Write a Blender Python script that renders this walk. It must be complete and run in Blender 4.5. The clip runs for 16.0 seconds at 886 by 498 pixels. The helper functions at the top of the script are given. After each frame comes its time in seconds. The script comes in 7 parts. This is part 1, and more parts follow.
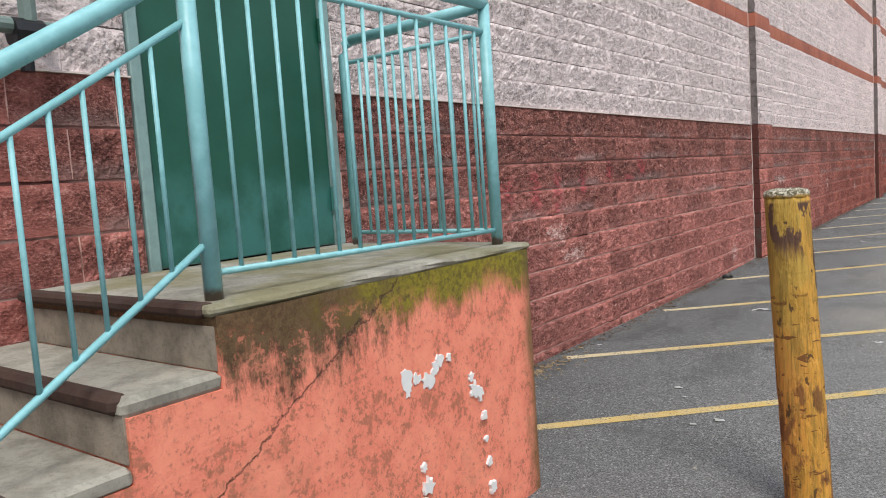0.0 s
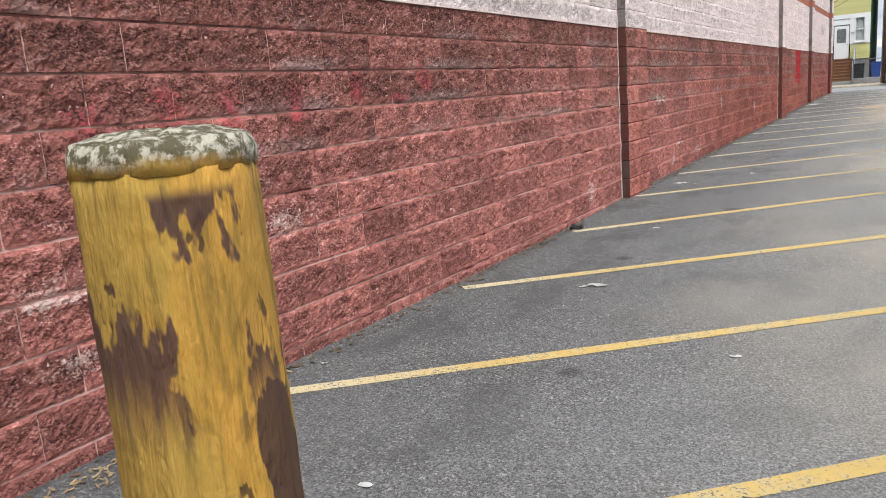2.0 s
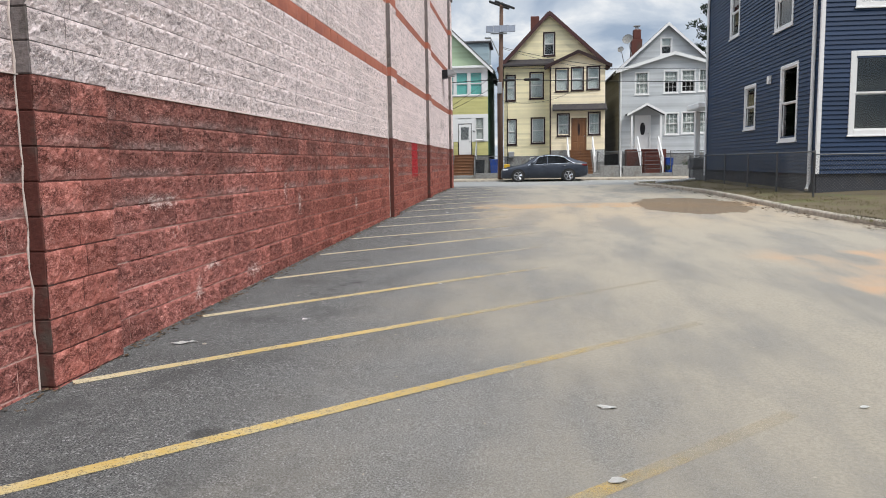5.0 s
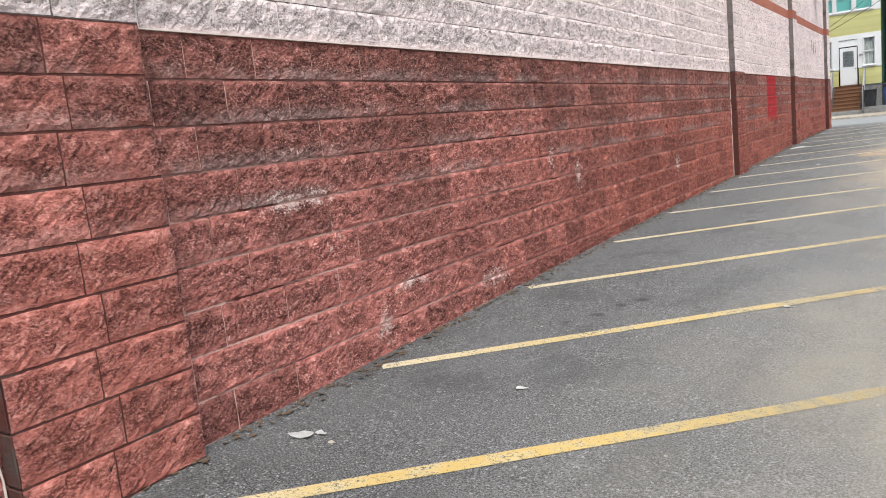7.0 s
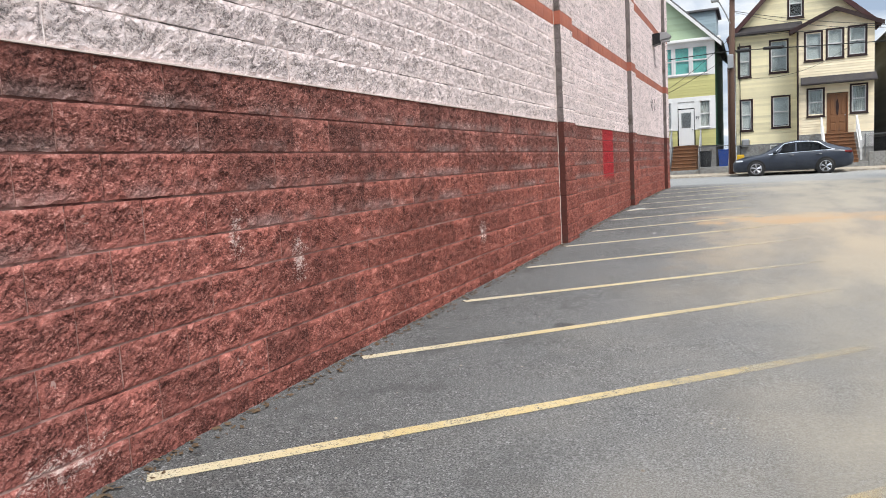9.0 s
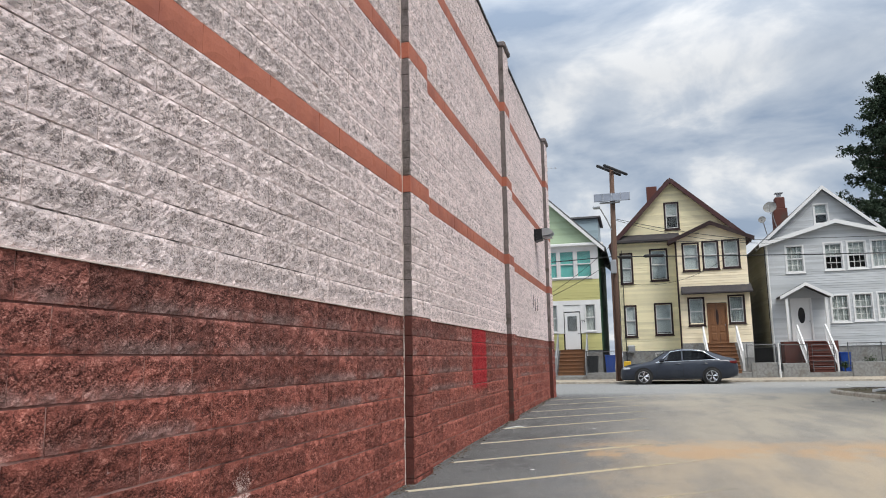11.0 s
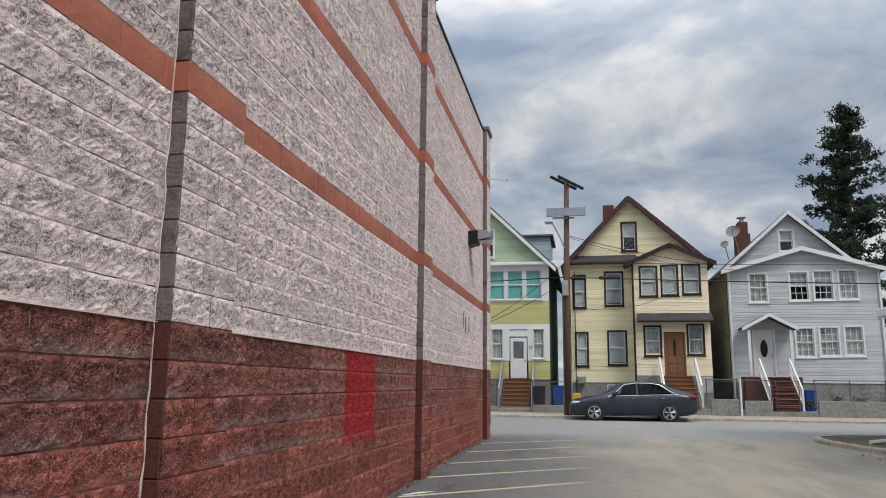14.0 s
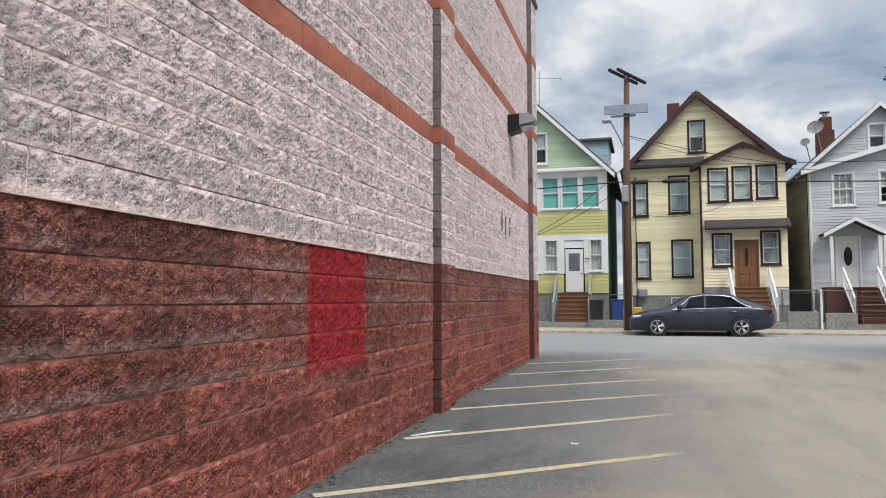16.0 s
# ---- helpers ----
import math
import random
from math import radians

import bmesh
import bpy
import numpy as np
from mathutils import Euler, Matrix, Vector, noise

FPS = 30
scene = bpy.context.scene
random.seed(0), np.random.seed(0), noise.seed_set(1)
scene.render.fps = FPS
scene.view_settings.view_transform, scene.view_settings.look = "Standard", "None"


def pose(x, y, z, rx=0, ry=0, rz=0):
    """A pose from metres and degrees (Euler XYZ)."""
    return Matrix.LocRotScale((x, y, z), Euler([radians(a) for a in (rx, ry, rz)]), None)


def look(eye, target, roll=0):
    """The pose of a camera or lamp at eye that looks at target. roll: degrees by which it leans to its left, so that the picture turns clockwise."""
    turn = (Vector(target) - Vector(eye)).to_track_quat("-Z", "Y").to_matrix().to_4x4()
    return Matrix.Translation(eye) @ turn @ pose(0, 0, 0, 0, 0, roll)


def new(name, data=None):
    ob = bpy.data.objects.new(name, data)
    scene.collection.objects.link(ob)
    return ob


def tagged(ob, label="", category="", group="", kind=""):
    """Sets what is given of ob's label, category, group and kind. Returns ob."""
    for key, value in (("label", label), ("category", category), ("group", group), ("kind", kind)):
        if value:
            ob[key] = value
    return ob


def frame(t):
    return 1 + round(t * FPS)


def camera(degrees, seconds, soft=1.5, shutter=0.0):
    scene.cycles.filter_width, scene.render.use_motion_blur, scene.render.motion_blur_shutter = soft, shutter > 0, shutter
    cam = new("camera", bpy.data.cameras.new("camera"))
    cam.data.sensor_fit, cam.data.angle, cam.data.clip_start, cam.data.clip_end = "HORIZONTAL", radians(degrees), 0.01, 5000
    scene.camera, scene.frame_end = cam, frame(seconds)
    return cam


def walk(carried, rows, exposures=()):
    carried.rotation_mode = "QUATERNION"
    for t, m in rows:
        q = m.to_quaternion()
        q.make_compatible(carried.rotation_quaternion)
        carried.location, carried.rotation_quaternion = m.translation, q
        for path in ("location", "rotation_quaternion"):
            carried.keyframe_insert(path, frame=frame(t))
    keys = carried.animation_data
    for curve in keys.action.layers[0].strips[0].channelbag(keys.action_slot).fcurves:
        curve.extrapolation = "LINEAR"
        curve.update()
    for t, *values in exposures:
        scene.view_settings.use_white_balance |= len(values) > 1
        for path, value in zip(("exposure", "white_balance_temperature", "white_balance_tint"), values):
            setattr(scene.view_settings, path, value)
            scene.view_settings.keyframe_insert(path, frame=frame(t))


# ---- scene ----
cam = camera(61.8, 16.0, soft=1.0)
PATH = [
    (0, (-0.495, 1.881, 1.323), (-1.71, 3.46, 1.145), -3.9),
    (0.5, (-0.624, 2.539, 1.314), (-1.851, 4.102, 1.09), -5.3),
    (1, (-0.595, 3.221, 1.246), (-1.725, 4.832, 0.89), -5.0),
    (1.5, (-0.588, 3.886, 1.226), (-1.648, 5.527, 0.795), -3.9),
    (2, (-0.61, 4.564, 1.216), (-1.663, 6.218, 0.823), -4.5),
    (2.5, (-0.617, 5.28, 1.252), (-1.711, 6.915, 0.892), -4.2),
    (3, (-0.684, 5.949, 1.292), (-1.768, 7.596, 0.953), -4.4),
    (3.5, (-0.613, 6.683, 1.305), (-1.628, 8.381, 1.012), -4.3),
    (4, (-0.648, 7.37, 1.284), (-1.553, 9.128, 0.982), -3.7),
    (4.5, (-0.511, 7.979, 1.277), (-0.973, 9.907, 1.01), -2.7),
    (5, (-0.431, 8.597, 1.29), (-0.649, 10.572, 1.059), -0.9),
    (5.2, (-0.456, 8.924, 1.336), (-0.855, 10.872, 1.118), -1.1),
    (7.3, (-0.625, 11.823, 1.248), (-1.735, 13.455, 0.93), -6.3),
    (7.5, (-0.674, 12.089, 1.274), (-1.755, 13.737, 0.932), -6.8),
    (8, (-0.675, 12.796, 1.301), (-1.63, 14.527, 0.997), -7.4),
    (8.5, (-0.733, 13.466, 1.281), (-1.617, 15.225, 0.925), -7.0),
    (9, (-0.795, 14.172, 1.277), (-1.574, 16.002, 1.062), -3.2),
    (9.5, (-0.836, 14.878, 1.345), (-1.541, 16.75, 1.303), -0.4),
    (10, (-0.937, 15.535, 1.374), (-1.518, 17.447, 1.459), -0.6),
    (10.2, (-0.94, 15.852, 1.37), (-1.484, 17.77, 1.516), -0.6),
    (12.5, (-1.1, 18.788, 1.409), (-1.57, 20.699, 1.763), -1.3),
    (13, (-1.098, 19.412, 1.479), (-1.622, 21.307, 1.844), -1.9),
    (13.5, (-1.072, 19.98, 1.517), (-1.531, 21.882, 1.931), -1.1),
    (14, (-1.03, 20.678, 1.519), (-1.402, 22.61, 1.876), 0.6),
    (14.5, (-1.076, 21.292, 1.528), (-1.538, 23.222, 1.771), 0.6),
    (15, (-1.064, 21.964, 1.511), (-1.629, 23.868, 1.75), -0.4),
    (15.5, (-1.17, 22.539, 1.479), (-1.775, 24.435, 1.678), 0.6),
    (16, (-1.11, 23.016, 1.443), (-1.637, 24.94, 1.581), -0.1),
]
EXPOSURES = [(0.0, -0.13), (1.5, 0.09), (3.5, 0.17), (4.5, 0.06), (5.0, -0.09), (7.5, 0.26), (9.0, 0.20), (9.5, -0.02), (10.0, -0.08), (12.5, -0.44), (14.0, -0.5), (15.0, -0.30), (16.0, -0.18)]
walk(cam, [(t, look(eye, target, roll)) for t, eye, target, roll in PATH], exposures=EXPOSURES)

# ---- world and sun: high overcast with broken grey cloud ----
world = bpy.data.worlds.new("overcast_sky")
scene.world = world
world.use_nodes = True
wn, wl = world.node_tree.nodes, world.node_tree.links
wn.clear()
sky = wn.new("ShaderNodeTexSky")
sky.sky_type, sky.sun_disc = "NISHITA", False
sky.sun_elevation, sky.sun_rotation = radians(50), radians(135)
sky_dim = wn.new("ShaderNodeVectorMath")
sky_dim.operation = "SCALE"
sky_dim.inputs["Scale"].default_value = 0.11
wl.new(sky.outputs[0], sky_dim.inputs[0])
gen = wn.new("ShaderNodeTexCoord")
# a flat cloud deck: the pattern closes up towards the horizon
height = wn.new("ShaderNodeSeparateXYZ")
wl.new(gen.outputs["Generated"], height.inputs[0])
rise = wn.new("ShaderNodeMath")
rise.operation = "ADD"
rise.inputs[1].default_value = 0.30
wl.new(height.outputs[2], rise.inputs[0])
above = wn.new("ShaderNodeMath")
above.operation = "MAXIMUM"
above.inputs[1].default_value = 0.12
wl.new(rise.outputs[0], above.inputs[0])
deck = wn.new("ShaderNodeVectorMath")
deck.operation = "DIVIDE"
wl.new(gen.outputs["Generated"], deck.inputs[0])
wl.new(above.outputs[0], deck.inputs[1])
cloud = wn.new("ShaderNodeTexNoise")
cloud.inputs["Scale"].default_value, cloud.inputs["Detail"].default_value = 3.1, 7.0
cloud.inputs["Roughness"].default_value, cloud.inputs["Distortion"].default_value = 0.54, 0.3
wl.new(deck.outputs[0], cloud.inputs["Vector"])
ramp = wn.new("ShaderNodeValToRGB")
ramp.color_ramp.elements[0].position, ramp.color_ramp.elements[0].color = 0.34, (0.44, 0.55, 0.72, 1)
ramp.color_ramp.elements[1].position, ramp.color_ramp.elements[1].color = 0.59, (1.16, 1.18, 1.20, 1)
mid = ramp.color_ramp.elements.new(0.50)
mid.color = (0.78, 0.86, 0.97, 1)
wl.new(cloud.outputs[0], ramp.inputs[0])
cover = wn.new("ShaderNodeMix")
cover.data_type = "RGBA"
cover.inputs[0].default_value = 0.9
wl.new(sky_dim.outputs[0], cover.inputs[6])
wl.new(ramp.outputs[0], cover.inputs[7])
# an overcast sky is brighter overhead than at the horizon
lift = wn.new("ShaderNodeMapRange")
lift.inputs[1].default_value, lift.inputs[2].default_value = 0.35, 0.95
lift.inputs[3].default_value, lift.inputs[4].default_value = 0.85, 2.5
wl.new(height.outputs[2], lift.inputs[0])
back = wn.new("ShaderNodeBackground")
wl.new(lift.outputs[0], back.inputs[1])
wl.new(cover.outputs[2], back.inputs[0])
wout = wn.new("ShaderNodeOutputWorld")
wl.new(back.outputs[0], wout.inputs[0])

sun = new("sun", bpy.data.lights.new("sun", "SUN"))
sun.data.energy, sun.data.angle, sun.data.color = 2.9, radians(22), (1.0, 0.96, 0.9)
sun.matrix_world = look((16, -16, 32), (0, 0, 0))


# ---- materials ----
def shader(name, rough=0.8, metal=0.0, spec=0.3):
    m = bpy.data.materials.new(name)
    m.use_nodes = True
    b = m.node_tree.nodes["Principled BSDF"]
    b.inputs["Roughness"].default_value, b.inputs["Metallic"].default_value = rough, metal
    b.inputs["Specular IOR Level"].default_value = spec
    return m, m.node_tree, b


def node(nt, kind, **kw):
    n = nt.nodes.new(kind)
    for key, value in kw.items():
        n.inputs[key.replace("_", " ")].default_value = value
    return n


def noise_of(nt, vec, scale, detail=4.0, rough=0.55, distort=0.0):
    n = node(nt, "ShaderNodeTexNoise", Scale=scale, Detail=detail, Roughness=rough, Distortion=distort)
    nt.links.new(vec, n.inputs["Vector"])
    return n.outputs[0]


def place_of(nt, scale=(1, 1, 1)):
    g = nt.nodes.new("ShaderNodeNewGeometry")
    m = nt.nodes.new("ShaderNodeMapping")
    m.inputs["Scale"].default_value = scale
    nt.links.new(g.outputs["Position"], m.inputs[0])
    return m.outputs[0]


def step_of(nt, value, lo, hi, out_lo=0.0, out_hi=1.0):
    n = nt.nodes.new("ShaderNodeMapRange")
    n.interpolation_type = "SMOOTHSTEP"
    for i, v in zip((1, 2, 3, 4), (lo, hi, out_lo, out_hi)):
        n.inputs[i].default_value = v
    nt.links.new(value, n.inputs[0])
    return n.outputs[0]


def math_of(nt, op, a, b=None):
    n = nt.nodes.new("ShaderNodeMath")
    n.operation = op
    for i, v in ((0, a), (1, b)):
        if v is None:
            continue
        if isinstance(v, (int, float)):
            n.inputs[i].default_value = v
        else:
            nt.links.new(v, n.inputs[i])
    return n.outputs[0]


def blend(nt, fac, a, b, mode="MIX"):
    n = nt.nodes.new("ShaderNodeMix")
    n.data_type, n.blend_type = "RGBA", mode
    for i, v in ((0, fac), (6, a), (7, b)):
        if isinstance(v, (int, float)):
            n.inputs[i].default_value = v
        elif isinstance(v, tuple):
            n.inputs[i].default_value = (*v, 1)
        else:
            nt.links.new(v, n.inputs[i])
    return n.outputs[2]


def relief(nt, b, height, strength=0.5, distance=0.01):
    n = node(nt, "ShaderNodeBump", Strength=strength, Distance=distance)
    nt.links.new(height, n.inputs["Height"])
    nt.links.new(n.outputs[0], b.inputs["Normal"])


def axes(nt):
    g = nt.nodes.new("ShaderNodeNewGeometry")
    s = nt.nodes.new("ShaderNodeSeparateXYZ")
    nt.links.new(g.outputs["Position"], s.inputs[0])
    return s.outputs


def window_of(nt, value, a, b, soft):
    """1 between a and b, with soft ends."""
    return math_of(nt, "MULTIPLY", step_of(nt, value, a - soft, a + soft), step_of(nt, value, b - soft, b + soft, 1.0, 0.0))


def piece_random(nt):
    """A number for each piece, be it an object of its own or an island of a joined mesh."""
    o = nt.nodes.new("ShaderNodeObjectInfo")
    g = nt.nodes.new("ShaderNodeNewGeometry")
    return math_of(nt, "FRACT", math_of(nt, "ADD", o.outputs["Random"], g.outputs["Random Per Island"]))


def worn(name, colour, rough=0.7, spots=25.0, amount=0.25, bump=0.15, big=1.5, metal=0.0, spec=0.3, dirt=(0.08, 0.07, 0.06), stretch=(1, 1, 1)):
    """Paint or plain matter with fine grain, larger patches and some dirt."""
    m, nt, b = shader(name, rough, metal, spec)
    p = place_of(nt, stretch)
    fine = noise_of(nt, p, spots, 5, 0.65)
    large = noise_of(nt, p, big, 3, 0.6)
    c = blend(nt, step_of(nt, fine, 0.35, 0.75, 0, amount), colour, tuple(v * 0.55 for v in colour))
    c = blend(nt, step_of(nt, large, 0.5, 0.75, 0, amount * 1.2), c, dirt)
    nt.links.new(c, b.inputs["Base Color"])
    if bump:
        relief(nt, b, fine, bump, 0.01)
    return m


def ramp_of(nt, value, *stops):
    r = nt.nodes.new("ShaderNodeValToRGB")
    el = r.color_ramp.elements
    while len(el) < len(stops):
        el.new(0.5)
    for e, (pos, col) in zip(el, stops):
        e.position, e.color = pos, (*col, 1)
    nt.links.new(value, r.inputs[0])
    return r.outputs[0]


def broken_face(nt, scale=95.0, stretch=(1, 0.72, 1.15), rough_share=1.15, size=8.5, least=0.45, foot=0.0, course=0.2032):
    """Height of a split stone face: smooth painted ground with clusters of sharp crumbs and pits."""
    crumb = noise_of(nt, place_of(nt, stretch), scale, 4, 0.72)
    lump = noise_of(nt, place_of(nt, (1, 0.65, 1.25)), 17, 6, 0.66)
    where = noise_of(nt, place_of(nt, (1, 0.7, 1.1)), size, 5, 0.7)
    mask = step_of(nt, where, 0.38, 0.58, least, 1.0)
    # the arrises of each block are smoother than its middle
    row = math_of(nt, "FRACT", math_of(nt, "DIVIDE", math_of(nt, "SUBTRACT", axes(nt)[2], foot), course))
    mask = math_of(nt, "MULTIPLY", mask, math_of(nt, "ADD", math_of(nt, "MULTIPLY", window_of(nt, math_of(nt, "ADD", row, math_of(nt, "MULTIPLY", math_of(nt, "SUBTRACT", lump, 0.5), 0.5)), 0.16, 0.86, 0.12), 0.6), 0.4))
    h = math_of(nt, "MULTIPLY", math_of(nt, "SUBTRACT", crumb, 0.5), math_of(nt, "MULTIPLY", mask, 1.25 * rough_share))
    h = math_of(nt, "ADD", h, math_of(nt, "MULTIPLY", math_of(nt, "SUBTRACT", lump, 0.5), 0.6))
    h = math_of(nt, "ADD", h, math_of(nt, "MULTIPLY", mask, -0.04))
    hh = math_of(nt, "ADD", h, 0.525)
    return hh, hh


def tinted(nt, c, lo=0.72, hi=1.22):
    return blend(nt, 1.0, c, blend(nt, piece_random(nt), (lo, lo, lo), (hi, hi, hi)), "MULTIPLY")


def spot(nt, y, z, wob, y0, z0, ry, rz):
    """A soft ragged spot on the wall: 1 in the middle, 0 outside."""
    dy = math_of(nt, "DIVIDE", math_of(nt, "SUBTRACT", y, y0), ry)
    dz = math_of(nt, "DIVIDE", math_of(nt, "SUBTRACT", z, z0), rz)
    d = math_of(nt, "ADD", math_of(nt, "MULTIPLY", dy, dy), math_of(nt, "MULTIPLY", dz, dz))
    return step_of(nt, math_of(nt, "ADD", d, wob), 1.0, 0.1)


def finish(nt, b, c, height, strength=1.0, distance=0.026):
    nt.links.new(c, b.inputs["Base Color"])
    relief(nt, b, height, strength, distance)


def red_block():
    m, nt, b = shader("red_painted_block", 0.85, 0, 0.25)
    x, y, z = axes(nt)
    p = place_of(nt)
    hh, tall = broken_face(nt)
    # ramps on hh put crevice shade and lit crests into the paint colour
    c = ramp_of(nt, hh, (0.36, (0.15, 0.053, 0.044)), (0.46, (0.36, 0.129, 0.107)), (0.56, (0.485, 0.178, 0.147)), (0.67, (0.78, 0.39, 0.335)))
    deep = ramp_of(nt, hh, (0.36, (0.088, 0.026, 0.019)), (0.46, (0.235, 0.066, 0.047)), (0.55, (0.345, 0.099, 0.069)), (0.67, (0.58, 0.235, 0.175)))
    c = blend(nt, step_of(nt, y, 14.0, 20.0, 0, 0.85), c, deep)
    # brown weathered coat over the upper courses
    coat = noise_of(nt, place_of(nt, (1, 0.7, 2.5)), 1.7, 5, 0.6)
    upper = step_of(nt, math_of(nt, "ADD", z, math_of(nt, "MULTIPLY", coat, 1.3)), 1.55, 2.35, 0, 0.8)
    upper = math_of(nt, "MULTIPLY", upper, step_of(nt, y, 3.0, 6.0, 0.15, 1.0))
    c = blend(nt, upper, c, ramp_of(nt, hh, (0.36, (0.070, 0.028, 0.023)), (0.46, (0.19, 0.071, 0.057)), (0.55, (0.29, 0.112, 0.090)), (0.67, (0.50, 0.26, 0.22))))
    # grey dust that settled on the lower half of each upper course
    low_half = step_of(nt, math_of(nt, "FRACT", math_of(nt, "DIVIDE", z, 0.2032)), 0.5, 0.1)
    dust_n = noise_of(nt, place_of(nt, (1, 0.8, 0.8)), 1.9, 5, 0.65)
    settled = math_of(nt, "MULTIPLY", math_of(nt, "MULTIPLY", low_half, step_of(nt, z, 0.7, 1.1)), step_of(nt, dust_n, 0.41, 0.60, 0, 0.62))
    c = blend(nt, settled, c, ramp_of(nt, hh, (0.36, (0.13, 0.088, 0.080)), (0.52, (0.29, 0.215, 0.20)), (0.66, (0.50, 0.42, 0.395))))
    c = blend(nt, step_of(nt, y, 3.6, 2.6, 0, 0.65), c, (0.33, 0.088, 0.070))
    # the pilaster that is passed nearest kept a brighter coat
    fresh = math_of(nt, "MULTIPLY", window_of(nt, y, 12.61, 13.33, 0.02), step_of(nt, z, 1.9, 0.7, 0.15, 0.6))
    c = blend(nt, fresh, c, ramp_of(nt, hh, (0.36, (0.26, 0.075, 0.055)), (0.50, (0.52, 0.165, 0.125)), (0.66, (0.72, 0.31, 0.25))))
    c = tinted(nt, c)
    fine = noise_of(nt, p, 32, 6, 0.78)
    wob = math_of(nt, "MULTIPLY", math_of(nt, "SUBTRACT", 0.62, hh), 5.0)
    # lime bloom
    for y0, z0, ry, rz in ((7.0, 0.86, 0.22, 0.10), (7.28, 0.67, 0.25, 0.08), (11.65, 0.19, 0.16, 0.12), (6.05, 0.61, 0.25, 0.07), (6.12, 0.33, 0.2, 0.06), (14.2, 1.02, 0.4, 0.06), (14.82, 0.2, 0.1, 0.10), (15.1, 0.39, 0.22, 0.05), (16.15, 0.2, 0.25, 0.08), (17.3, 1.0, 0.06, 0.14), (17.86, 0.8, 0.08, 0.16), (21.1, 0.63, 0.12, 0.12)):
        c = blend(nt, math_of(nt, "MULTIPLY", spot(nt, y, z, wob, y0, z0, ry * 1.3, rz * 1.3), 0.7), c, (0.82, 0.70, 0.64))
    # freshly painted red rectangle
    edge = math_of(nt, "MULTIPLY", math_of(nt, "SUBTRACT", fine, 0.5), 0.34)
    yy, zz = math_of(nt, "ADD", y, edge), math_of(nt, "ADD", z, edge)
    new_coat = math_of(nt, "MULTIPLY", window_of(nt, yy, 27.56, 28.62, 0.05), window_of(nt, zz, 0.95, 1.95, 0.06))
    c = blend(nt, math_of(nt, "MULTIPLY", new_coat, 0.94), c, ramp_of(nt, hh, (0.36, (0.20, 0.008, 0.012)), (0.52, (0.42, 0.018, 0.026)), (0.66, (0.56, 0.05, 0.055))))
    # faint pink spray marks
    for y0, z0, ry, rz in ((8.72, 1.36, 0.12, 0.16), (8.41, 1.25, 0.16, 0.05), (8.0, 1.31, 0.08, 0.14), (7.48, 1.24, 0.10, 0.15), (7.03, 1.22, 0.10, 0.16), (6.7, 1.17, 0.12, 0.14), (6.68, 1.31, 0.10, 0.06), (7.02, 1.06, 0.07, 0.08), (6.3, 1.22, 0.12, 0.14)):
        c = blend(nt, math_of(nt, "MULTIPLY", spot(nt, y, z, wob, y0, z0, ry * 1.2, rz * 1.2), 0.65), c, (0.62, 0.045, 0.085))
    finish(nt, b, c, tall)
    return m


def white_block():
    m, nt, b = shader("white_painted_block", 0.85, 0, 0.25)
    p = place_of(nt)
    x, y, z = axes(nt)
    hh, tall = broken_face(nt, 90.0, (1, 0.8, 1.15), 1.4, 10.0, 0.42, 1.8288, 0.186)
    # bare pits, with crevice shade painted in by the same bump height
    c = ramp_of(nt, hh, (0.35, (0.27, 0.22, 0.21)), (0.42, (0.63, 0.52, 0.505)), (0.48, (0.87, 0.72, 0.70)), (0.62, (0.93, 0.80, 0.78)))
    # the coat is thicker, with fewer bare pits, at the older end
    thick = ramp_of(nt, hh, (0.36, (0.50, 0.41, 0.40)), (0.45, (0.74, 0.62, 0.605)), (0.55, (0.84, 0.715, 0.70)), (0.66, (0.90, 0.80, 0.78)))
    c = blend(nt, step_of(nt, math_of(nt, "ADD", y, math_of(nt, "MULTIPLY", z, -1.5)), 8.0, 18.0, 0.75, 0.0), c, thick)
    hole = noise_of(nt, p, 5.5, 5, 0.7, 0.3)
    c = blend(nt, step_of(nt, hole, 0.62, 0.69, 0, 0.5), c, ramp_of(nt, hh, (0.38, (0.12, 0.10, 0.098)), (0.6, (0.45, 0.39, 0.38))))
    # clusters of crumbs that the whitewash never covered
    pit = noise_of(nt, place_of(nt, (1, 0.75, 1.2)), 15, 6, 0.72)
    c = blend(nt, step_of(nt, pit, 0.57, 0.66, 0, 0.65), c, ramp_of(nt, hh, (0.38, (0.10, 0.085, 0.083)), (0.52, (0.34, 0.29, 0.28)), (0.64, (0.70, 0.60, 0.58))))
    wide = noise_of(nt, place_of(nt, (1, 0.5, 1)), 0.5, 4, 0.55)
    c = blend(nt, step_of(nt, wide, 0.48, 0.7, 0, 0.2), c, (0.55, 0.47, 0.43))
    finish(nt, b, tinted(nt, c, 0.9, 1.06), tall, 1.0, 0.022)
    return m


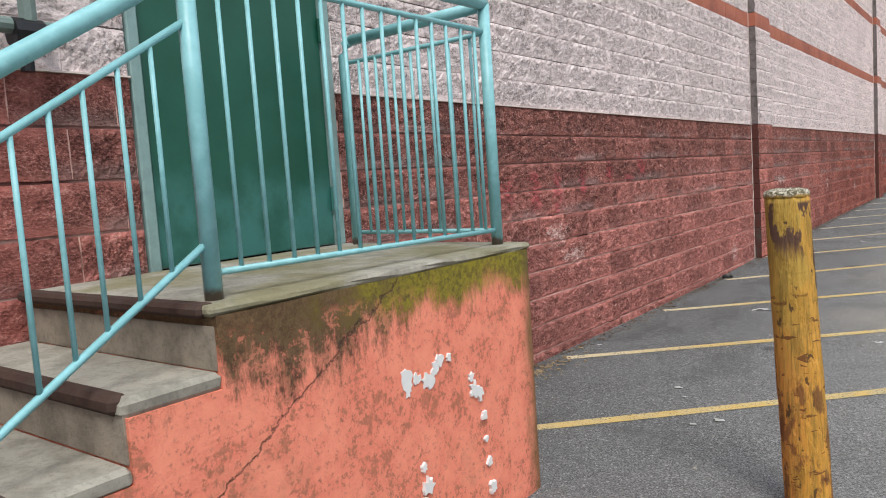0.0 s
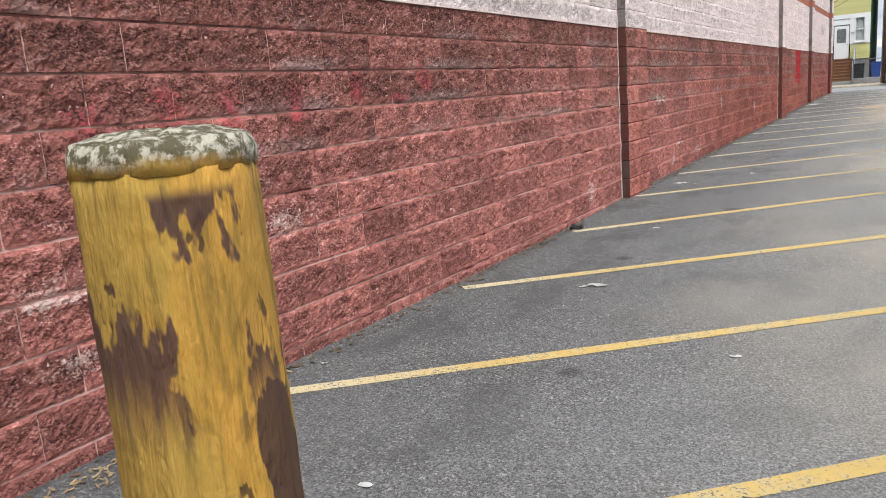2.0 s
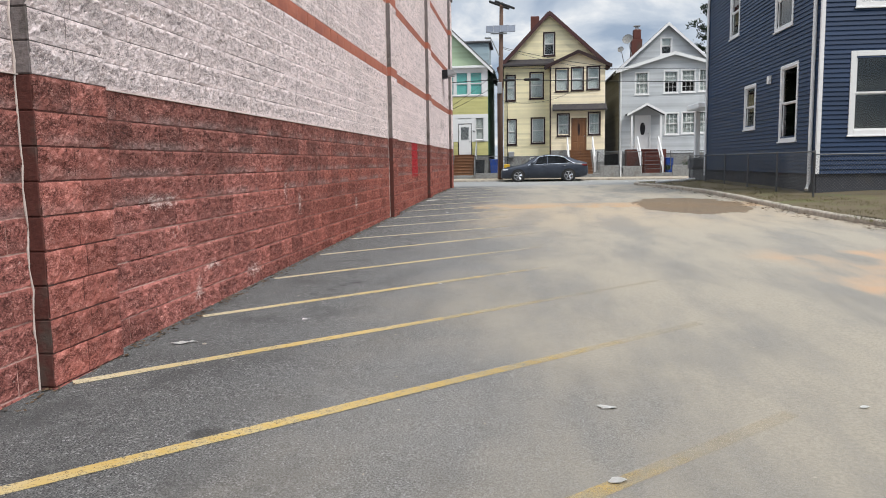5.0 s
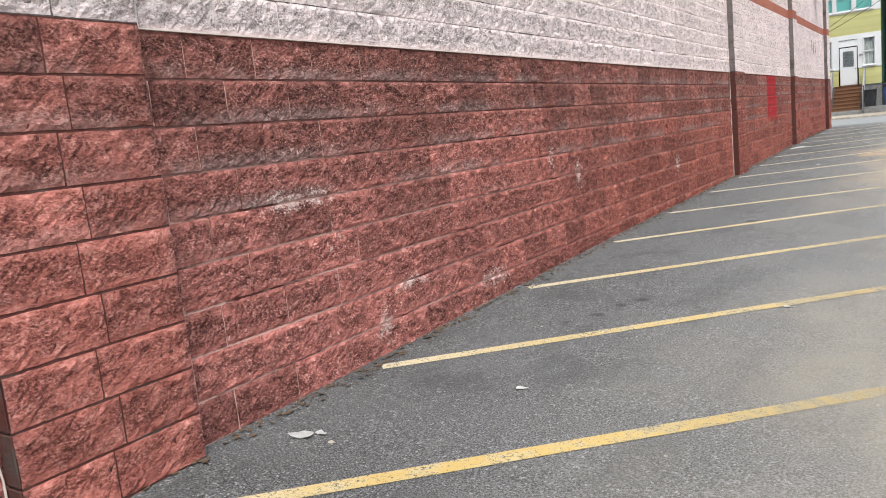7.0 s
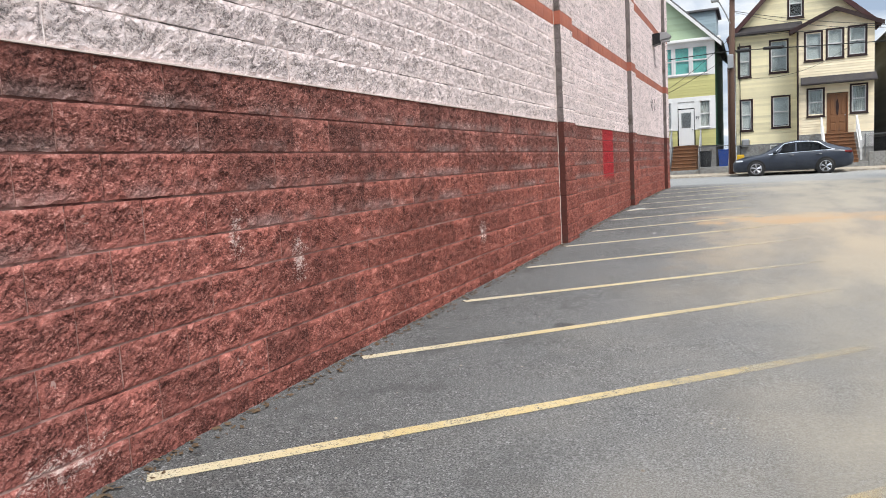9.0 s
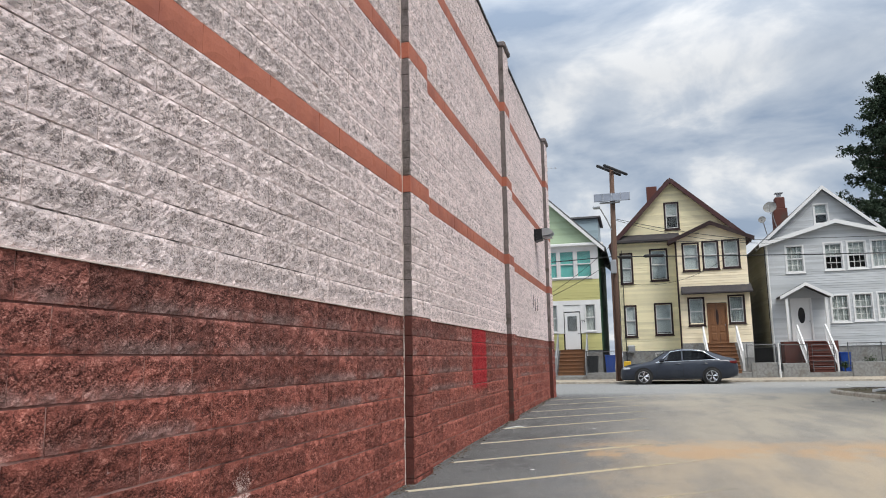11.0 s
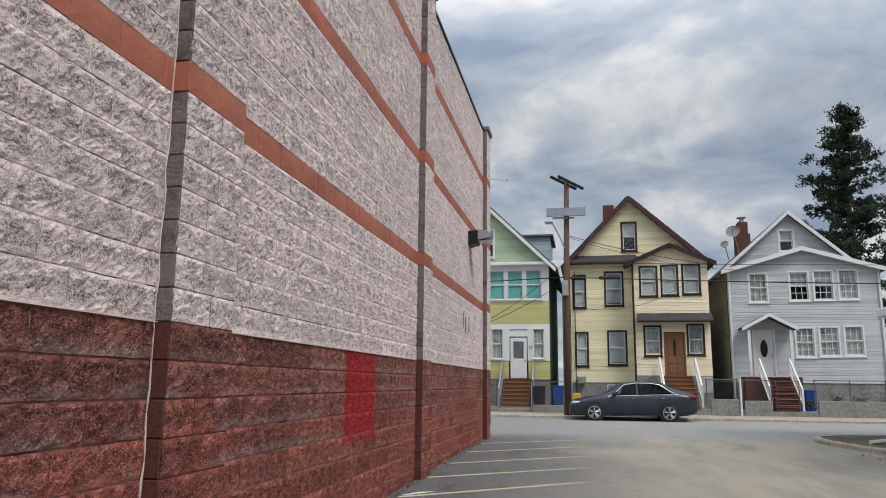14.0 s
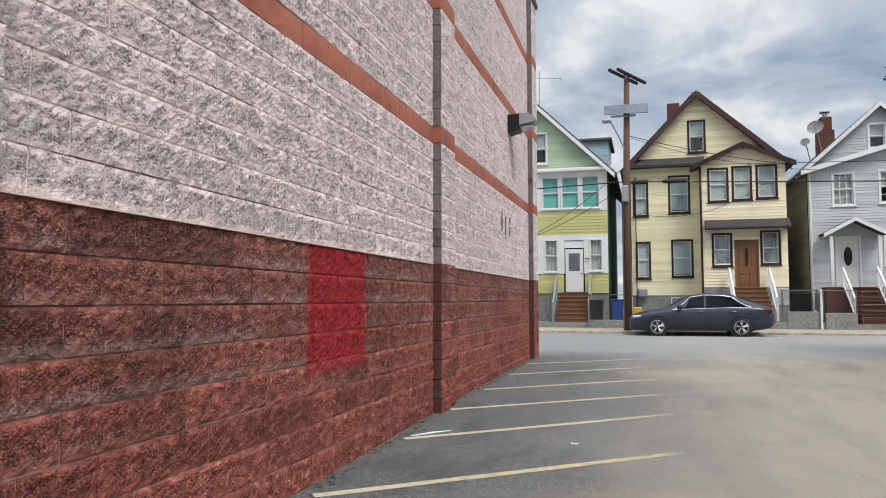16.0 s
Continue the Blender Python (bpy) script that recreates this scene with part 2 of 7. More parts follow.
def joint_white():
    """Whitewashed upright joints; bed joints dark, with the joint shadow painted in."""
    m, nt, b = shader("whitewashed_mortar", 0.9)
    x, y, z = axes(nt)
    n1, n2 = noise_of(nt, place_of(nt), 2.3, 5, 0.65), noise_of(nt, place_of(nt), 40, 5, 0.7)
    row = math_of(nt, "FRACT", math_of(nt, "DIVIDE", math_of(nt, "SUBTRACT", z, 1.8288), 0.186))
    bed = math_of(nt, "MAXIMUM", step_of(nt, row, 0.05, 0.03), step_of(nt, row, 0.95, 0.97))
    c = blend(nt, step_of(nt, n2, 0.4, 0.65), (0.85, 0.76, 0.74), (0.60, 0.52, 0.50))
    bed = math_of(nt, "MULTIPLY", bed, step_of(nt, z, 1.84, 1.85))
    c = blend(nt, math_of(nt, "MULTIPLY", bed, step_of(nt, n1, 0.54, 0.44, 0.1, 0.92)), c, (0.10, 0.08, 0.076))
    nt.links.new(c, b.inputs["Base Color"])
    relief(nt, b, n2, 0.4, 0.006)
    return m


def stripe_block():
    m, nt, b = shader("terracotta_painted_block", 0.75)
    p = place_of(nt)
    fine, wide = noise_of(nt, p, 60, 5, 0.65), noise_of(nt, p, 2.0, 3, 0.6)
    c = blend(nt, step_of(nt, wide, 0.4, 0.7), (0.40, 0.135, 0.085), (0.30, 0.10, 0.07))
    c = blend(nt, step_of(nt, fine, 0.5, 0.75, 0, 0.5), c, (0.20, 0.07, 0.05))
    finish(nt, b, c, fine, 0.3, 0.006)
    return m


def red_mortar():
    m, nt, b = shader("painted_mortar_with_lime", 0.9)
    p = place_of(nt)
    x, y, z = axes(nt)
    run = noise_of(nt, place_of(nt, (1, 0.8, 2.5)), 2.1, 5, 0.65)
    row = math_of(nt, "FRACT", math_of(nt, "DIVIDE", z, 0.2032))
    bed = math_of(nt, "MAXIMUM", step_of(nt, row, 0.05, 0.03), step_of(nt, row, 0.95, 0.97))
    # bed joint shadow painted into the mortar, stronger in the upper courses
    dark = math_of(nt, "MULTIPLY", bed, step_of(nt, math_of(nt, "ADD", z, math_of(nt, "MULTIPLY", run, 1.2)), 1.5, 2.1, 0.05, 0.85))
    pale = math_of(nt, "MULTIPLY", math_of(nt, "SUBTRACT", 1.0, dark), step_of(nt, run, 0.36, 0.50))
    pale = math_of(nt, "MULTIPLY", pale, step_of(nt, y, 12.0, 18.0, 1.0, 0.4))
    fine = noise_of(nt, p, 30, 5, 0.7)
    c = blend(nt, pale, (0.085, 0.028, 0.023), (0.70, 0.44, 0.38))
    c = blend(nt, step_of(nt, fine, 0.52, 0.68, 0, 0.4), c, (0.30, 0.10, 0.08))
    nt.links.new(c, b.inputs["Base Color"])
    relief(nt, b, fine, 0.4, 0.006)
    return m


def asphalt():
    m, nt, b = shader("worn_asphalt", 0.88, 0, 0.3)
    p = place_of(nt)
    x, y, z = axes(nt)
    grit = noise_of(nt, p, 110, 4, 0.8)
    chips = noise_of(nt, p, 55, 5, 0.75)
    patch = noise_of(nt, p, 0.55, 5, 0.6)
    c = blend(nt, step_of(nt, grit, 0.40, 0.58), (0.024, 0.024, 0.025), (0.175, 0.172, 0.166))
    c = blend(nt, step_of(nt, chips, 0.57, 0.63, 0, 0.85), c, (0.42, 0.41, 0.40))
    blot = noise_of(nt, p, 16, 6, 0.75)
    c = blend(nt, step_of(nt, blot, 0.54, 0.66, 0, 0.55), c, (0.038, 0.037, 0.036))
    c = blend(nt, step_of(nt, blot, 0.44, 0.34, 0, 0.4), c, (0.24, 0.235, 0.225))
    c = blend(nt, step_of(nt, patch, 0.35, 0.7, 0.0, 0.35), c, (0.15, 0.15, 0.148))
    smudge = noise_of(nt, place_of(nt, (1.2, 0.7, 1)), 1.7, 6, 0.68)
    c = blend(nt, step_of(nt, smudge, 0.50, 0.64, 0, 0.5), c, (0.055, 0.054, 0.053))
    worn_x = math_of(nt, "ADD", x, math_of(nt, "MULTIPLY", patch, 1.6))
    c = blend(nt, step_of(nt, worn_x, -2.2, 0.4, 0.0, 0.42), c, blend(nt, step_of(nt, grit, 0.42, 0.58), (0.14, 0.138, 0.132), (0.36, 0.355, 0.34)))
    # oil drips
    wob = math_of(nt, "MULTIPLY", math_of(nt, "SUBTRACT", blot, 0.5), 1.6)
    for y0, x0, ry, rx in ((16.05, -2.3, 0.06, 0.05), (16.2, -2.2, 0.055, 0.06), (15.8, -2.37, 0.05, 0.06), (15.6, -2.5, 0.04, 0.04), (19.4, -2.1, 0.12, 0.1), (9.9, -2.4, 0.09, 0.08), (7.6, -1.9, 0.08, 0.07), (12.0, -2.0, 0.10, 0.12)):
        c = blend(nt, math_of(nt, "MULTIPLY", spot(nt, y, x, wob, y0, x0, ry, rx), 0.6), c, (0.022, 0.021, 0.020))
    # dust blown over the open lot, thin beside the wall
    cloudy = noise_of(nt, p, 0.45, 5, 0.62)
    sweep = noise_of(nt, place_of(nt, (0.9, 0.25, 1)), 1.4, 4, 0.6)
    across = math_of(nt, "ADD", x, math_of(nt, "MULTIPLY", math_of(nt, "SUBTRACT", cloudy, 0.5), 4.0))
    along = math_of(nt, "ADD", y, math_of(nt, "MULTIPLY", math_of(nt, "SUBTRACT", cloudy, 0.5), 6.0))
    open_lot = math_of(nt, "MULTIPLY", step_of(nt, across, -2.3, 0.9), step_of(nt, along, 4.5, 11.0))
    veil = math_of(nt, "MULTIPLY", open_lot, step_of(nt, sweep, 0.32, 0.62, 0.34, 0.90))
    c = blend(nt, veil, c, blend(nt, step_of(nt, chips, 0.66, 0.40), (0.285, 0.253, 0.200), (0.39, 0.346, 0.272)))
    # tan sand washed down the lot, ending in a ragged crest
    torn = math_of(nt, "ADD", y, math_of(nt, "MULTIPLY", math_of(nt, "SUBTRACT", smudge, 0.5), 3.0))
    torn = math_of(nt, "ADD", torn, math_of(nt, "MULTIPLY", math_of(nt, "SUBTRACT", cloudy, 0.5), 1.6))
    ragged_x = math_of(nt, "ADD", x, math_of(nt, "MULTIPLY", math_of(nt, "SUBTRACT", smudge, 0.5), 3.0))
    reach = step_of(nt, ragged_x, -2.0, -0.9)
    wash = math_of(nt, "MULTIPLY", math_of(nt, "MULTIPLY", step_of(nt, torn, 19.5, 25.5), step_of(nt, torn, 27.3, 28.1, 1.0, 0.0)), reach)
    c = blend(nt, math_of(nt, "MULTIPLY", wash, step_of(nt, sweep, 0.35, 0.60, 0.25, 0.6)), c, (0.42, 0.33, 0.225))
    crest = math_of(nt, "MULTIPLY", window_of(nt, torn, 26.6, 27.8, 0.35), reach)
    c = blend(nt, math_of(nt, "MULTIPLY", crest, step_of(nt, smudge, 0.42, 0.58, 0.3, 0.75)), c, (0.43, 0.285, 0.165))
    ragged = math_of(nt, "MULTIPLY", math_of(nt, "SUBTRACT", smudge, 0.5), 1.7)
    soil = spot(nt, y, x, ragged, 27.0, 3.5, 2.9, 1.4)
    c = blend(nt, step_of(nt, soil, 0.06, 0.22, 0, 0.85), c, blend(nt, step_of(nt, blot, 0.4, 0.6), (0.17, 0.115, 0.065), (0.10, 0.07, 0.045)))
    sand = math_of(nt, "MULTIPLY", window_of(nt, along, 15.6, 18.6, 0.5), window_of(nt, across, 2.7, 4.4, 0.5))
    c = blend(nt, math_of(nt, "MULTIPLY", sand, step_of(nt, sweep, 0.4, 0.6, 0, 0.7)), c, (0.50, 0.30, 0.17))
    street = step_of(nt, y, 37.5, 40.5)
    c = blend(nt, math_of(nt, "MULTIPLY", street, 0.75), c, blend(nt, step_of(nt, chips, 0.4, 0.7), (0.24, 0.24, 0.23), (0.31, 0.31, 0.30)))
    nt.links.new(c, b.inputs["Base Color"])
    relief(nt, b, math_of(nt, "ADD", grit, chips), 0.7, 0.008)
    return m


def line_paint():
    """Road paint that has worn through and goes under the dust."""
    m, nt, b = shader("worn_yellow_line_paint", 0.7)
    p = place_of(nt)
    x, y, z = axes(nt)
    fine, chip = noise_of(nt, p, 75, 6, 0.78), noise_of(nt, p, 7, 6, 0.72)
    c = blend(nt, step_of(nt, chip, 0.4, 0.65), (0.52, 0.36, 0.115), (0.52, 0.42, 0.225))
    c = blend(nt, step_of(nt, x, -3.2, -2.2, 0.55, 0.0), c, (0.66, 0.60, 0.46))
    c = blend(nt, step_of(nt, y, 11.0, 24.0, 0.0, 0.5), c, (0.58, 0.55, 0.45))
    nt.links.new(c, b.inputs["Base Color"])
    relief(nt, b, fine, 0.3, 0.004)
    dusty = math_of(nt, "ADD", x, math_of(nt, "MULTIPLY", math_of(nt, "SUBTRACT", chip, 0.5), 1.8))
    under = math_of(nt, "MULTIPLY", step_of(nt, math_of(nt, "SUBTRACT", y, x), 11.5, 16.0, 0.35, 1.0), step_of(nt, dusty, -2.1, 0.1, 0.0, 0.92))
    under = math_of(nt, "MAXIMUM", under, math_of(nt, "MULTIPLY", step_of(nt, y, 8.0, 10.0), step_of(nt, dusty, -1.2, 0.5, 0.0, 0.9)))
    holes = step_of(nt, math_of(nt, "ADD", math_of(nt, "MULTIPLY", fine, 0.75), math_of(nt, "MULTIPLY", chip, 0.25)), 0.52, 0.60, 0.06, 0.9)
    gone = math_of(nt, "MAXIMUM", under, holes)
    t = nt.nodes.new("ShaderNodeBsdfTransparent")
    mix = nt.nodes.new("ShaderNodeMixShader")
    nt.links.new(gone, mix.inputs[0])
    nt.links.new(b.outputs[0], mix.inputs[1])
    nt.links.new(t.outputs[0], mix.inputs[2])
    nt.links.new(mix.outputs[0], nt.nodes["Material Output"].inputs[0])
    return m


def coral_render():
    m, nt, b = shader("coral_painted_render", 0.75)
    p = place_of(nt)
    x, y, z = axes(nt)
    fine, mid_n, big = noise_of(nt, p, 50, 7, 0.75), noise_of(nt, p, 8, 6, 0.7), noise_of(nt, p, 2.2, 5, 0.65)
    drip = noise_of(nt, place_of(nt, (1, 4.5, 1.5)), 1.9, 7, 0.72)
    c = blend(nt, step_of(nt, mid_n, 0.35, 0.65), (0.88, 0.295, 0.19), (0.77, 0.22, 0.145))
    c = blend(nt, step_of(nt, fine, 0.52, 0.64, 0, 0.55), c, (0.36, 0.13, 0.085))
    scuff = math_of(nt, "ADD", math_of(nt, "MULTIPLY", mid_n, 0.6), math_of(nt, "MULTIPLY", fine, 0.5))
    c = blend(nt, step_of(nt, scuff, 0.575, 0.64, 0, 0.6), c, (0.30, 0.13, 0.07))
    c = blend(nt, step_of(nt, big, 0.52, 0.66, 0, 0.35), c, (0.46, 0.21, 0.12))
    clean = c
    # black-brown runs below the slab's edge
    ragged = math_of(nt, "ADD", drip, math_of(nt, "MULTIPLY", fine, 0.30))
    reach = math_of(nt, "SUBTRACT", z, math_of(nt, "MULTIPLY", ragged, 0.85))
    near = step_of(nt, y, 3.45, 4.1, 0.0, 0.16)
    near = math_of(nt, "ADD", near, step_of(nt, y, 3.25, 3.05, 0.0, 0.10))
    c = blend(nt, step_of(nt, math_of(nt, "SUBTRACT", reach, near), 0.16, 0.29, 0, 0.94), c, blend(nt, step_of(nt, fine, 0.4, 0.6), (0.035, 0.026, 0.014), (0.12, 0.085, 0.04)))
    peek = math_of(nt, "MULTIPLY", step_of(nt, z, 0.98, 0.93), step_of(nt, scuff, 0.54, 0.48, 0, 0.55))
    c = blend(nt, peek, c, clean)
    moss = math_of(nt, "MULTIPLY", step_of(nt, math_of(nt, "SUBTRACT", z, math_of(nt, "MULTIPLY", ragged, 0.30)), 0.64, 0.75), step_of(nt, math_of(nt, "ADD", y, mid_n), 3.85, 4.4, 0.06, 0.95))
    c = blend(nt, moss, c, blend(nt, step_of(nt, fine, 0.4, 0.62), (0.27, 0.225, 0.018), (0.115, 0.09, 0.018)))
    corner = step_of(nt, math_of(nt, "ADD", y, math_of(nt, "MULTIPLY", ragged, 0.2)), 4.68, 4.80)
    c = blend(nt, math_of(nt, "MULTIPLY", corner, 0.85), c, (0.12, 0.085, 0.03))
    # a hairline crack that climbs from the lowest step
    line_v = math_of(nt, "SUBTRACT", math_of(nt, "SUBTRACT", z, math_of(nt, "MULTIPLY", y, 0.62)), math_of(nt, "MULTIPLY", math_of(nt, "SUBTRACT", mid_n, 0.5), 0.16))
    crack = window_of(nt, line_v, -1.345, -1.338, 0.004)
    c = blend(nt, math_of(nt, "MULTIPLY", crack, step_of(nt, y, 3.9, 4.3, 0.85, 0.0)), c, (0.06, 0.03, 0.02))
    nt.links.new(c, b.inputs["Base Color"])
    relief(nt, b, math_of(nt, "SUBTRACT", fine, crack), 0.5, 0.012)
    return m


def concrete(name, colour, moss=0.0):
    m, nt, b = shader(name, 0.88)
    p = place_of(nt)
    fine, mid_n, big = noise_of(nt, p, 80, 5, 0.7), noise_of(nt, p, 10, 5, 0.65), noise_of(nt, p, 2.2, 4, 0.6)
    c = blend(nt, step_of(nt, mid_n, 0.35, 0.7), colour, tuple(v * 0.62 for v in colour))
    c = blend(nt, step_of(nt, fine, 0.5, 0.75, 0, 0.45), c, tuple(v * 0.4 for v in colour))
    c = blend(nt, step_of(nt, big, 0.5, 0.72, 0, 0.45), c, (0.13, 0.10, 0.07))
    if moss:
        c = blend(nt, step_of(nt, big, 0.42, 0.62, 0, moss), c, (0.16, 0.145, 0.04))
    nt.links.new(c, b.inputs["Base Color"])
    relief(nt, b, fine, 0.35, 0.008)
    return m


def rail_paint():
    m, nt, b = shader("turquoise_rail_paint", 0.42, 0, 0.5)
    p = place_of(nt)
    n1, n2 = noise_of(nt, p, 18, 4, 0.6), noise_of(nt, p, 55, 5, 0.7)
    x, y, z = axes(nt)
    c = blend(nt, step_of(nt, n1, 0.35, 0.7), (0.20, 0.45, 0.47), (0.26, 0.54, 0.57))
    c = blend(nt, step_of(nt, n2, 0.68, 0.74, 0, 0.7), c, (0.12, 0.085, 0.05))
    rust = step_of(nt, math_of(nt, "ADD", z, math_of(nt, "MULTIPLY", n1, 0.05)), 1.085, 1.11, 0.9, 0.0)
    rust = math_of(nt, "MULTIPLY", rust, step_of(nt, y, 3.07, 3.08))
    c = blend(nt, rust, c, (0.11, 0.05, 0.025))
    nt.links.new(c, b.inputs["Base Color"])
    relief(nt, b, n2, 0.12, 0.004)
    return m


def timber_bollard():
    m, nt, b = shader("yellow_painted_timber", 0.65)
    p = place_of(nt)
    x, y, z = axes(nt)
    grain = noise_of(nt, place_of(nt, (26, 26, 2.2)), 2.0, 8, 0.75)
    flake = noise_of(nt, place_of(nt, (2.2, 2.2, 1.0)), 4.5, 6, 0.62)
    nick = noise_of(nt, place_of(nt, (1.3, 1.3, 0.5)), 26, 3, 0.6, 0.4)
    soil = noise_of(nt, place_of(nt, (1, 1, 0.6)), 7, 5, 0.65)
    low = step_of(nt, math_of(nt, "ADD", z, math_of(nt, "MULTIPLY", soil, 0.7)), 0.65, 1.2)
    c = blend(nt, low, (0.60, 0.27, 0.055), (0.50, 0.315, 0.062))
    # a lighter orange towards +x, with a ragged edge
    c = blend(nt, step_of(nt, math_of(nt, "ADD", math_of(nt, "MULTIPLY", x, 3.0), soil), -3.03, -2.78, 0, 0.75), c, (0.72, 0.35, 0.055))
    c = blend(nt, step_of(nt, soil, 0.45, 0.65, 0, 0.5), c, (0.27, 0.18, 0.035))
    c = blend(nt, step_of(nt, grain, 0.44, 0.62, 0, 0.7), c, (0.20, 0.13, 0.028))
    c = blend(nt, step_of(nt, grain, 0.40, 0.28, 0, 0.5), c, (0.68, 0.50, 0.16))
    c = blend(nt, step_of(nt, nick, 0.63, 0.67, 0, 0.85), c, (0.06, 0.034, 0.018))
    lower = step_of(nt, z, 0.75, 0.45)
    c = blend(nt, math_of(nt, "MULTIPLY", lower, step_of(nt, flake, 0.52, 0.58, 0, 0.8)), c, (0.17, 0.065, 0.025))
    c = blend(nt, step_of(nt, flake, 0.69, 0.71, 0, 0.9), c, (0.075, 0.035, 0.026))
    bare = noise_of(nt, place_of(nt, (1.6, 1.6, 0.55)), 6.5, 5, 0.6)
    band = math_of(nt, "MULTIPLY", step_of(nt, math_of(nt, "ADD", z, math_of(nt, "MULTIPLY", grain, 0.12)), 0.98, 1.07), step_of(nt, z, 1.165, 1.15))
    c = blend(nt, math_of(nt, "MULTIPLY", band, step_of(nt, bare, 0.50, 0.525, 0, 0.92)), c, (0.085, 0.042, 0.038))
    # a long bare scar on one flank
    scar = math_of(nt, "MULTIPLY", spot(nt, y, z, math_of(nt, "MULTIPLY", math_of(nt, "SUBTRACT", flake, 0.5), 2.5), 5.03, 0.88, 0.042, 0.12), step_of(nt, x, -1.15, -1.12))
    c = blend(nt, step_of(nt, scar, 0.3, 0.45, 0, 0.92), c, (0.070, 0.034, 0.028))
    gouge = noise_of(nt, place_of(nt, (0.8, 0.8, 2.2)), 16, 3, 0.6, 0.5)
    c = blend(nt, math_of(nt, "MULTIPLY", step_of(nt, z, 0.95, 0.7), step_of(nt, gouge, 0.60, 0.64, 0, 0.85)), c, (0.13, 0.045, 0.018))
    c = blend(nt, step_of(nt, math_of(nt, "ADD", z, math_of(nt, "MULTIPLY", soil, 0.05)), 1.20, 1.215), c, blend(nt, step_of(nt, noise_of(nt, p, 75, 5, 0.7), 0.45, 0.6), (0.13, 0.11, 0.06), (0.62, 0.58, 0.47)))
    nt.links.new(c, b.inputs["Base Color"])
    relief(nt, b, math_of(nt, "ADD", grain, math_of(nt, "MULTIPLY", nick, -1.4)), 0.9, 0.014)
    return m


def green_door():
    m, nt, b = shader("dark_green_door_paint", 0.42, 0, 0.45)
    p = place_of(nt)
    x, y, z = axes(nt)
    n1, n2 = noise_of(nt, p, 3.5, 5, 0.6), noise_of(nt, p, 40, 4, 0.7)
    c = blend(nt, step_of(nt, n1, 0.35, 0.7), (0.008, 0.070, 0.043), (0.012, 0.090, 0.058))
    faded = math_of(nt, "MULTIPLY", step_of(nt, math_of(nt, "SUBTRACT", z, math_of(nt, "MULTIPLY", n1, 0.35)), 1.05, 1.30, 1, 0), step_of(nt, n1, 0.38, 0.62, 0.2, 0.8))
    c = blend(nt, faded, c, (0.045, 0.17, 0.155))
    c = blend(nt, step_of(nt, n2, 0.72, 0.76, 0, 0.3), c, (0.10, 0.16, 0.12))
    nt.links.new(c, b.inputs["Base Color"])
    relief(nt, b, n1, 0.08, 0.01)
    return m


def siding_paint(name, colour, dirt=0.25, rough=0.62, spec=0.22):
    m, nt, b = shader(name, rough, 0, spec)
    p = place_of(nt)
    big, fine = noise_of(nt, p, 0.9, 5, 0.6), noise_of(nt, place_of(nt, (1, 1, 6)), 6, 4, 0.6)
    tone = piece_random(nt)
    c = blend(nt, step_of(nt, big, 0.4, 0.75, 0, dirt), colour, tuple(v * 0.6 for v in colour))
    c = blend(nt, step_of(nt, fine, 0.5, 0.75, 0, dirt), c, tuple(v * 0.75 for v in colour))
    c = blend(nt, 1.0, c, blend(nt, tone, (0.86, 0.86, 0.86), (1.08, 1.08, 1.08)), "MULTIPLY")
    nt.links.new(c, b.inputs["Base Color"])
    relief(nt, b, fine, 0.1, 0.005)
    return m


def pane_glass():
    m, nt, b = shader("window_glass", 0.04, 0, 0.5)
    t = nt.nodes.new("ShaderNodeBsdfTransparent")
    t.inputs[0].default_value = (0.86, 0.9, 0.9, 1)
    g = nt.nodes.new("ShaderNodeBsdfGlossy")
    g.inputs["Roughness"].default_value = 0.03
    f = node(nt, "ShaderNodeFresnel", IOR=1.5)
    mix = nt.nodes.new("ShaderNodeMixShader")
    nt.links.new(math_of(nt, "ADD", f.outputs[0], 0.01), mix.inputs[0])
    nt.links.new(t.outputs[0], mix.inputs[1])
    nt.links.new(g.outputs[0], mix.inputs[2])
    nt.links.new(mix.outputs[0], nt.nodes["Material Output"].inputs[0])
    return m


RED, WHITE, STRIPE = red_block(), white_block(), stripe_block()
ASPHALT, LINE, CORAL = asphalt(), line_paint(), coral_render()
STEP = concrete("stained_step_concrete", (0.35, 0.325, 0.27))
SLAB = concrete("mossy_slab_concrete", (0.35, 0.325, 0.27), 0.5)
KERB = concrete("pale_kerb_concrete", (0.45, 0.40, 0.33))
PAVE = concrete("pavement_concrete", (0.42, 0.36, 0.28))
GREYCON = concrete("grey_foundation_concrete", (0.28, 0.28, 0.27))
RAIL, TIMBER, DOOR = rail_paint(), timber_bollard(), green_door()
JOINT_RED = red_mortar()
JOINT_WHITE = joint_white()
# smooth concrete of the pilaster sides, their shade mixed into the base colour
RETURN_RED = worn("brown_concrete_shaded", (0.105, 0.035, 0.028), 0.88, 40, 0.7, 0.6, 4.0)
RETURN_GREY = worn("grey_concrete_shaded", (0.20, 0.17, 0.165), 0.88, 45, 0.9, 0.8, 6.0)
CAULK = worn("pale_caulk", (0.66, 0.56, 0.51), 0.6, 30, 0.4, 0.1)
FRAME_TEAL = worn("grey_green_frame_paint", (0.22, 0.33, 0.32), 0.5, 20, 0.4, 0.1)
DARKMETAL = worn("dark_metal", (0.03, 0.03, 0.032), 0.45, 30, 0.3, 0.1, metal=0.6)
STEEL = worn("galvanised_steel", (0.42, 0.43, 0.44), 0.45, 40, 0.3, 0.1, metal=0.8)
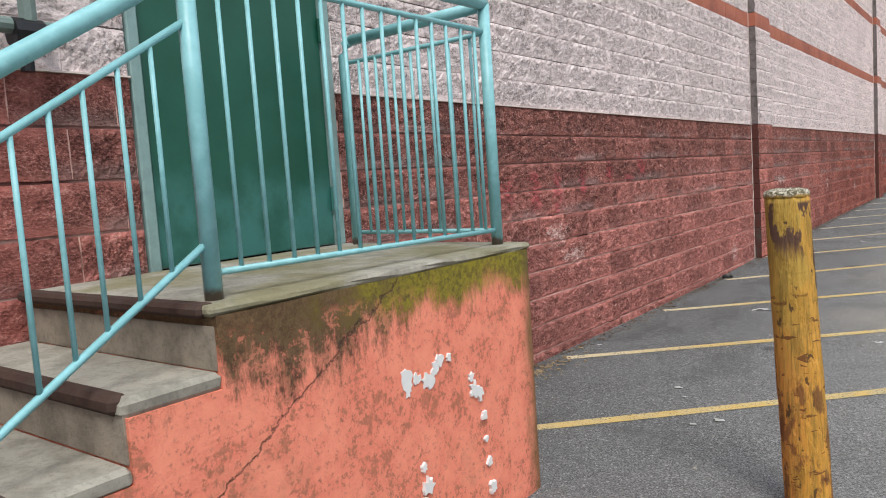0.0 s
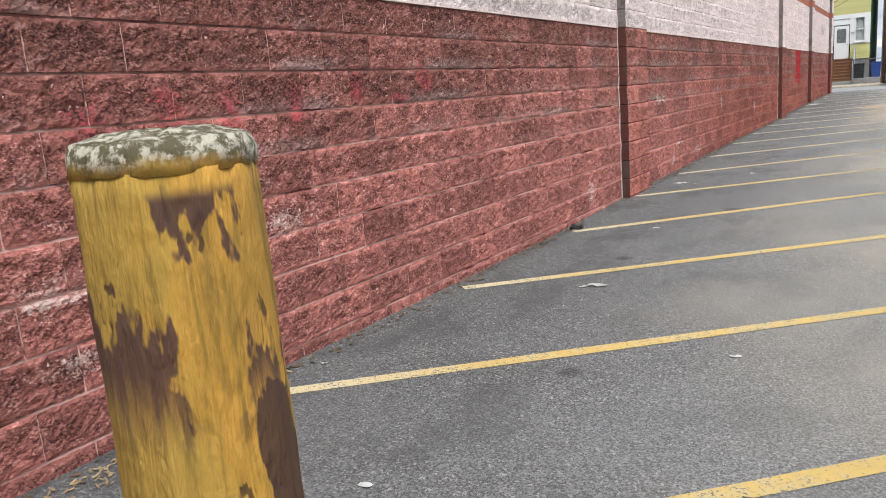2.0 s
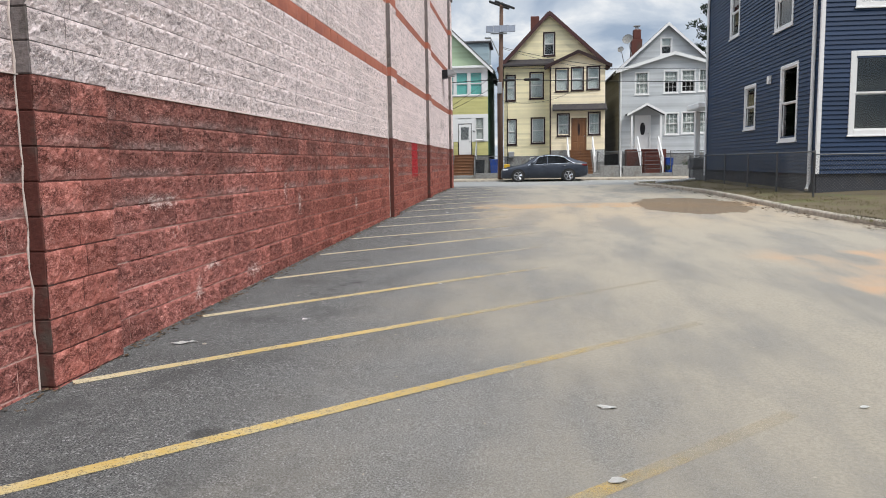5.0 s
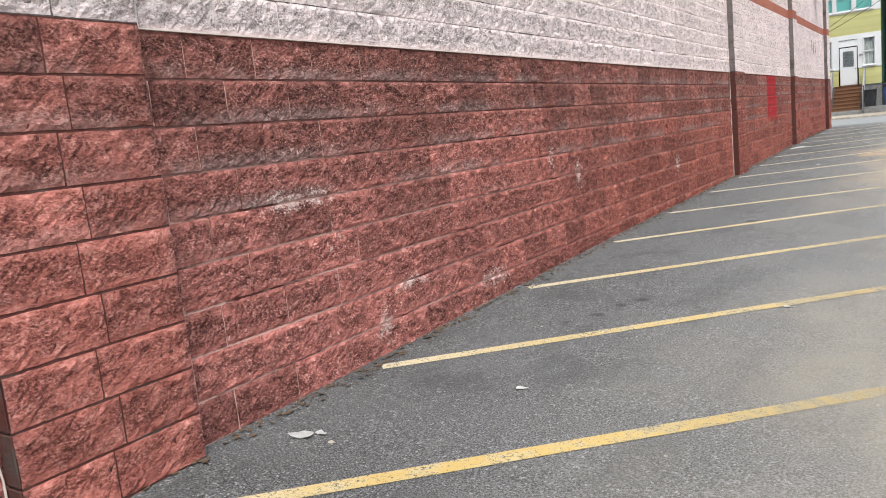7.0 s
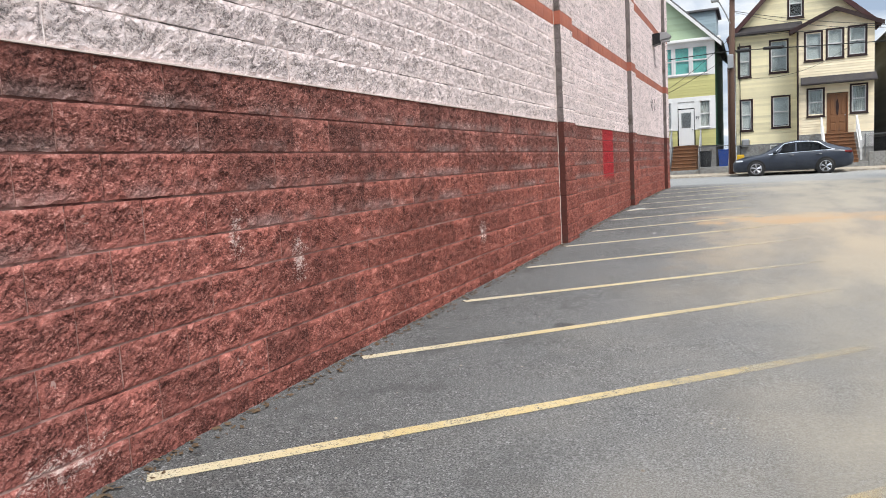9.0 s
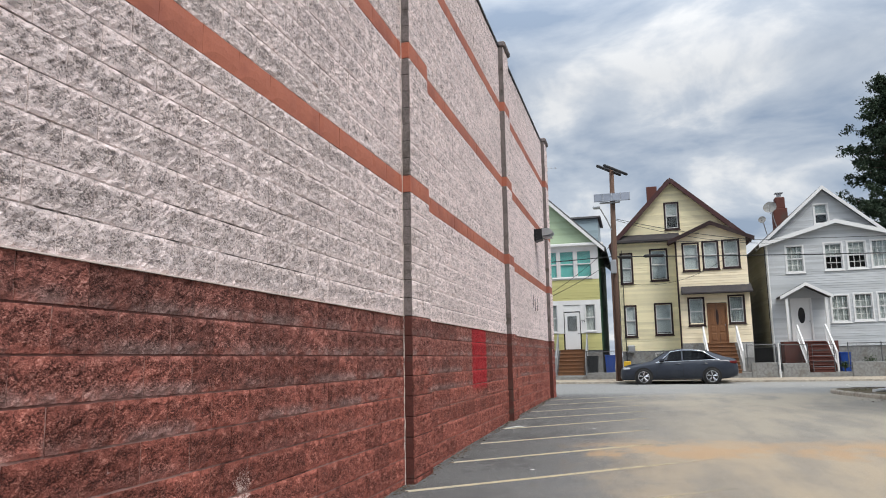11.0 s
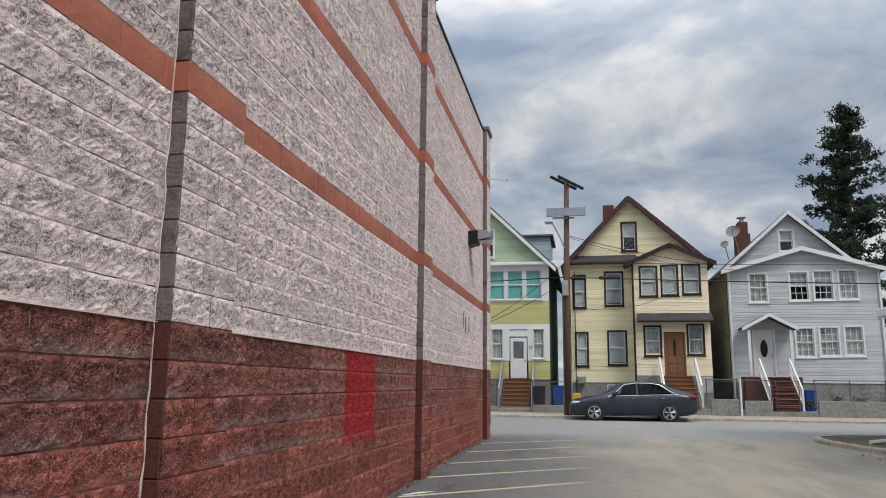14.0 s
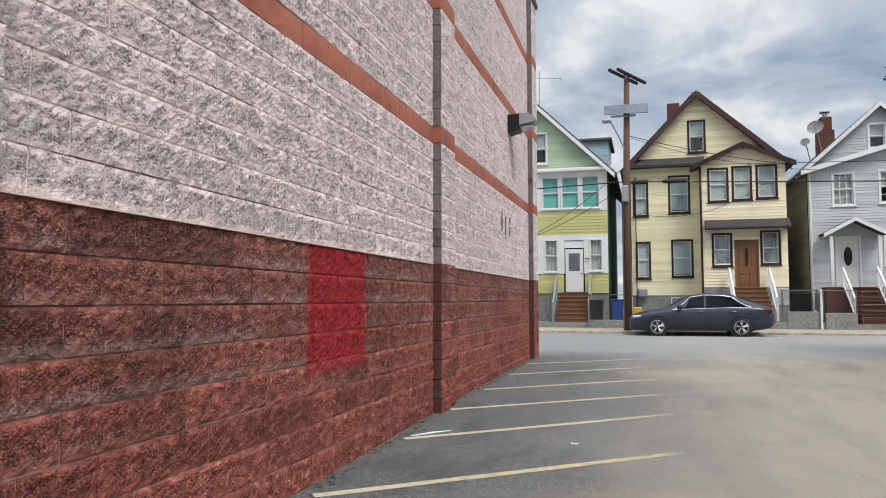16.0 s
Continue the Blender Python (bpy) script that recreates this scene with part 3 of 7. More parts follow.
SHINGLE_DARK = worn("dark_roof_shingle", (0.055, 0.05, 0.052), 0.9, 14, 0.5, 0.5, 2.0)
SHINGLE_BROWN = worn("maroon_roof_shingle", (0.075, 0.035, 0.035), 0.9, 14, 0.5, 0.5, 2.0)
SHINGLE_GREY = worn("grey_roof_shingle", (0.13, 0.13, 0.135), 0.9, 14, 0.5, 0.5, 2.0)
BROWN_TRIM = worn("dark_brown_trim_paint", (0.030, 0.015, 0.014), 0.5, 30, 0.3, 0.1)
WHITE_TRIM = worn("white_trim_paint", (0.72, 0.72, 0.71), 0.5, 30, 0.15, 0.08, dirt=(0.4, 0.38, 0.35))
YELLOW_SIDE = siding_paint("pale_yellow_vinyl_siding", (0.82, 0.74, 0.49))
PEACH_SIDE = siding_paint("cream_vinyl_siding", (0.86, 0.75, 0.54))
LIME_SIDE = siding_paint("yellow_green_wood_siding", (0.56, 0.53, 0.23))
MINT_SIDE = siding_paint("pale_green_wood_siding", (0.42, 0.53, 0.36))
GREEN_SIDE = siding_paint("deep_green_siding", (0.05, 0.13, 0.08))
AQUA_SIDE = siding_paint("pale_blue_siding", (0.36, 0.46, 0.50))
GREY_SIDE = siding_paint("light_grey_vinyl_siding", (0.52, 0.54, 0.55))
TAN_SIDE = siding_paint("weathered_grey_tan_siding", (0.23, 0.22, 0.185))
BLUE_SIDE = siding_paint("navy_vinyl_siding", (0.011, 0.031, 0.078), 0.4, 0.5, 0.3)
GLASS = pane_glass()
BLIND = worn("pale_window_blind", (0.78, 0.79, 0.78), 0.9, 12, 0.3, 0)
LACE = worn("white_lace_curtain", (0.8, 0.8, 0.78), 0.9, 30, 0.5, 0)
TEALBLIND = worn("turquoise_window_blind", (0.22, 0.72, 0.66), 0.9, 6, 0.2, 0)
# near-black colour stands in for unlit room depth close behind the panes
ROOM = worn("dim_room_darkness", (0.018, 0.018, 0.018), 0.9, 4, 0.3, 0)
BRICKRED = worn("red_brown_brick", (0.12, 0.045, 0.035), 0.85, 25, 0.5, 0.3)
WOODBROWN = worn("brown_varnished_wood", (0.22, 0.105, 0.05), 0.45, 12, 0.4, 0.1, stretch=(6, 6, 1))
POLEWOOD = worn("weathered_pole_wood", (0.125, 0.075, 0.055), 0.9, 10, 0.5, 0.4, stretch=(5, 5, 0.6))


# ---- mesh tools ----
def mesh_object(name, bm, material, parent=None, label="", smooth=False):
    me = bpy.data.meshes.new(name)
    bm.normal_update()
    bm.to_mesh(me)
    bm.free()
    for mt in (material if isinstance(material, (list, tuple)) else [material]):
        me.materials.append(mt)
    if smooth:
        for f in me.polygons:
            f.use_smooth = True
    ob = new(name, me)
    if parent is not None:
        ob.parent = parent
    if label:
        ob["label"] = label
    return ob


def part(name, bm, material, parent, label="", smooth=False):
    return mesh_object(name, bm, material, parent, label, smooth)


def thing(name, label, category, group="", kind=""):
    return tagged(new(name), label, category, group, kind)


def box(bm, x0, x1, y0, y1, z0, z1, bevel=0.0, mat=0):
    r = bmesh.ops.create_cube(bm, size=1.0, matrix=Matrix.LocRotScale(((x0 + x1) / 2, (y0 + y1) / 2, (z0 + z1) / 2), None, (abs(x1 - x0), abs(y1 - y0), abs(z1 - z0))))
    faces = {f for v in r["verts"] for f in v.link_faces}
    for f in faces:
        f.material_index = mat
    if bevel:
        edges = list({e for v in r["verts"] for e in v.link_edges})
        bmesh.ops.bevel(bm, geom=edges, offset=bevel, segments=1, affect="EDGES")
    return bm


def prism(bm, outline, axis, a, b, mat=0):
    """Extrude a closed outline of 2D points between a and b along an axis (x: outline is y,z; y: x,z; z: x,y)."""
    def at(p, d):
        return {"x": (d, p[0], p[1]), "y": (p[0], d, p[1]), "z": (p[0], p[1], d)}[axis]
    lo, hi = [bm.verts.new(at(p, a)) for p in outline], [bm.verts.new(at(p, b)) for p in outline]
    made = [bm.faces.new(lo), bm.faces.new(hi)]
    n = len(outline)
    for i in range(n):
        made.append(bm.faces.new((lo[i], lo[(i + 1) % n], hi[(i + 1) % n], hi[i])))
    for f in made:
        f.material_index = mat
    bmesh.ops.recalc_face_normals(bm, faces=made)
    return bm


def rod(bm, points, radius, sides=8, taper=None):
    """A tube of one radius, or of one radius for each point, through the points."""
    pts = [Vector(p) for p in points]
    rings = []
    for i, p in enumerate(pts):
        d = (pts[min(i + 1, len(pts) - 1)] - pts[max(i - 1, 0)]).normalized()
        u = d.cross(Vector((0, 0, 1)) if abs(d.z) < 0.9 else Vector((1, 0, 0))).normalized()
        w = d.cross(u)
        r = taper[i] if taper else radius
        rings.append([bm.verts.new(p + (u * math.cos(2 * math.pi * k / sides) + w * math.sin(2 * math.pi * k / sides)) * r) for k in range(sides)])
    made = []
    for a, b in zip(rings, rings[1:]):
        for k in range(sides):
            made.append(bm.faces.new((a[k], a[(k + 1) % sides], b[(k + 1) % sides], b[k])))
    made.append(bm.faces.new(rings[0][::-1]))
    made.append(bm.faces.new(rings[-1]))
    bmesh.ops.recalc_face_normals(bm, faces=made)
    return bm


def B():
    return bmesh.new()


def minus(spans, cuts):
    """Spans with the cut intervals taken out."""
    for c0, c1 in cuts:
        nxt = []
        for a, b in spans:
            if c1 <= a or c0 >= b:
                nxt.append((a, b))
                continue
            if a < c0:
                nxt.append((a, c0))
            if b > c1:
                nxt.append((c1, b))
        spans = nxt
    return spans


# ---- the ground: one sheet that rises gently along the lot and falls to the street ----
LEVELS = [(-400, -0.12), (-5, -0.10), (5, -0.07), (9, -0.065), (10.85, -0.055), (12.7, -0.01), (14.6, 0.015), (16.4, 0.048), (18.3, 0.078), (20.2, 0.103), (22.1, 0.12), (24.6, 0.155), (31, 0.265), (36, 0.31), (39, 0.32), (44, 0.25), (50.2, 0.165), (53, 0.165), (3000, 0.165)]


def level(y):
    for (a, za), (b, zb) in zip(LEVELS, LEVELS[1:]):
        if y <= b:
            return za + (zb - za) * (y - a) / (b - a)
    return LEVELS[-1][1]


def ground_at(x, y):
    return level(y)


bm = B()
cuts_y = [-400, -100, -30, -10] + [i * 0.75 - 5 for i in range(80)] + [60, 100, 300, 3000]
cuts_x = [-2000, -200, -40, -8, -4, -3.3, -2.4, -1.5, -0.75, 0, 0.75, 1.5, 3, 5, 10, 40, 200, 2000]
rows_v = [[bm.verts.new((x, y, ground_at(x, y))) for x in cuts_x] for y in cuts_y]
for r0, r1 in zip(rows_v, rows_v[1:]):
    for i in range(len(cuts_x) - 1):
        bm.faces.new((r0[i], r0[i + 1], r1[i + 1], r1[i]))
tagged(mesh_object("ground", bm, ASPHALT), "worn grey asphalt lot with pale dust blown over it", "ground", kind="structure")


def strip(bm, x0, y0, x1, y1, width, lift=0.004, parts=14):
    """A painted strip that follows the ground."""
    d = Vector((x1 - x0, y1 - y0)).normalized()
    s = Vector((-d.y, d.x)) * width / 2
    prev = None
    for i in range(parts + 1):
        f = i / parts
        px, py = x0 + (x1 - x0) * f, y0 + (y1 - y0) * f
        w = 1 + 0.12 * (random.random() - 0.5)
        pair = [bm.verts.new((px + sx * s.x * w, py + sx * s.y * w, ground_at(px + sx * s.x * w, py + sx * s.y * w) + lift)) for sx in (-1, 1)]
        if prev:
            bm.faces.new((prev[0], pair[0], pair[1], prev[1]))
        prev = pair


LINE_STARTS = [0.9, 2.85, 4.78, 6.80, 8.81, 10.83, 12.72, 14.57, 16.43, 18.31, 20.17, 22.12, 23.93, 25.7, 27.42, 29.25, 30.85, 32.55, 34.4, 36.2]
for y0 in LINE_STARTS:
    bm = B()
    reach = 4.1 if y0 < 13.5 else 3.0 if y0 < 24 else 2.3
    strip(bm, -3.17, y0, -3.17 + reach, y0 + reach * (0.95 if y0 < 5 else 0.885 if y0 < 19 else 0.79), 0.09)
    tagged(mesh_object("parking_line", bm, LINE), "worn yellow painted stripe on dusty asphalt", "parking line", "stripes beside the wall", "structure")


# ---- the long block wall ----
COURSE, LONG = 0.2032, 0.4064
RED_TOP = 9 * COURSE
UPPER = 0.186
TOP_COURSE = 39
WALL_X, PILASTER_X = -3.3, -3.2
STRIPES = (16, 24, 32)
PILASTERS = [(-6.3, -5.6), (12.6, 13.36), (24.30, 25.01), (30.60, 31.18), (37.3, 37.9)]
WALL_START, WALL_END = -14.0, 37.9
DOOR_Y0, DOOR_Y1, DOOR_Z0, DOOR_Z1 = 3.60, 4.62, 1.03, 3.15

def course_z(course):
    """Foot of a course; the whitewashed courses are a little lower than the red ones."""
    return course * COURSE if course <= 9 else RED_TOP + (course - 9) * UPPER


TOP = course_z(TOP_COURSE)


def wall_core(name, y0, y1, z0, z1, material, front=WALL_X - 0.004):
    part(name, box(B(), -3.62, front, y0, y1, z0, z1), material, wall)


wall = tagged(new("wall_west"), "long split-face block wall, maroon below and whitewashed above", "wall", kind="structure")
wall_core("lower_core", WALL_START, DOOR_Y0 - 0.06, -0.4, RED_TOP, JOINT_RED)
wall_core("lower_core", DOOR_Y1 + 0.06, WALL_END, -0.4, RED_TOP, JOINT_RED)
wall_core("upper_core", WALL_START, DOOR_Y0 - 0.06, RED_TOP, TOP, JOINT_WHITE)
wall_core("upper_core", DOOR_Y1 + 0.06, WALL_END, RED_TOP, TOP, JOINT_WHITE)
wall_core("upper_core", DOOR_Y0 - 0.06, DOOR_Y1 + 0.06, DOOR_Z1 + 0.06, TOP, JOINT_WHITE)
wall_core("lower_core", DOOR_Y0 - 0.06, DOOR_Y1 + 0.06, -0.4, DOOR_Z0, JOINT_RED)


def block_shape(seed, ny=18, nz=9, lump=0.007, crag=0.0085):
    """A split block with a broken front towards +x: unit length along y and unit height along z, real depth."""
    rnd = random.Random(seed)
    at = Vector((seed * 7.31, seed * 3.17, seed * 1.7))
    verts, faces = [], []
    for j in range(nz + 1):
        for i in range(ny + 1):
            u, v = i / ny, j / nz
            edge = i in (0, ny) or j in (0, nz)
            inset = min(u * LONG, (1 - u) * LONG, v * COURSE, (1 - v) * COURSE)
            rim = min(1.0, inset / 0.016)
            p = Vector((u * LONG, v * COURSE, 0)) + at
            swell = noise.noise(p * 17.0)
            broken = noise.noise(p * 38.0) + 0.6 * noise.noise(p * 80.0) + 0.5 * (rnd.random() - 0.5)
            d = -0.003 * rnd.random() if edge else -0.002 + rim * (0.005 + lump * swell + crag * broken)
            ju = (rnd.random() - 0.5) * (0.010 if i in (0, ny) else 0.5 / ny)
            jv = (rnd.random() - 0.5) * (0.020 if j in (0, nz) else 0.5 / nz)
            verts.append((max(d, -0.006), u + ju, v + jv))
    w = ny + 1
    for j in range(nz):
        for i in range(ny):
            faces.append((j * w + i, j * w + i + 1, (j + 1) * w + i + 1, (j + 1) * w + i))
    base = len(verts)
    verts += [(-0.03, 0, 0), (-0.03, 1, 0), (-0.03, 1, 1), (-0.03, 0, 1)]
    faces.append(tuple([base, base + 1] + [i for i in range(ny, -1, -1)]))
    faces.append(tuple([base + 2, base + 3] + [nz * w + i for i in range(0, ny + 1)]))
    faces.append(tuple([base + 1, base + 2] + [j * w + ny for j in range(nz, -1, -1)]))
    faces.append(tuple([base + 3, base] + [j * w for j in range(0, nz + 1)]))
    return np.array(verts), faces


SHAPES = [block_shape(k) for k in range(24)]
NEAR_SHAPES = [block_shape(k, 26, 13, 0.008, 0.0095) for k in range(60, 84)]
SMOOTH_SHAPES = [block_shape(k, 10, 5, 0.003, 0.002) for k in range(50, 56)]
FLAT_SHAPES = [block_shape(k, 6, 3, 0.001, 0.001) for k in range(40, 44)]
GAPS = {"red": 0.012, "white": 0.008, "stripe": 0.006}
SLITS = {"red": 0.008, "white": 0.009, "stripe": 0.003}


class Pile:
    """Blocks gathered into one mesh."""

    def __init__(self):
        self.v, self.f, self.n = [], [], 0

    def add(self, shape, x, y, z, ly, lz):
        v, f = shape
        self.v.append(v * (1, ly, lz) + (x, y, z))
        self.f += [tuple(i + self.n for i in q) for q in f]
        self.n += len(v)

    def made(self, name, material, parent, label):
        me = bpy.data.meshes.new(name)
        me.from_pydata(np.concatenate(self.v).tolist(), [], self.f)
        me.materials.append(material)
        me.update()
        ob = new(name, me)
        ob.parent = parent
        return tagged(ob, label, kind="stuff")


piles = {"red": Pile(), "white": Pile(), "stripe": Pile()}
singles = []
pick = random.Random(7)
for course in range(-1, TOP_COURSE):
    z, tall = course_z(course), course_z(course + 1) - course_z(course)
    kind_c = "red" if course < 9 else "stripe" if course in STRIPES else "white"
    SLIT, GAP = SLITS[kind_c], GAPS[kind_c]
    shapes = FLAT_SHAPES if kind_c == "stripe" else SHAPES
    y = WALL_START - (LONG / 2 if course % 2 else 0)
    cells = []
    while y < WALL_END:
        cells.append((y, y + LONG))
        y += LONG
    holes = [(a, b) for a, b in PILASTERS]
    if z + tall > DOOR_Z0 + 0.02 and z < DOOR_Z1 - 0.02:
        holes.append((DOOR_Y0 - 0.06, DOOR_Y1 + 0.06))
    for c0, c1 in cells:
        for a, b in minus([(max(c0, WALL_START), min(c1, WALL_END))], holes):
            if b - a < 0.04:
                continue
            push = pick.uniform(0.0, 0.005)
            here = (pick.choice(SMOOTH_SHAPES if c1 < 3.62 and kind_c == "red" else shapes), WALL_X + push, a + SLIT / 2, z + GAP / 2, b - a - SLIT, tall - GAP)
            if kind_c == "red" and course >= 0 and 4.95 < a and b < 17.8 and b - a > 0.4:
                singles.append(here)
            else:
                piles[kind_c].add(*here)
    for a, b in PILASTERS:
        split = a + (0.41 if course % 2 else (b - a) - 0.41)
        for s0, s1 in ((a, split), (split, b)):
            piles[kind_c].add(pick.choice(shapes), PILASTER_X, s0 + SLIT / 2, z + GAP / 2, s1 - s0 - SLIT, tall - GAP)
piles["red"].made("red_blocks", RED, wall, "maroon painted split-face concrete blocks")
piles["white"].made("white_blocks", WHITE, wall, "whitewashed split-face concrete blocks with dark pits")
piles["stripe"].made("stripe_blocks", STRIPE, wall, "terracotta painted band of smoother blocks")

for a, b in minus([(WALL_START, WALL_END)], PILASTERS + [(DOOR_Y0 - 0.06, DOOR_Y1 + 0.06)]):
    part("paint_ledge", box(B(), WALL_X - 0.01, WALL_X + 0.017, a, b, RED_TOP - 0.004, RED_TOP + 0.003), CAULK, wall, "pale paint edge between the two colours")
for a, b in PILASTERS:
    top = TOP
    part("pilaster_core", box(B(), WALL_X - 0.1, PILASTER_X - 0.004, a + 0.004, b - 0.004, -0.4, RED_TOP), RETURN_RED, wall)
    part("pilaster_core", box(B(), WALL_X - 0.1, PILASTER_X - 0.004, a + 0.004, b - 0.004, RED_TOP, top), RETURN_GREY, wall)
    part("pilaster_cap", box(B(), -3.66, PILASTER_X + 0.05, a - 0.03, b + 0.03, top, top + 0.12, 0.03), RETURN_GREY, wall)
    for name, label, mt, courses in (("return_blocks", "brown block ends of the pilaster, side shade in the colour", RETURN_RED, range(-1, 9)), ("return_blocks", "grey block ends of the pilaster, side shade in the colour", RETURN_GREY, [c for c in range(9, TOP_COURSE) if c not in STRIPES]), ("return_bands", "terracotta bands round the pilaster", STRIPE, STRIPES)):
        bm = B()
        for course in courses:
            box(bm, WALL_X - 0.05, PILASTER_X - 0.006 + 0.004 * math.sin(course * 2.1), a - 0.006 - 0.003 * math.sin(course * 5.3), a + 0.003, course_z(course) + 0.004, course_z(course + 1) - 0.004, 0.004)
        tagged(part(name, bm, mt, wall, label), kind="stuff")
    if a < 28:
        bm = B()
        pts = [(WALL_X + 0.008, a - 0.018 + 0.007 * math.sin(k * 1.7) + 0.006 * math.sin(k * 4.1), level(a) + k * 0.12) for k in range(61)]
        rod(bm, pts, 0.0055, 5, [0.0055 + 0.002 * math.sin(k * 2.9) for k in range(61)])
        part("caulk_bead", bm, CAULK, wall, "pale wavy caulk bead in the joint")

bm = B()
box(bm, -3.68, -3.27, WALL_START, WALL_END, TOP, TOP + 0.05, 0.008)
tagged(mesh_object("coping", bm, DARKMETAL), "thin dark metal coping along the wall's top", "coping", kind="structure")
bm = B()
box(bm, -40, -3.62, WALL_END - 0.35, WALL_END, -0.4, TOP)
tagged(mesh_object("wall_north", bm, WHITE), "plain whitewashed end wall of the long building", "wall", kind="structure")
bm = B()
box(bm, -40, -3.62, WALL_START, WALL_START + 0.3, -0.4, TOP)
tagged(mesh_object("wall_south", bm, WHITE), "plain whitewashed rear wall of the long building", "wall", kind="structure")
bm = B()
box(bm, -40, -3.63, WALL_START, WALL_END, 6.9, 7.1)
tagged(mesh_object("roof", bm, SHINGLE_GREY), "flat grey felt roof of the long building", "roof", kind="structure")


# ---- the landing with its steps, rails and green door ----
PX, PY0, PY1, PTOP = -2.17, 3.05, 4.70, 1.04
NOSING = worn("brown_stained_concrete", (0.060, 0.034, 0.026), 0.85, 40, 0.5, 0.3, 5.0)
RISER = concrete("stained_step_riser", (0.30, 0.255, 0.20))
landing = thing("landing", "coral painted concrete landing with moss and peeling paint", "landing")
RUN, RISE, FIRST = 0.272, 0.165, 0.862
outline = [(PY1, -0.4), (PY1, PTOP - 0.03), (PY0, PTOP - 0.03)]
for i in range(6):
    outline += [(PY0 - RUN * i, FIRST - RISE * i - 0.05), (PY0 - RUN * (i + 1), FIRST - RISE * i - 0.05)]
outline.append((PY0 - RUN * 6, -0.4))
bm = B()
prism(bm, outline, "x", -3.285, PX)
# the far corner is worn round
bmesh.ops.bevel(bm, geom=[e for e in bm.edges if all(abs(v.co.y - PY1) < 1e-4 and abs(v.co.x - PX) < 1e-4 for v in e.verts)], offset=0.055, segments=4, profile=0.5, affect="EDGES")
part("plinth", bm, CORAL, landing, "coral painted render, stained and flaking")
bm = B()
box(bm, -3.285, PX + 0.003, PY0 - 0.02, PY1 - 0.01, PTOP - 0.03, PTOP, 0.010)
bmesh.ops.subdivide_edges(bm, edges=[e for e in bm.edges if e.calc_length() > 0.5], cuts=12, use_grid_fill=True)
for v in bm.verts:
    if v.co.x > PX - 0.02 or v.co.y < PY0 + 0.02:
        v.co += Vector(((random.random() - 0.7) * 0.010, 0, (random.random() - 0.7) * 0.004))
part("slab", bm, SLAB, landing, "mossy grey concrete slab")
for i in range(6):
    y1, zt = PY0 - RUN * i, FIRST - RISE * i
    bm = B()
    box(bm, -3.285, PX + 0.004, y1 - 0.285, y1, zt - 0.05, zt, 0.014)
    bmesh.ops.subdivide_edges(bm, edges=[e for e in bm.edges if e.calc_length() > 0.5], cuts=9, use_grid_fill=True)
    for v in bm.verts:
        if v.co.y < y1 - 0.255 or v.co.x > PX - 0.02:
            v.co += Vector((-0.008 * random.random(), 0.012 * random.random(), -0.008 * random.random()))
    part("tread", bm, STEP, landing, "worn grey concrete tread")
    bm = B()
    box(bm, -3.284, PX - 0.03, y1 - 0.297, y1 - 0.24, zt - 0.047, zt + 0.003, 0.014)
    part("nosing", bm, NOSING, landing, "brown stained rounded step edge")
    bm = B()
    box(bm, -3.285, PX - 0.012, y1 - 0.006, y1 + 0.02, zt, zt + 0.12)
    part("riser", bm, RISER, landing, "stained concrete riser")
bm = B()
box(bm, -3.284, PX - 0.03, PY0 - 0.034, PY0 + 0.03, PTOP - 0.036, PTOP + 0.003, 0.012)
part("nosing", bm, NOSING, landing, "brown stained rounded step edge")


def flake(parent, y, z, scale, seed):
    """A scar of bare plaster where the paint has come away."""
    rnd = random.Random(seed)
    bm = B()
    n = 15
    pts = []
    for k in range(n):
        a = 2 * math.pi * k / n
        r = scale * rnd.uniform(0.45, 1.15)
        pts.append(bm.verts.new((PX + 0.003 + 0.0007 * seed, y + math.cos(a) * r, z + math.sin(a) * r * 1.2)))
    f = bm.faces.new(pts)
    bmesh.ops.extrude_face_region(bm, geom=[f])
    for v in pts:
        v.co.x = PX - 0.006
    bmesh.ops.recalc_face_normals(bm, faces=bm.faces)
    part("bare_patch", bm, WHITE_TRIM, parent, "bare white plaster patch")


for k, (y, z, size) in enumerate([(3.795, 0.655, 0.034), (3.80, 0.61, 0.026), (3.85, 0.635, 0.022), (3.90, 0.62, 0.026), (3.93, 0.61, 0.036), (3.955, 0.645, 0.024), (3.985, 0.675, 0.024), (4.04, 0.67, 0.018), (4.175, 0.56, 0.02), (4.19, 0.505, 0.033), (4.225, 0.485, 0.026), (4.245, 0.385, 0.02), (4.25, 0.29, 0.014), (4.26, 0.19, 0.02), (3.85, 0.31, 0.016), (3.87, 0.235, 0.03), (3.85, 0.18, 0.022), (4.27, 0.08, 0.025)]):
    flake(landing, y, z, size, k)

railing = thing("stair_railing", "turquoise painted steel railing with thin balusters, rusting at its feet", "railing")
RX = -2.27


def rail_part(name, pts, r, sides=10, parent=None, label=""):
    return part(name, rod(B(), pts, r, sides), RAIL, parent or railing, label, True)


rail_part("post", [(RX, 3.12, PTOP), (RX, 3.12, 2.06)], 0.026)
rail_part("post", [(RX, 4.58, PTOP), (RX, 4.58, 2.065)], 0.026)
rail_part("post", [(-3.15, 4.62, PTOP), (-3.15, 4.62, 1.99), (-3.13, 4.62, 2.04), (-3.09, 4.62, 2.055)], 0.026)
rail_part("handrail", [(RX, 3.12, 2.05), (RX, 4.58, 2.065)], 0.026)
rail_part("handrail", [(-3.09, 4.62, 2.055), (RX, 4.60, 2.065)], 0.026)
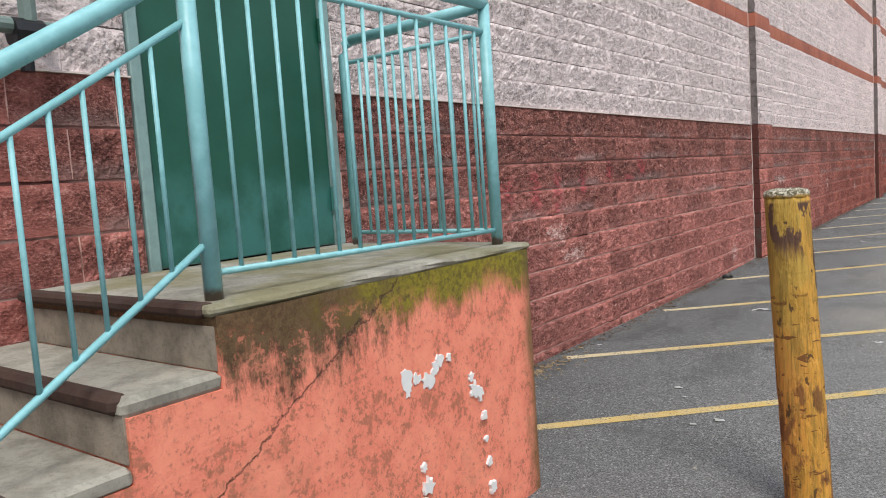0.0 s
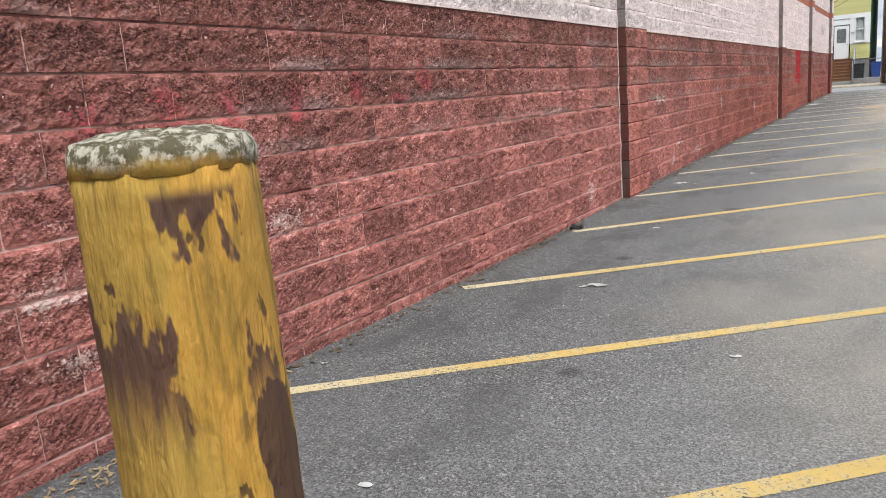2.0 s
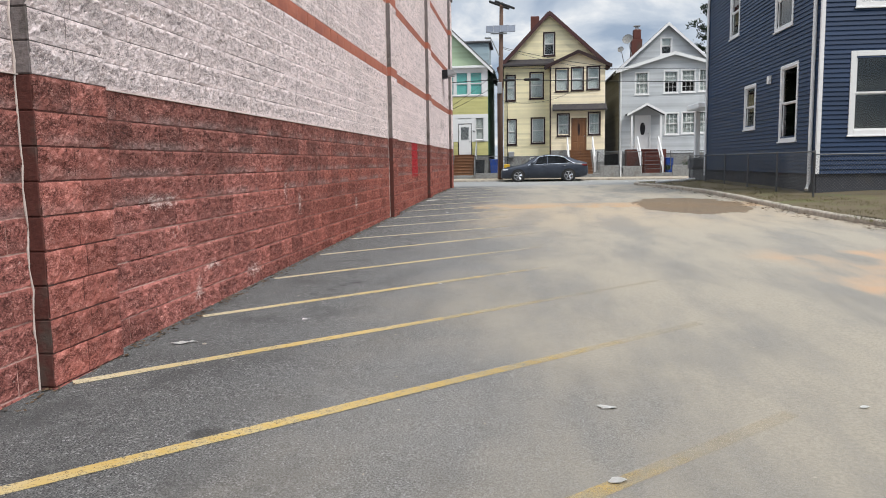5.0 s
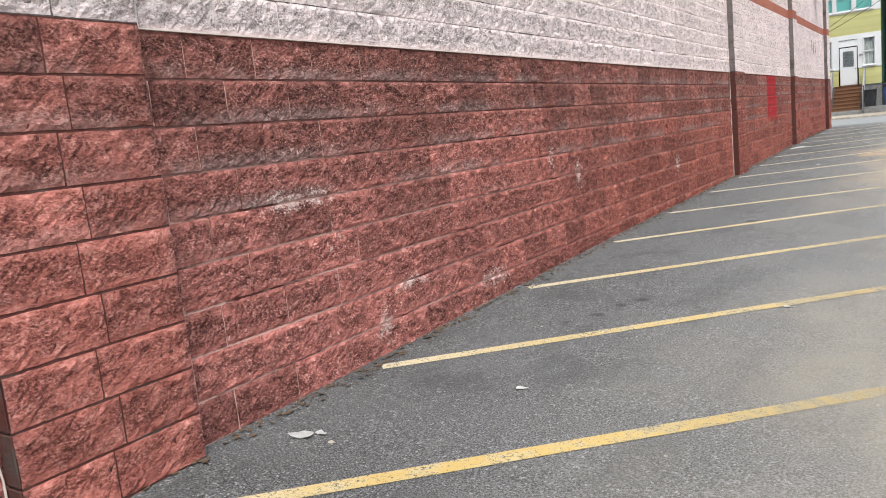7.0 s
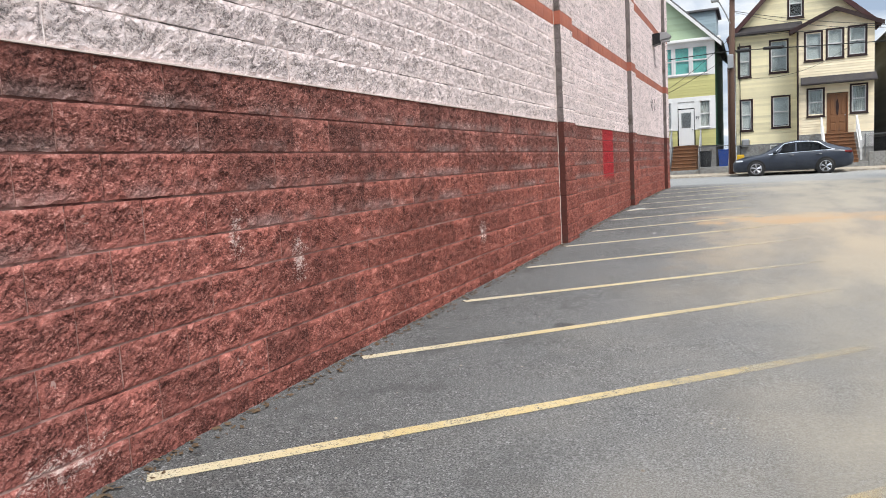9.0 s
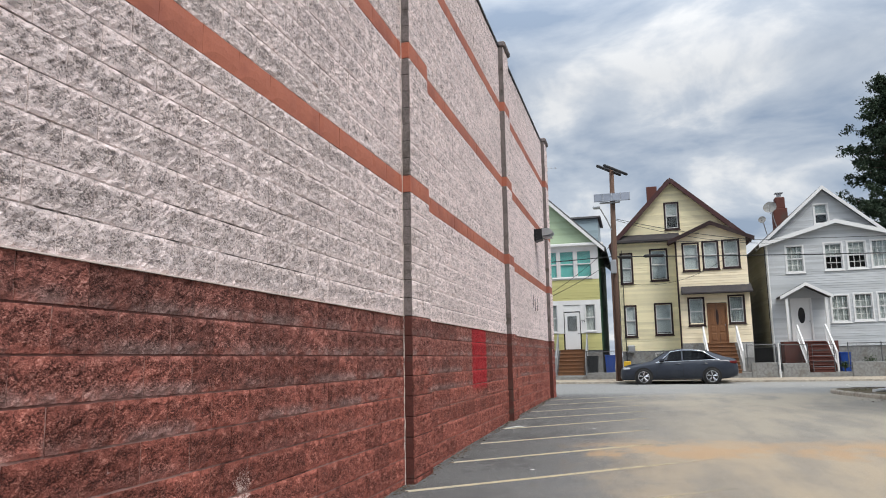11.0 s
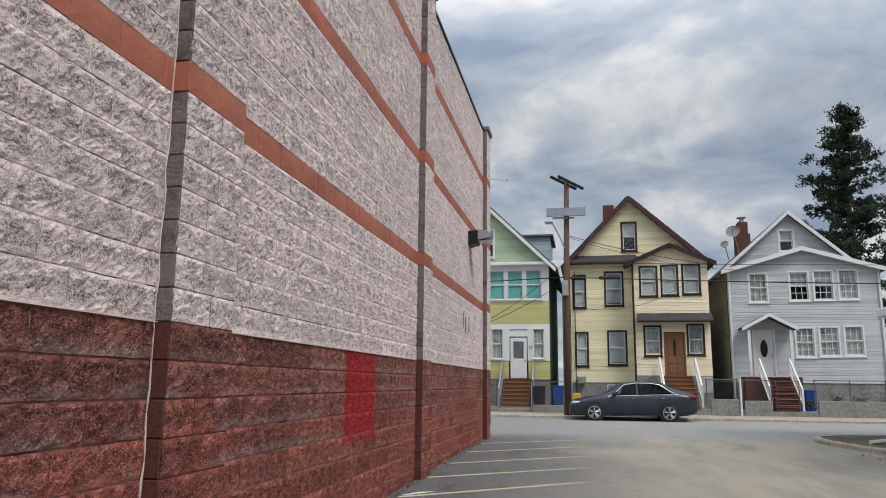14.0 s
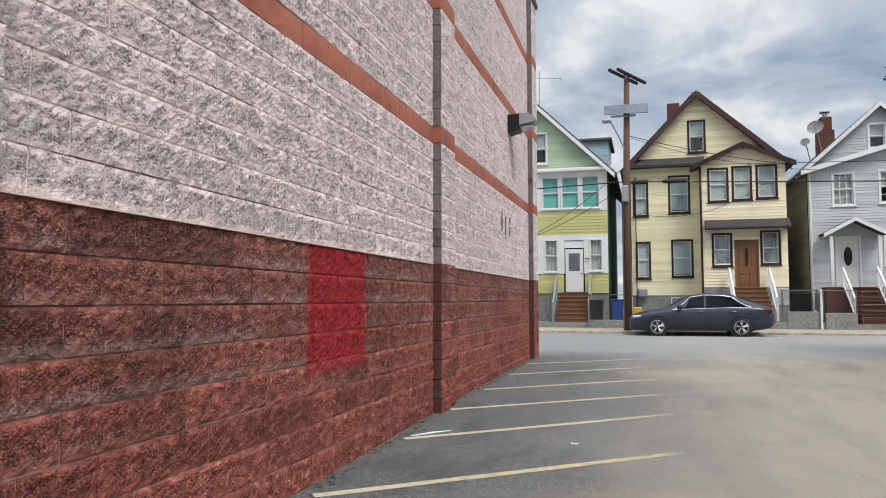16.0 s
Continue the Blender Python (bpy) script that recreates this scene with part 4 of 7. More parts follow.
rail_part("handrail", [(RX, 3.12, 1.965), (RX, 2.96, 1.85), (RX, 2.63, 1.65), (RX, 1.70, 1.07)], 0.026)
rail_part("post", [(RX, 1.70, 1.08), (RX, 1.70, 0.17)], 0.026)
rail_part("rail_bar", [(RX, 3.12, 1.115), (RX, 4.58, 1.103)], 0.011, 6)
rail_part("rail_bar", [(RX, 3.12, 1.95), (RX, 4.58, 1.95)], 0.011, 6)
rail_part("rail_bar", [(-3.15, 4.62, 1.10), (RX, 4.60, 1.10)], 0.011, 6)
rail_part("rail_bar", [(-3.15, 4.62, 1.95), (RX, 4.60, 1.95)], 0.011, 6)
rail_part("rail_bar", [(RX, 3.12, 1.812), (RX, 1.70, 0.91)], 0.011, 6)
rail_part("rail_bar", [(RX, 3.12, 1.205), (RX, 1.70, 0.30)], 0.011, 6)
for y in (3.223, 3.327, 3.426, 3.525, 3.624, 3.724, 3.82, 3.917, 4.016, 4.114, 4.207, 4.30, 4.40, 4.497):
    rail_part("baluster", [(RX, y, 1.11), (RX, y, 1.95)], 0.0075, 6)
for x in (-3.04, -2.93, -2.82, -2.71, -2.60, -2.49, -2.37):
    rail_part("baluster", [(x, 4.61, 1.10), (x, 4.61, 1.95)], 0.0075, 6)
for y in (2.998, 2.901, 2.806, 2.72, 2.63, 2.53, 2.43, 2.33, 2.23, 2.13, 2.03, 1.93, 1.83):
    rail_part("baluster", [(RX, y, 1.205 - (3.12 - y) * 0.637), (RX, y, 1.812 - (3.12 - y) * 0.635)], 0.0075, 6)

door_1 = thing("door_1", "closed dark green steel door with a faded foot", "door", kind="structure")
bm = B()
box(bm, -3.36, -3.315, DOOR_Y0, DOOR_Y1, DOOR_Z0 + 0.012, DOOR_Z1, 0.004)
part("door_leaf", bm, DOOR, door_1, "dark green painted steel leaf")
bm = B()
box(bm, -3.60, -3.285, DOOR_Y0 - 0.055, DOOR_Y0 - 0.004, DOOR_Z0, DOOR_Z1 + 0.055, 0.006)
box(bm, -3.60, -3.285, DOOR_Y1 + 0.004, DOOR_Y1 + 0.055, DOOR_Z0, DOOR_Z1 + 0.055, 0.006)
box(bm, -3.60, -3.286, DOOR_Y0 - 0.004, DOOR_Y1 + 0.004, DOOR_Z1 + 0.004, DOOR_Z1 + 0.055, 0.004)
part("door_frame", bm, FRAME_TEAL, door_1, "grey-green steel frame")
for z in (1.22, 2.08, 2.94):
    part("hinge", rod(B(), [(-3.30, DOOR_Y1 - 0.004, z), (-3.30, DOOR_Y1 - 0.004, z + 0.12)], 0.011, 8), DOOR, door_1, "green painted butt hinge")
bm = B()
box(bm, -3.62, -3.40, DOOR_Y0, DOOR_Y1, DOOR_Z0, DOOR_Z1)
part("door_backing", bm, ROOM, door_1)

# ---- the timber bollard ----
post_thing = thing("bollard", "yellow painted round timber bollard, flaking, mossy on top", "bollard")
rnd = random.Random(3)


def turned(name, rows, label):
    bm = B()
    rings = []
    for z, r in rows:
        down = 1.2 - z
        rings.append([bm.verts.new((-1.19 + 0.051 * down + math.cos(a) * r * (1 + 0.05 * (rnd.random() - 0.5)), 5.011 - 0.032 * down + math.sin(a) * r * (1 + 0.05 * (rnd.random() - 0.5)), z + 0.004 * rnd.random())) for a in [2 * math.pi * k / 36 for k in range(36)]])
    for r0, r1 in zip(rings, rings[1:]):
        for k in range(36):
            bm.faces.new((r0[k], r0[(k + 1) % 36], r1[(k + 1) % 36], r1[k]))
    bm.faces.new(rings[-1])
    bm.faces.new(rings[0][::-1])
    return part(name, bm, TIMBER, post_thing, label, True)


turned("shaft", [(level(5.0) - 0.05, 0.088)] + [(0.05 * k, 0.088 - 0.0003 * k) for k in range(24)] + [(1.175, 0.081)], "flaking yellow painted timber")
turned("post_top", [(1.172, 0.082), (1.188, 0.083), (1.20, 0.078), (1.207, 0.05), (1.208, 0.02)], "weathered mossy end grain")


# ---- house building ----
def siding(bm, plane, at, spans, z0, z1, pitch, cuts, facing=-1, proud=0.018):
    """Lapped boards on a wall. plane 'y': the wall stands at y = at and runs along x; 'x': at x = at along y.
    spans(z) gives the wall's two ends at a height; cuts are openings (u0, u1, z0, z1)."""
    z = z0
    while z < z1 - 0.02:
        zt = min(z + pitch, z1)
        zm = (z + zt) / 2
        a0, b0 = spans(z)
        a1, b1 = spans(zt)
        holes = [(c[0], c[1]) for c in cuts if c[2] < zm < c[3]]
        for u0, u1 in minus([(a0, b0)], holes):
            t0 = u0 if u0 > a0 else a1
            t1 = u1 if u1 < b0 else b1
            if u1 - u0 < 0.02:
                continue
            o, i = at + facing * proud, at + facing * 0.002

            def v(u, d, h):
                return bm.verts.new((u, d, h) if plane == "y" else (d, u, h))
            p = [v(u0, o, z), v(u1, o, z), v(t1, i, zt), v(t0, i, zt), v(u0, at, z), v(u1, at, z)]
            faces = [bm.faces.new((p[0], p[1], p[2], p[3])), bm.faces.new((p[4], p[5], p[1], p[0]))]
        z = zt
    return bm


def upright(a, b):
    return lambda z: (a, b)


def gable(a, b, z_eave, apex, z_apex):
    def ends(z):
        f = max(0.0, min(1.0, (z - z_eave) / (z_apex - z_eave)))
        return a + (apex - a) * f, b + (apex - b) * f
    return ends


def ring(bm, plane, at, u0, u1, z0, z1, w, d0, d1, bevel=0.006):
    """A four-sided casing round an opening; d0, d1: depths along the wall's normal axis."""
    def bx(a, b, c, d):
        if plane == "y":
            box(bm, a, b, at + d0, at + d1, c, d, bevel)
        else:
            box(bm, at + d0, at + d1, a, b, c, d, bevel)
    bx(u0 - w, u0, z0 - w, z1 + w)
    bx(u1, u1 + w, z0 - w, z1 + w)
    bx(u0, u1, z1, z1 + w)
    bx(u0, u1, z0 - w, z0)
    return bm


def sheet(plane, at, u0, u1, z0, z1, thick=0.006):
    return box(B(), u0, u1, at, at + thick, z0, z1) if plane == "y" else box(B(), at, at + thick, u0, u1, z0, z1)


def pleats(plane, at, u0, u1, z0, z1, waves=7, depth=0.018):
    """Hanging cloth with folds."""
    bm = B()
    n = waves * 4
    prev = None
    for i in range(n + 1):
        u = u0 + (u1 - u0) * i / n
        d = at + depth * math.sin(i * math.pi / 2 + 0.4) + 0.004 * math.sin(i * 2.3)
        pair = [bm.verts.new((u, d, h) if plane == "y" else (d, u, h)) for h in (z0, z1)]
        if prev:
            bm.faces.new((prev[0], pair[0], pair[1], prev[1]))
        prev = pair
    return bm


def window(house, plane, at, u0, u1, z0, z1, casing, sash_mat, out=-1, grid=(0, 0), cloth=None, blind=None, casing_w=0.09, shade_drop=0.55, label="sash window"):
    """A sash window: casing > sash, panes, muntins, blind and curtain. out: the side of the wall it faces along the normal axis."""
    def near(a, b):
        return (at + out * a, at + out * b) if out * a < out * b else (at + out * b, at + out * a)
    d0, d1 = near(-0.02, 0.035)
    bm = B()
    ring(bm, plane, 0.0, u0, u1, z0, z1, casing_w, d0, d1)
    win = part("window", bm, casing, house, label)
    zm = (z0 + z1) / 2
    for k, (a, b, off) in enumerate(((zm, z1, -0.01), (z0, zm, -0.035))):
        d0, d1 = near(off - 0.03, off)
        bm = B()
        ring(bm, plane, 0.0, u0 + 0.045, u1 - 0.045, a + 0.04, b - 0.03, 0.045, d0, d1, 0.004)
        part("sash", bm, sash_mat, win)
        gd = at + out * (off - 0.016)
        pane = part("pane", sheet(plane, gd, u0 + 0.04, u1 - 0.04, a + 0.035, b - 0.025, 0.004), GLASS, win)
        pane.visible_shadow = False
        nx, nz = grid
        if nx:
            bm = B()
            e0, e1 = near(off - 0.012, off - 0.002)
            for i in range(1, nx):
                u = u0 + (u1 - u0) * i / nx
                (box(bm, u - 0.011, u + 0.011, e0, e1, a + 0.03, b - 0.02) if plane == "y" else box(bm, e0, e1, u - 0.011, u + 0.011, a + 0.03, b - 0.02))
            for j in range(1, nz):
                h = a + (b - a) * j / nz
                (box(bm, u0 + 0.04, u1 - 0.04, e0 + 0.001, e1 + 0.001, h - 0.011, h + 0.011) if plane == "y" else box(bm, e0 + 0.001, e1 + 0.001, u0 + 0.04, u1 - 0.04, h - 0.011, h + 0.011))
            part("muntins", bm, sash_mat, win)
    d0, d1 = near(-0.02, 0.07)
    bm = B()
    (box(bm, u0 - casing_w - 0.03, u1 + casing_w + 0.03, d0, d1, z0 - casing_w - 0.035, z0 - casing_w + 0.004, 0.006) if plane == "y" else box(bm, d0, d1, u0 - casing_w - 0.03, u1 + casing_w + 0.03, z0 - casing_w - 0.035, z0 - casing_w + 0.004, 0.006))
    part("sill", bm, casing, win)
    if blind is not None:
        part("blind", sheet(plane, at - out * 0.085, u0, u1, z1 - (z1 - z0) * shade_drop, z1), blind, win, "drawn window blind")
    if cloth is not None:
        part("curtain", pleats(plane, at - out * 0.10, u0, u1, z0, z1 - 0.05), cloth, win, "hanging curtain")
    return win


def roof_slope(bm, plane, x_low, z_low, x_high, z_high, y0, y1, thick=0.14):
    """A sloped slab; plane 'y': the slope runs in x and the slab reaches from y0 to y1; 'x': swapped."""
    d = Vector((x_high - x_low, z_high - z_low)).normalized()
    n = Vector((-d.y, d.x))
    if n.y < 0:
        n = -n
    pts = [(x_low, z_low), (x_high, z_high), (x_high + n.x * thick, z_high + n.y * thick), (x_low + n.x * thick, z_low + n.y * thick)]
    return prism(bm, pts, plane, y0, y1)


def shingles(parent, x_low, z_low, x_high, z_high, y0, y1, material, lift=0.15, course=0.2):
    """Courses of overlapping shingle strips over a slope, as one part."""
    bm = B()
    d = Vector((x_high - x_low, z_high - z_low))
    length = d.length
    d.normalize()
    n = Vector((-d.y, d.x))
    if n.y < 0:
        n = -n
    k = 0
    while k * course < length:
        s0, s1 = k * course, min(length, (k + 1) * course)
        p = [Vector((x_low, z_low)) + d * s + n * h for s, h in ((s0, lift), (s1, lift), (s1, lift + 0.006), (s0, lift + 0.024))]
        prism(bm, [tuple(q) for q in p], "y", y0, y1)
        k += 1
    return part("shingles", bm, material, parent)


def rake(house, apex, z_apex, ends, y, material, deep=0.2, thick=0.05, name="rake_board"):
    """Boards along a gable's two slopes; ends: the two (x, z) of the eaves."""
    for ex, ez in ends:
        bm = B()
        prism(bm, [(ex, ez), (apex, z_apex), (apex, z_apex - deep), (ex, ez - deep)], "y", y - thick, y)
        part(name, bm, material, house)


def stairs(name, x0, x1, y_top, z_top, z_low, count, run, material, label):
    st = thing(name, label, "steps")
    rise = (z_top - z_low) / count
    for i in range(count):
        zt = z_top - rise * i
        y1 = y_top - run * i
        part("riser", box(B(), x0 + 0.02, x1 - 0.02, y1 - run + 0.03, y1, z_low - 0.2, zt - 0.04), material, st)
        part("tread", box(B(), x0, x1, y1 - run - 0.01, y1, zt - 0.04, zt, 0.008), material, st)
    return st


def stair_rail(x, y0, z0, y1, z1, material, label, high=0.85):
    rl = thing("stair_rail", label, "railing", "stair rails of the houses")
    part("post", box(B(), x - 0.04, x + 0.04, y0 - 0.04, y0 + 0.04, z0, z0 + high), material, rl)
    part("post", box(B(), x - 0.04, x + 0.04, y1 - 0.04, y1 + 0.04, z1 - 0.1, z1 + high), material, rl)
    part("handrail", prism(B(), [(y0, z0 + high - 0.08), (y0, z0 + high), (y1, z1 + high), (y1, z1 + high - 0.08)], "x", x - 0.035, x + 0.035), material, rl)
    part("bottom_rail", prism(B(), [(y0, z0 + 0.1), (y0, z0 + 0.16), (y1, z1 + 0.16), (y1, z1 + 0.1)], "x", x - 0.025, x + 0.025), material, rl)
    n = 9
    for i in range(1, n):
        f = i / n
        y, z = y0 + (y1 - y0) * f, z0 + (z1 - z0) * f
        part("baluster", box(B(), x - 0.012, x + 0.012, y - 0.012, y + 0.012, z + 0.12, z + high - 0.06), material, rl)
    return rl


# ---- the far pavement and front yards ----
bm = B()
prism(bm, [(52.4, -0.1), (52.4, 0.245), (52.43, 0.26), (54.35, 0.30), (54.35, -0.1)], "x", -120, 120)
tagged(mesh_object("pavement", bm, PAVE), "tan concrete pavement with a low kerb across the street", "pavement", kind="structure")
for x0, x1 in [(-120 + 30 * i, -120 + 30 * (i + 1) - 0.02) for i in range(8)]:
    bm = B()
    box(bm, x0, x1, 52.26, 52.398, 0.0, 0.25, 0.012)
    tagged(mesh_object("kerb", bm, KERB), "worn pale concrete kerb stone run", "kerb", "street kerb", "structure")
bm = B()
box(bm, -120, 120, 54.35, 120, -0.1, 0.50)
tagged(mesh_object("yard", bm, GREYCON), "raised concrete front yards of the houses", "yard", kind="structure")
for x0, x1, zt in ((-5.0, -3.5, 0.46), (-3.4, -1.9, 0.62), (-1.7, 2.3, 0.72), (4.15, 5.3, 0.98), (5.5, 6.6, 0.93), (8.4, 12.4, 0.95)):
    bm = B()
    box(bm, x0, x1, 54.30, 54.52, 0.2, zt, 0.015)
    tagged(mesh_object("yard_wall", bm, GREYCON), "low stained concrete front yard wall", "wall", "front yard walls", "structure")

# ---- the green house ----
gh = thing("green_house", "three-storey wooden house, pale green gable over yellow-green siding", "house")
GY = 56.6
part("wall", box(B(), -8.9, -2.70, GY + 0.12, 67, 0.3, 7.3), ROOM, gh)
bm = B()
prism(bm, [(-8.9, 7.3), (-2.70, 7.3), (-5.8, 10.25)], "y", GY + 0.12, 67)
part("gable_wall", bm, ROOM, gh)
g_open = [(-5.60, -4.86, 5.58, 6.98), (-4.73, -3.97, 5.58, 6.98), (-3.83, -3.06, 5.58, 6.98)]
part("siding", siding(B(), "y", GY, upright(-8.9, -2.70), 4.35, 5.5, 0.14, []), LIME_SIDE, gh, "yellow-green lapped boards")
part("siding", siding(B(), "y", GY, upright(-8.9, -2.70), 1.75, 2.62, 0.14, [(-4.66, -3.73, 1.7, 2.7)]), LIME_SIDE, gh)
part("siding", siding(B(), "y", GY, gable(-8.9, -2.70, 7.35, -5.8, 10.3), 7.35, 10.25, 0.13, [(-6.0, -5.36, 7.65, 9.1)]), MINT_SIDE, gh, "pale green lapped boards")
part("siding", siding(B(), "x", -2.70, upright(GY, 67), 1.75, 7.3, 0.14, [], 1), GREEN_SIDE, gh, "deep green side boards")
part("foundation", box(B(), -8.9, -2.71, GY + 0.03, GY + 0.2, 0.3, 1.75), GREYCON, gh)
bm = B()
for a, b in minus([(-8.9, -2.70)], [(o[0], o[1]) for o in g_open]):
    box(bm, a, b, GY - 0.03, GY + 0.1, 5.58, 6.98)
box(bm, -8.9, -2.70, GY - 0.03, GY + 0.1, 5.46, 5.58)
box(bm, -8.9, -2.70, GY - 0.03, GY + 0.1, 6.98, 7.22)
part("window_band", bm, WHITE_TRIM, gh, "white painted band of windows")
part("cornice", box(B(), -9.1, -2.40, GY - 0.28, GY + 0.1, 7.22, 7.38, 0.03), WHITE_TRIM, gh, "white boxed cornice")
for o in g_open:
    window(gh, "y", GY - 0.03, *o[:2], *o[2:], WHITE_TRIM, WHITE_TRIM, blind=TEALBLIND, shade_drop=1.0, casing_w=0.03, label="white sash window with a turquoise blind")
window(gh, "y", GY - 0.01, -5.95, -5.40, 7.7, 9.05, WHITE_TRIM, WHITE_TRIM, blind=BLIND, casing_w=0.07)
porch_open = [(-5.50, -4.95, 2.72, 4.12), (-4.63, -3.76, 1.80, 4.12), (-3.50, -2.98, 2.75, 4.12)]
bm = B()
for a, b in minus([(-8.9, -2.70)], [(o[0], o[1]) for o in porch_open]):
    box(bm, a, b, GY - 0.04, GY + 0.1, 2.62, 4.2)
box(bm, -5.50, -4.95, GY - 0.04, GY + 0.1, 2.62, 2.72)
box(bm, -3.50, -2.98, GY - 0.04, GY + 0.1, 2.62, 2.75)
box(bm, -8.9, -2.70, GY - 0.041, GY + 0.1, 4.12, 4.36)
part("porch_front", bm, WHITE_TRIM, gh, "white panelled porch front")
for o in (porch_open[0], porch_open[2]):
    window(gh, "y", GY - 0.04, *o[:2], *o[2:], WHITE_TRIM, WHITE_TRIM, cloth=LACE, casing_w=0.03, label="white porch window with lace curtain")
gd = part("door", box(B(), -4.59, -3.80, GY + 0.0, GY + 0.05, 1.80, 3.72, 0.006), WHITE_TRIM, gh, "white storm door")
part("pane", box(B(), -4.44, -3.95, GY - 0.012, GY + 0.0, 2.75, 3.55), GLASS, gd)
part("pane_backing", box(B(), -4.44, -3.95, GY + 0.001, GY + 0.06, 2.75, 3.55), ROOM, gd)
part("knob", rod(B(), [(-3.87, GY - 0.05, 2.62), (-3.87, GY, 2.62)], 0.03, 8), DARKMETAL, gd)
part("transom", box(B(), -4.63, -3.76, GY + 0.0, GY + 0.04, 3.78, 4.1), BLIND, gh)
bm = B()
roof_slope(bm, "y", -2.35, 6.98, -5.8, 10.30, GY - 0.3, 67, 0.12)
roof_slope(bm, "y", -9.25, 6.98, -5.8, 10.30, GY - 0.3, 67, 0.12)
part("roof", bm, SHINGLE_GREY, gh, "grey shingled gable roof")
rake(gh, -5.8, 10.36, ((-2.35, 7.04), (-9.25, 7.04)), GY - 0.3, WHITE_TRIM, 0.2)
dm = part("dormer", box(B(), -4.75, -2.78, 60.2, 63.5, 7.2, 9.35), AQUA_SIDE, gh, "pale blue dormer on the roof slope")
part("dormer_siding", siding(B(), "y", 60.2, upright(-4.75, -2.78), 7.3, 9.35, 0.15, []), AQUA_SIDE, dm)
part("dormer_roof", box(B(), -4.9, -2.6, 60.0, 63.7, 9.35, 9.47, 0.02), SHINGLE_GREY, dm)
stairs("porch_steps", -4.86, -3.56, 56.55, 1.78, 0.50, 7, 0.27, WOODBROWN, "brown wooden steps up to a white door")
for x in (-4.95, -3.45):
    stair_rail(x, 56.4, 1.75, 54.8, 0.5, STEEL, "thin grey steel stair rail")
fascia = part("house_number", box(B(), -3.72, -3.50, GY - 0.062, GY - 0.045, 3.16, 3.36), WHITE_TRIM, gh)
num = bpy.data.curves.new("number_text", "FONT")
num.body, num.size, num.extrude, num.align_x = "99", 0.2, 0.004, "CENTER"
nob = new("number_text", num)
nob.data.materials.append(DARKMETAL)
nob.matrix_world = pose(-3.61, GY - 0.068, 3.19, 90, 0, 0)
nob.parent = gh
ant = thing("roof_antenna", "thin metal television antenna above a gable", "antenna")
part("mast", rod(B(), [(-5.8, 57.5, 10.2), (-5.8, 57.5, 12.3)], 0.025, 6), STEEL, ant)
part("boom", rod(B(), [(-5.9, 57.5, 11.95), (-4.75, 57.5, 11.85)], 0.015, 5), STEEL, ant)
for i in range(5):
    part("element", rod(B(), [(-5.7 + i * 0.22, 57.1 + i * 0.05, 11.93 - i * 0.02), (-5.7 + i * 0.22, 57.9 - i * 0.05, 11.93 - i * 0.02)], 0.008, 4), STEEL, ant)

# ---- the yellow house ----
yh = thing("yellow_house", "pale yellow vinyl-sided house with dark brown trim and maroon roof edges", "house")
MY, BY = 57.6, 56.6
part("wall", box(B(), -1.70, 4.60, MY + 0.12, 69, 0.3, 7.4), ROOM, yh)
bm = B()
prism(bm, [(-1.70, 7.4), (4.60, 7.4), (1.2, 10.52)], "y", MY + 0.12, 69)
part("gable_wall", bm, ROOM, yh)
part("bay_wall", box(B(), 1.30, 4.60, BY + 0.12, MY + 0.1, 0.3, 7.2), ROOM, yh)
yl = [(-1.52, -1.02, 5.28, 6.78), (0.02, 0.78, 5.38, 6.93), (-1.44, -0.96, 2.46, 3.98), (0.10, 0.86, 2.52, 4.04)]
part("siding", siding(B(), "y", MY, upright(-1.70, 1.30), 1.65, 7.45, 0.125, yl), YELLOW_SIDE, yh, "pale yellow vinyl boards")
part("siding", siding(B(), "y", MY, gable(-1.70, 4.60, 7.45, 1.2, 10.57), 7.45, 10.52, 0.125, [(0.9, 1.5, 8.08, 9.4)]), YELLOW_SIDE, yh)
yb = [(1.62, 2.30, 5.70, 7.02), (2.60, 3.24, 5.74, 7.06), (3.56, 4.24, 5.78, 7.08), (1.73, 2.38, 2.92, 4.20), (3.66, 4.29, 2.98, 4.26), (2.56, 3.50, 1.97, 3.94)]
part("siding", siding(B(), "y", BY, upright(1.27, 4.64), 1.98, 7.35, 0.125, yb), PEACH_SIDE, yh)
part("siding", siding(B(), "y", BY, gable(1.27, 4.64, 7.35, 2.96, 8.0), 7.35, 7.95, 0.1, []), PEACH_SIDE, yh)
part("siding", siding(B(), "x", 1.27, upright(BY, MY), 1.65, 7.3, 0.125, [], -1), YELLOW_SIDE, yh)
part("siding", siding(B(), "x", 4.62, upright(BY, 69), 1.65, 7.3, 0.125, [], 1), YELLOW_SIDE, yh)
part("siding", siding(B(), "x", -1.72, upright(MY, 69), 1.65, 7.3, 0.125, [], -1), YELLOW_SIDE, yh)
part("foundation", box(B(), -1.71, 1.30, MY - 0.03, MY + 0.1, 0.3, 1.65), GREYCON, yh, "grey rendered foundation")
part("foundation", box(B(), 1.28, 4.63, BY - 0.02, BY + 0.1, 0.3, 1.98), GREYCON, yh)
window(yh, "y", MY - 0.03, 0.0, 0.9, 0.85, 1.5, WHITE_TRIM, WHITE_TRIM, casing_w=0.05, label="small cellar window")
for k, o in enumerate(yl):
    window(yh, "y", MY, *o[:2], *o[2:], BROWN_TRIM, WHITE_TRIM, blind=BLIND, shade_drop=0.95, label="brown-cased sash window with pale blind")
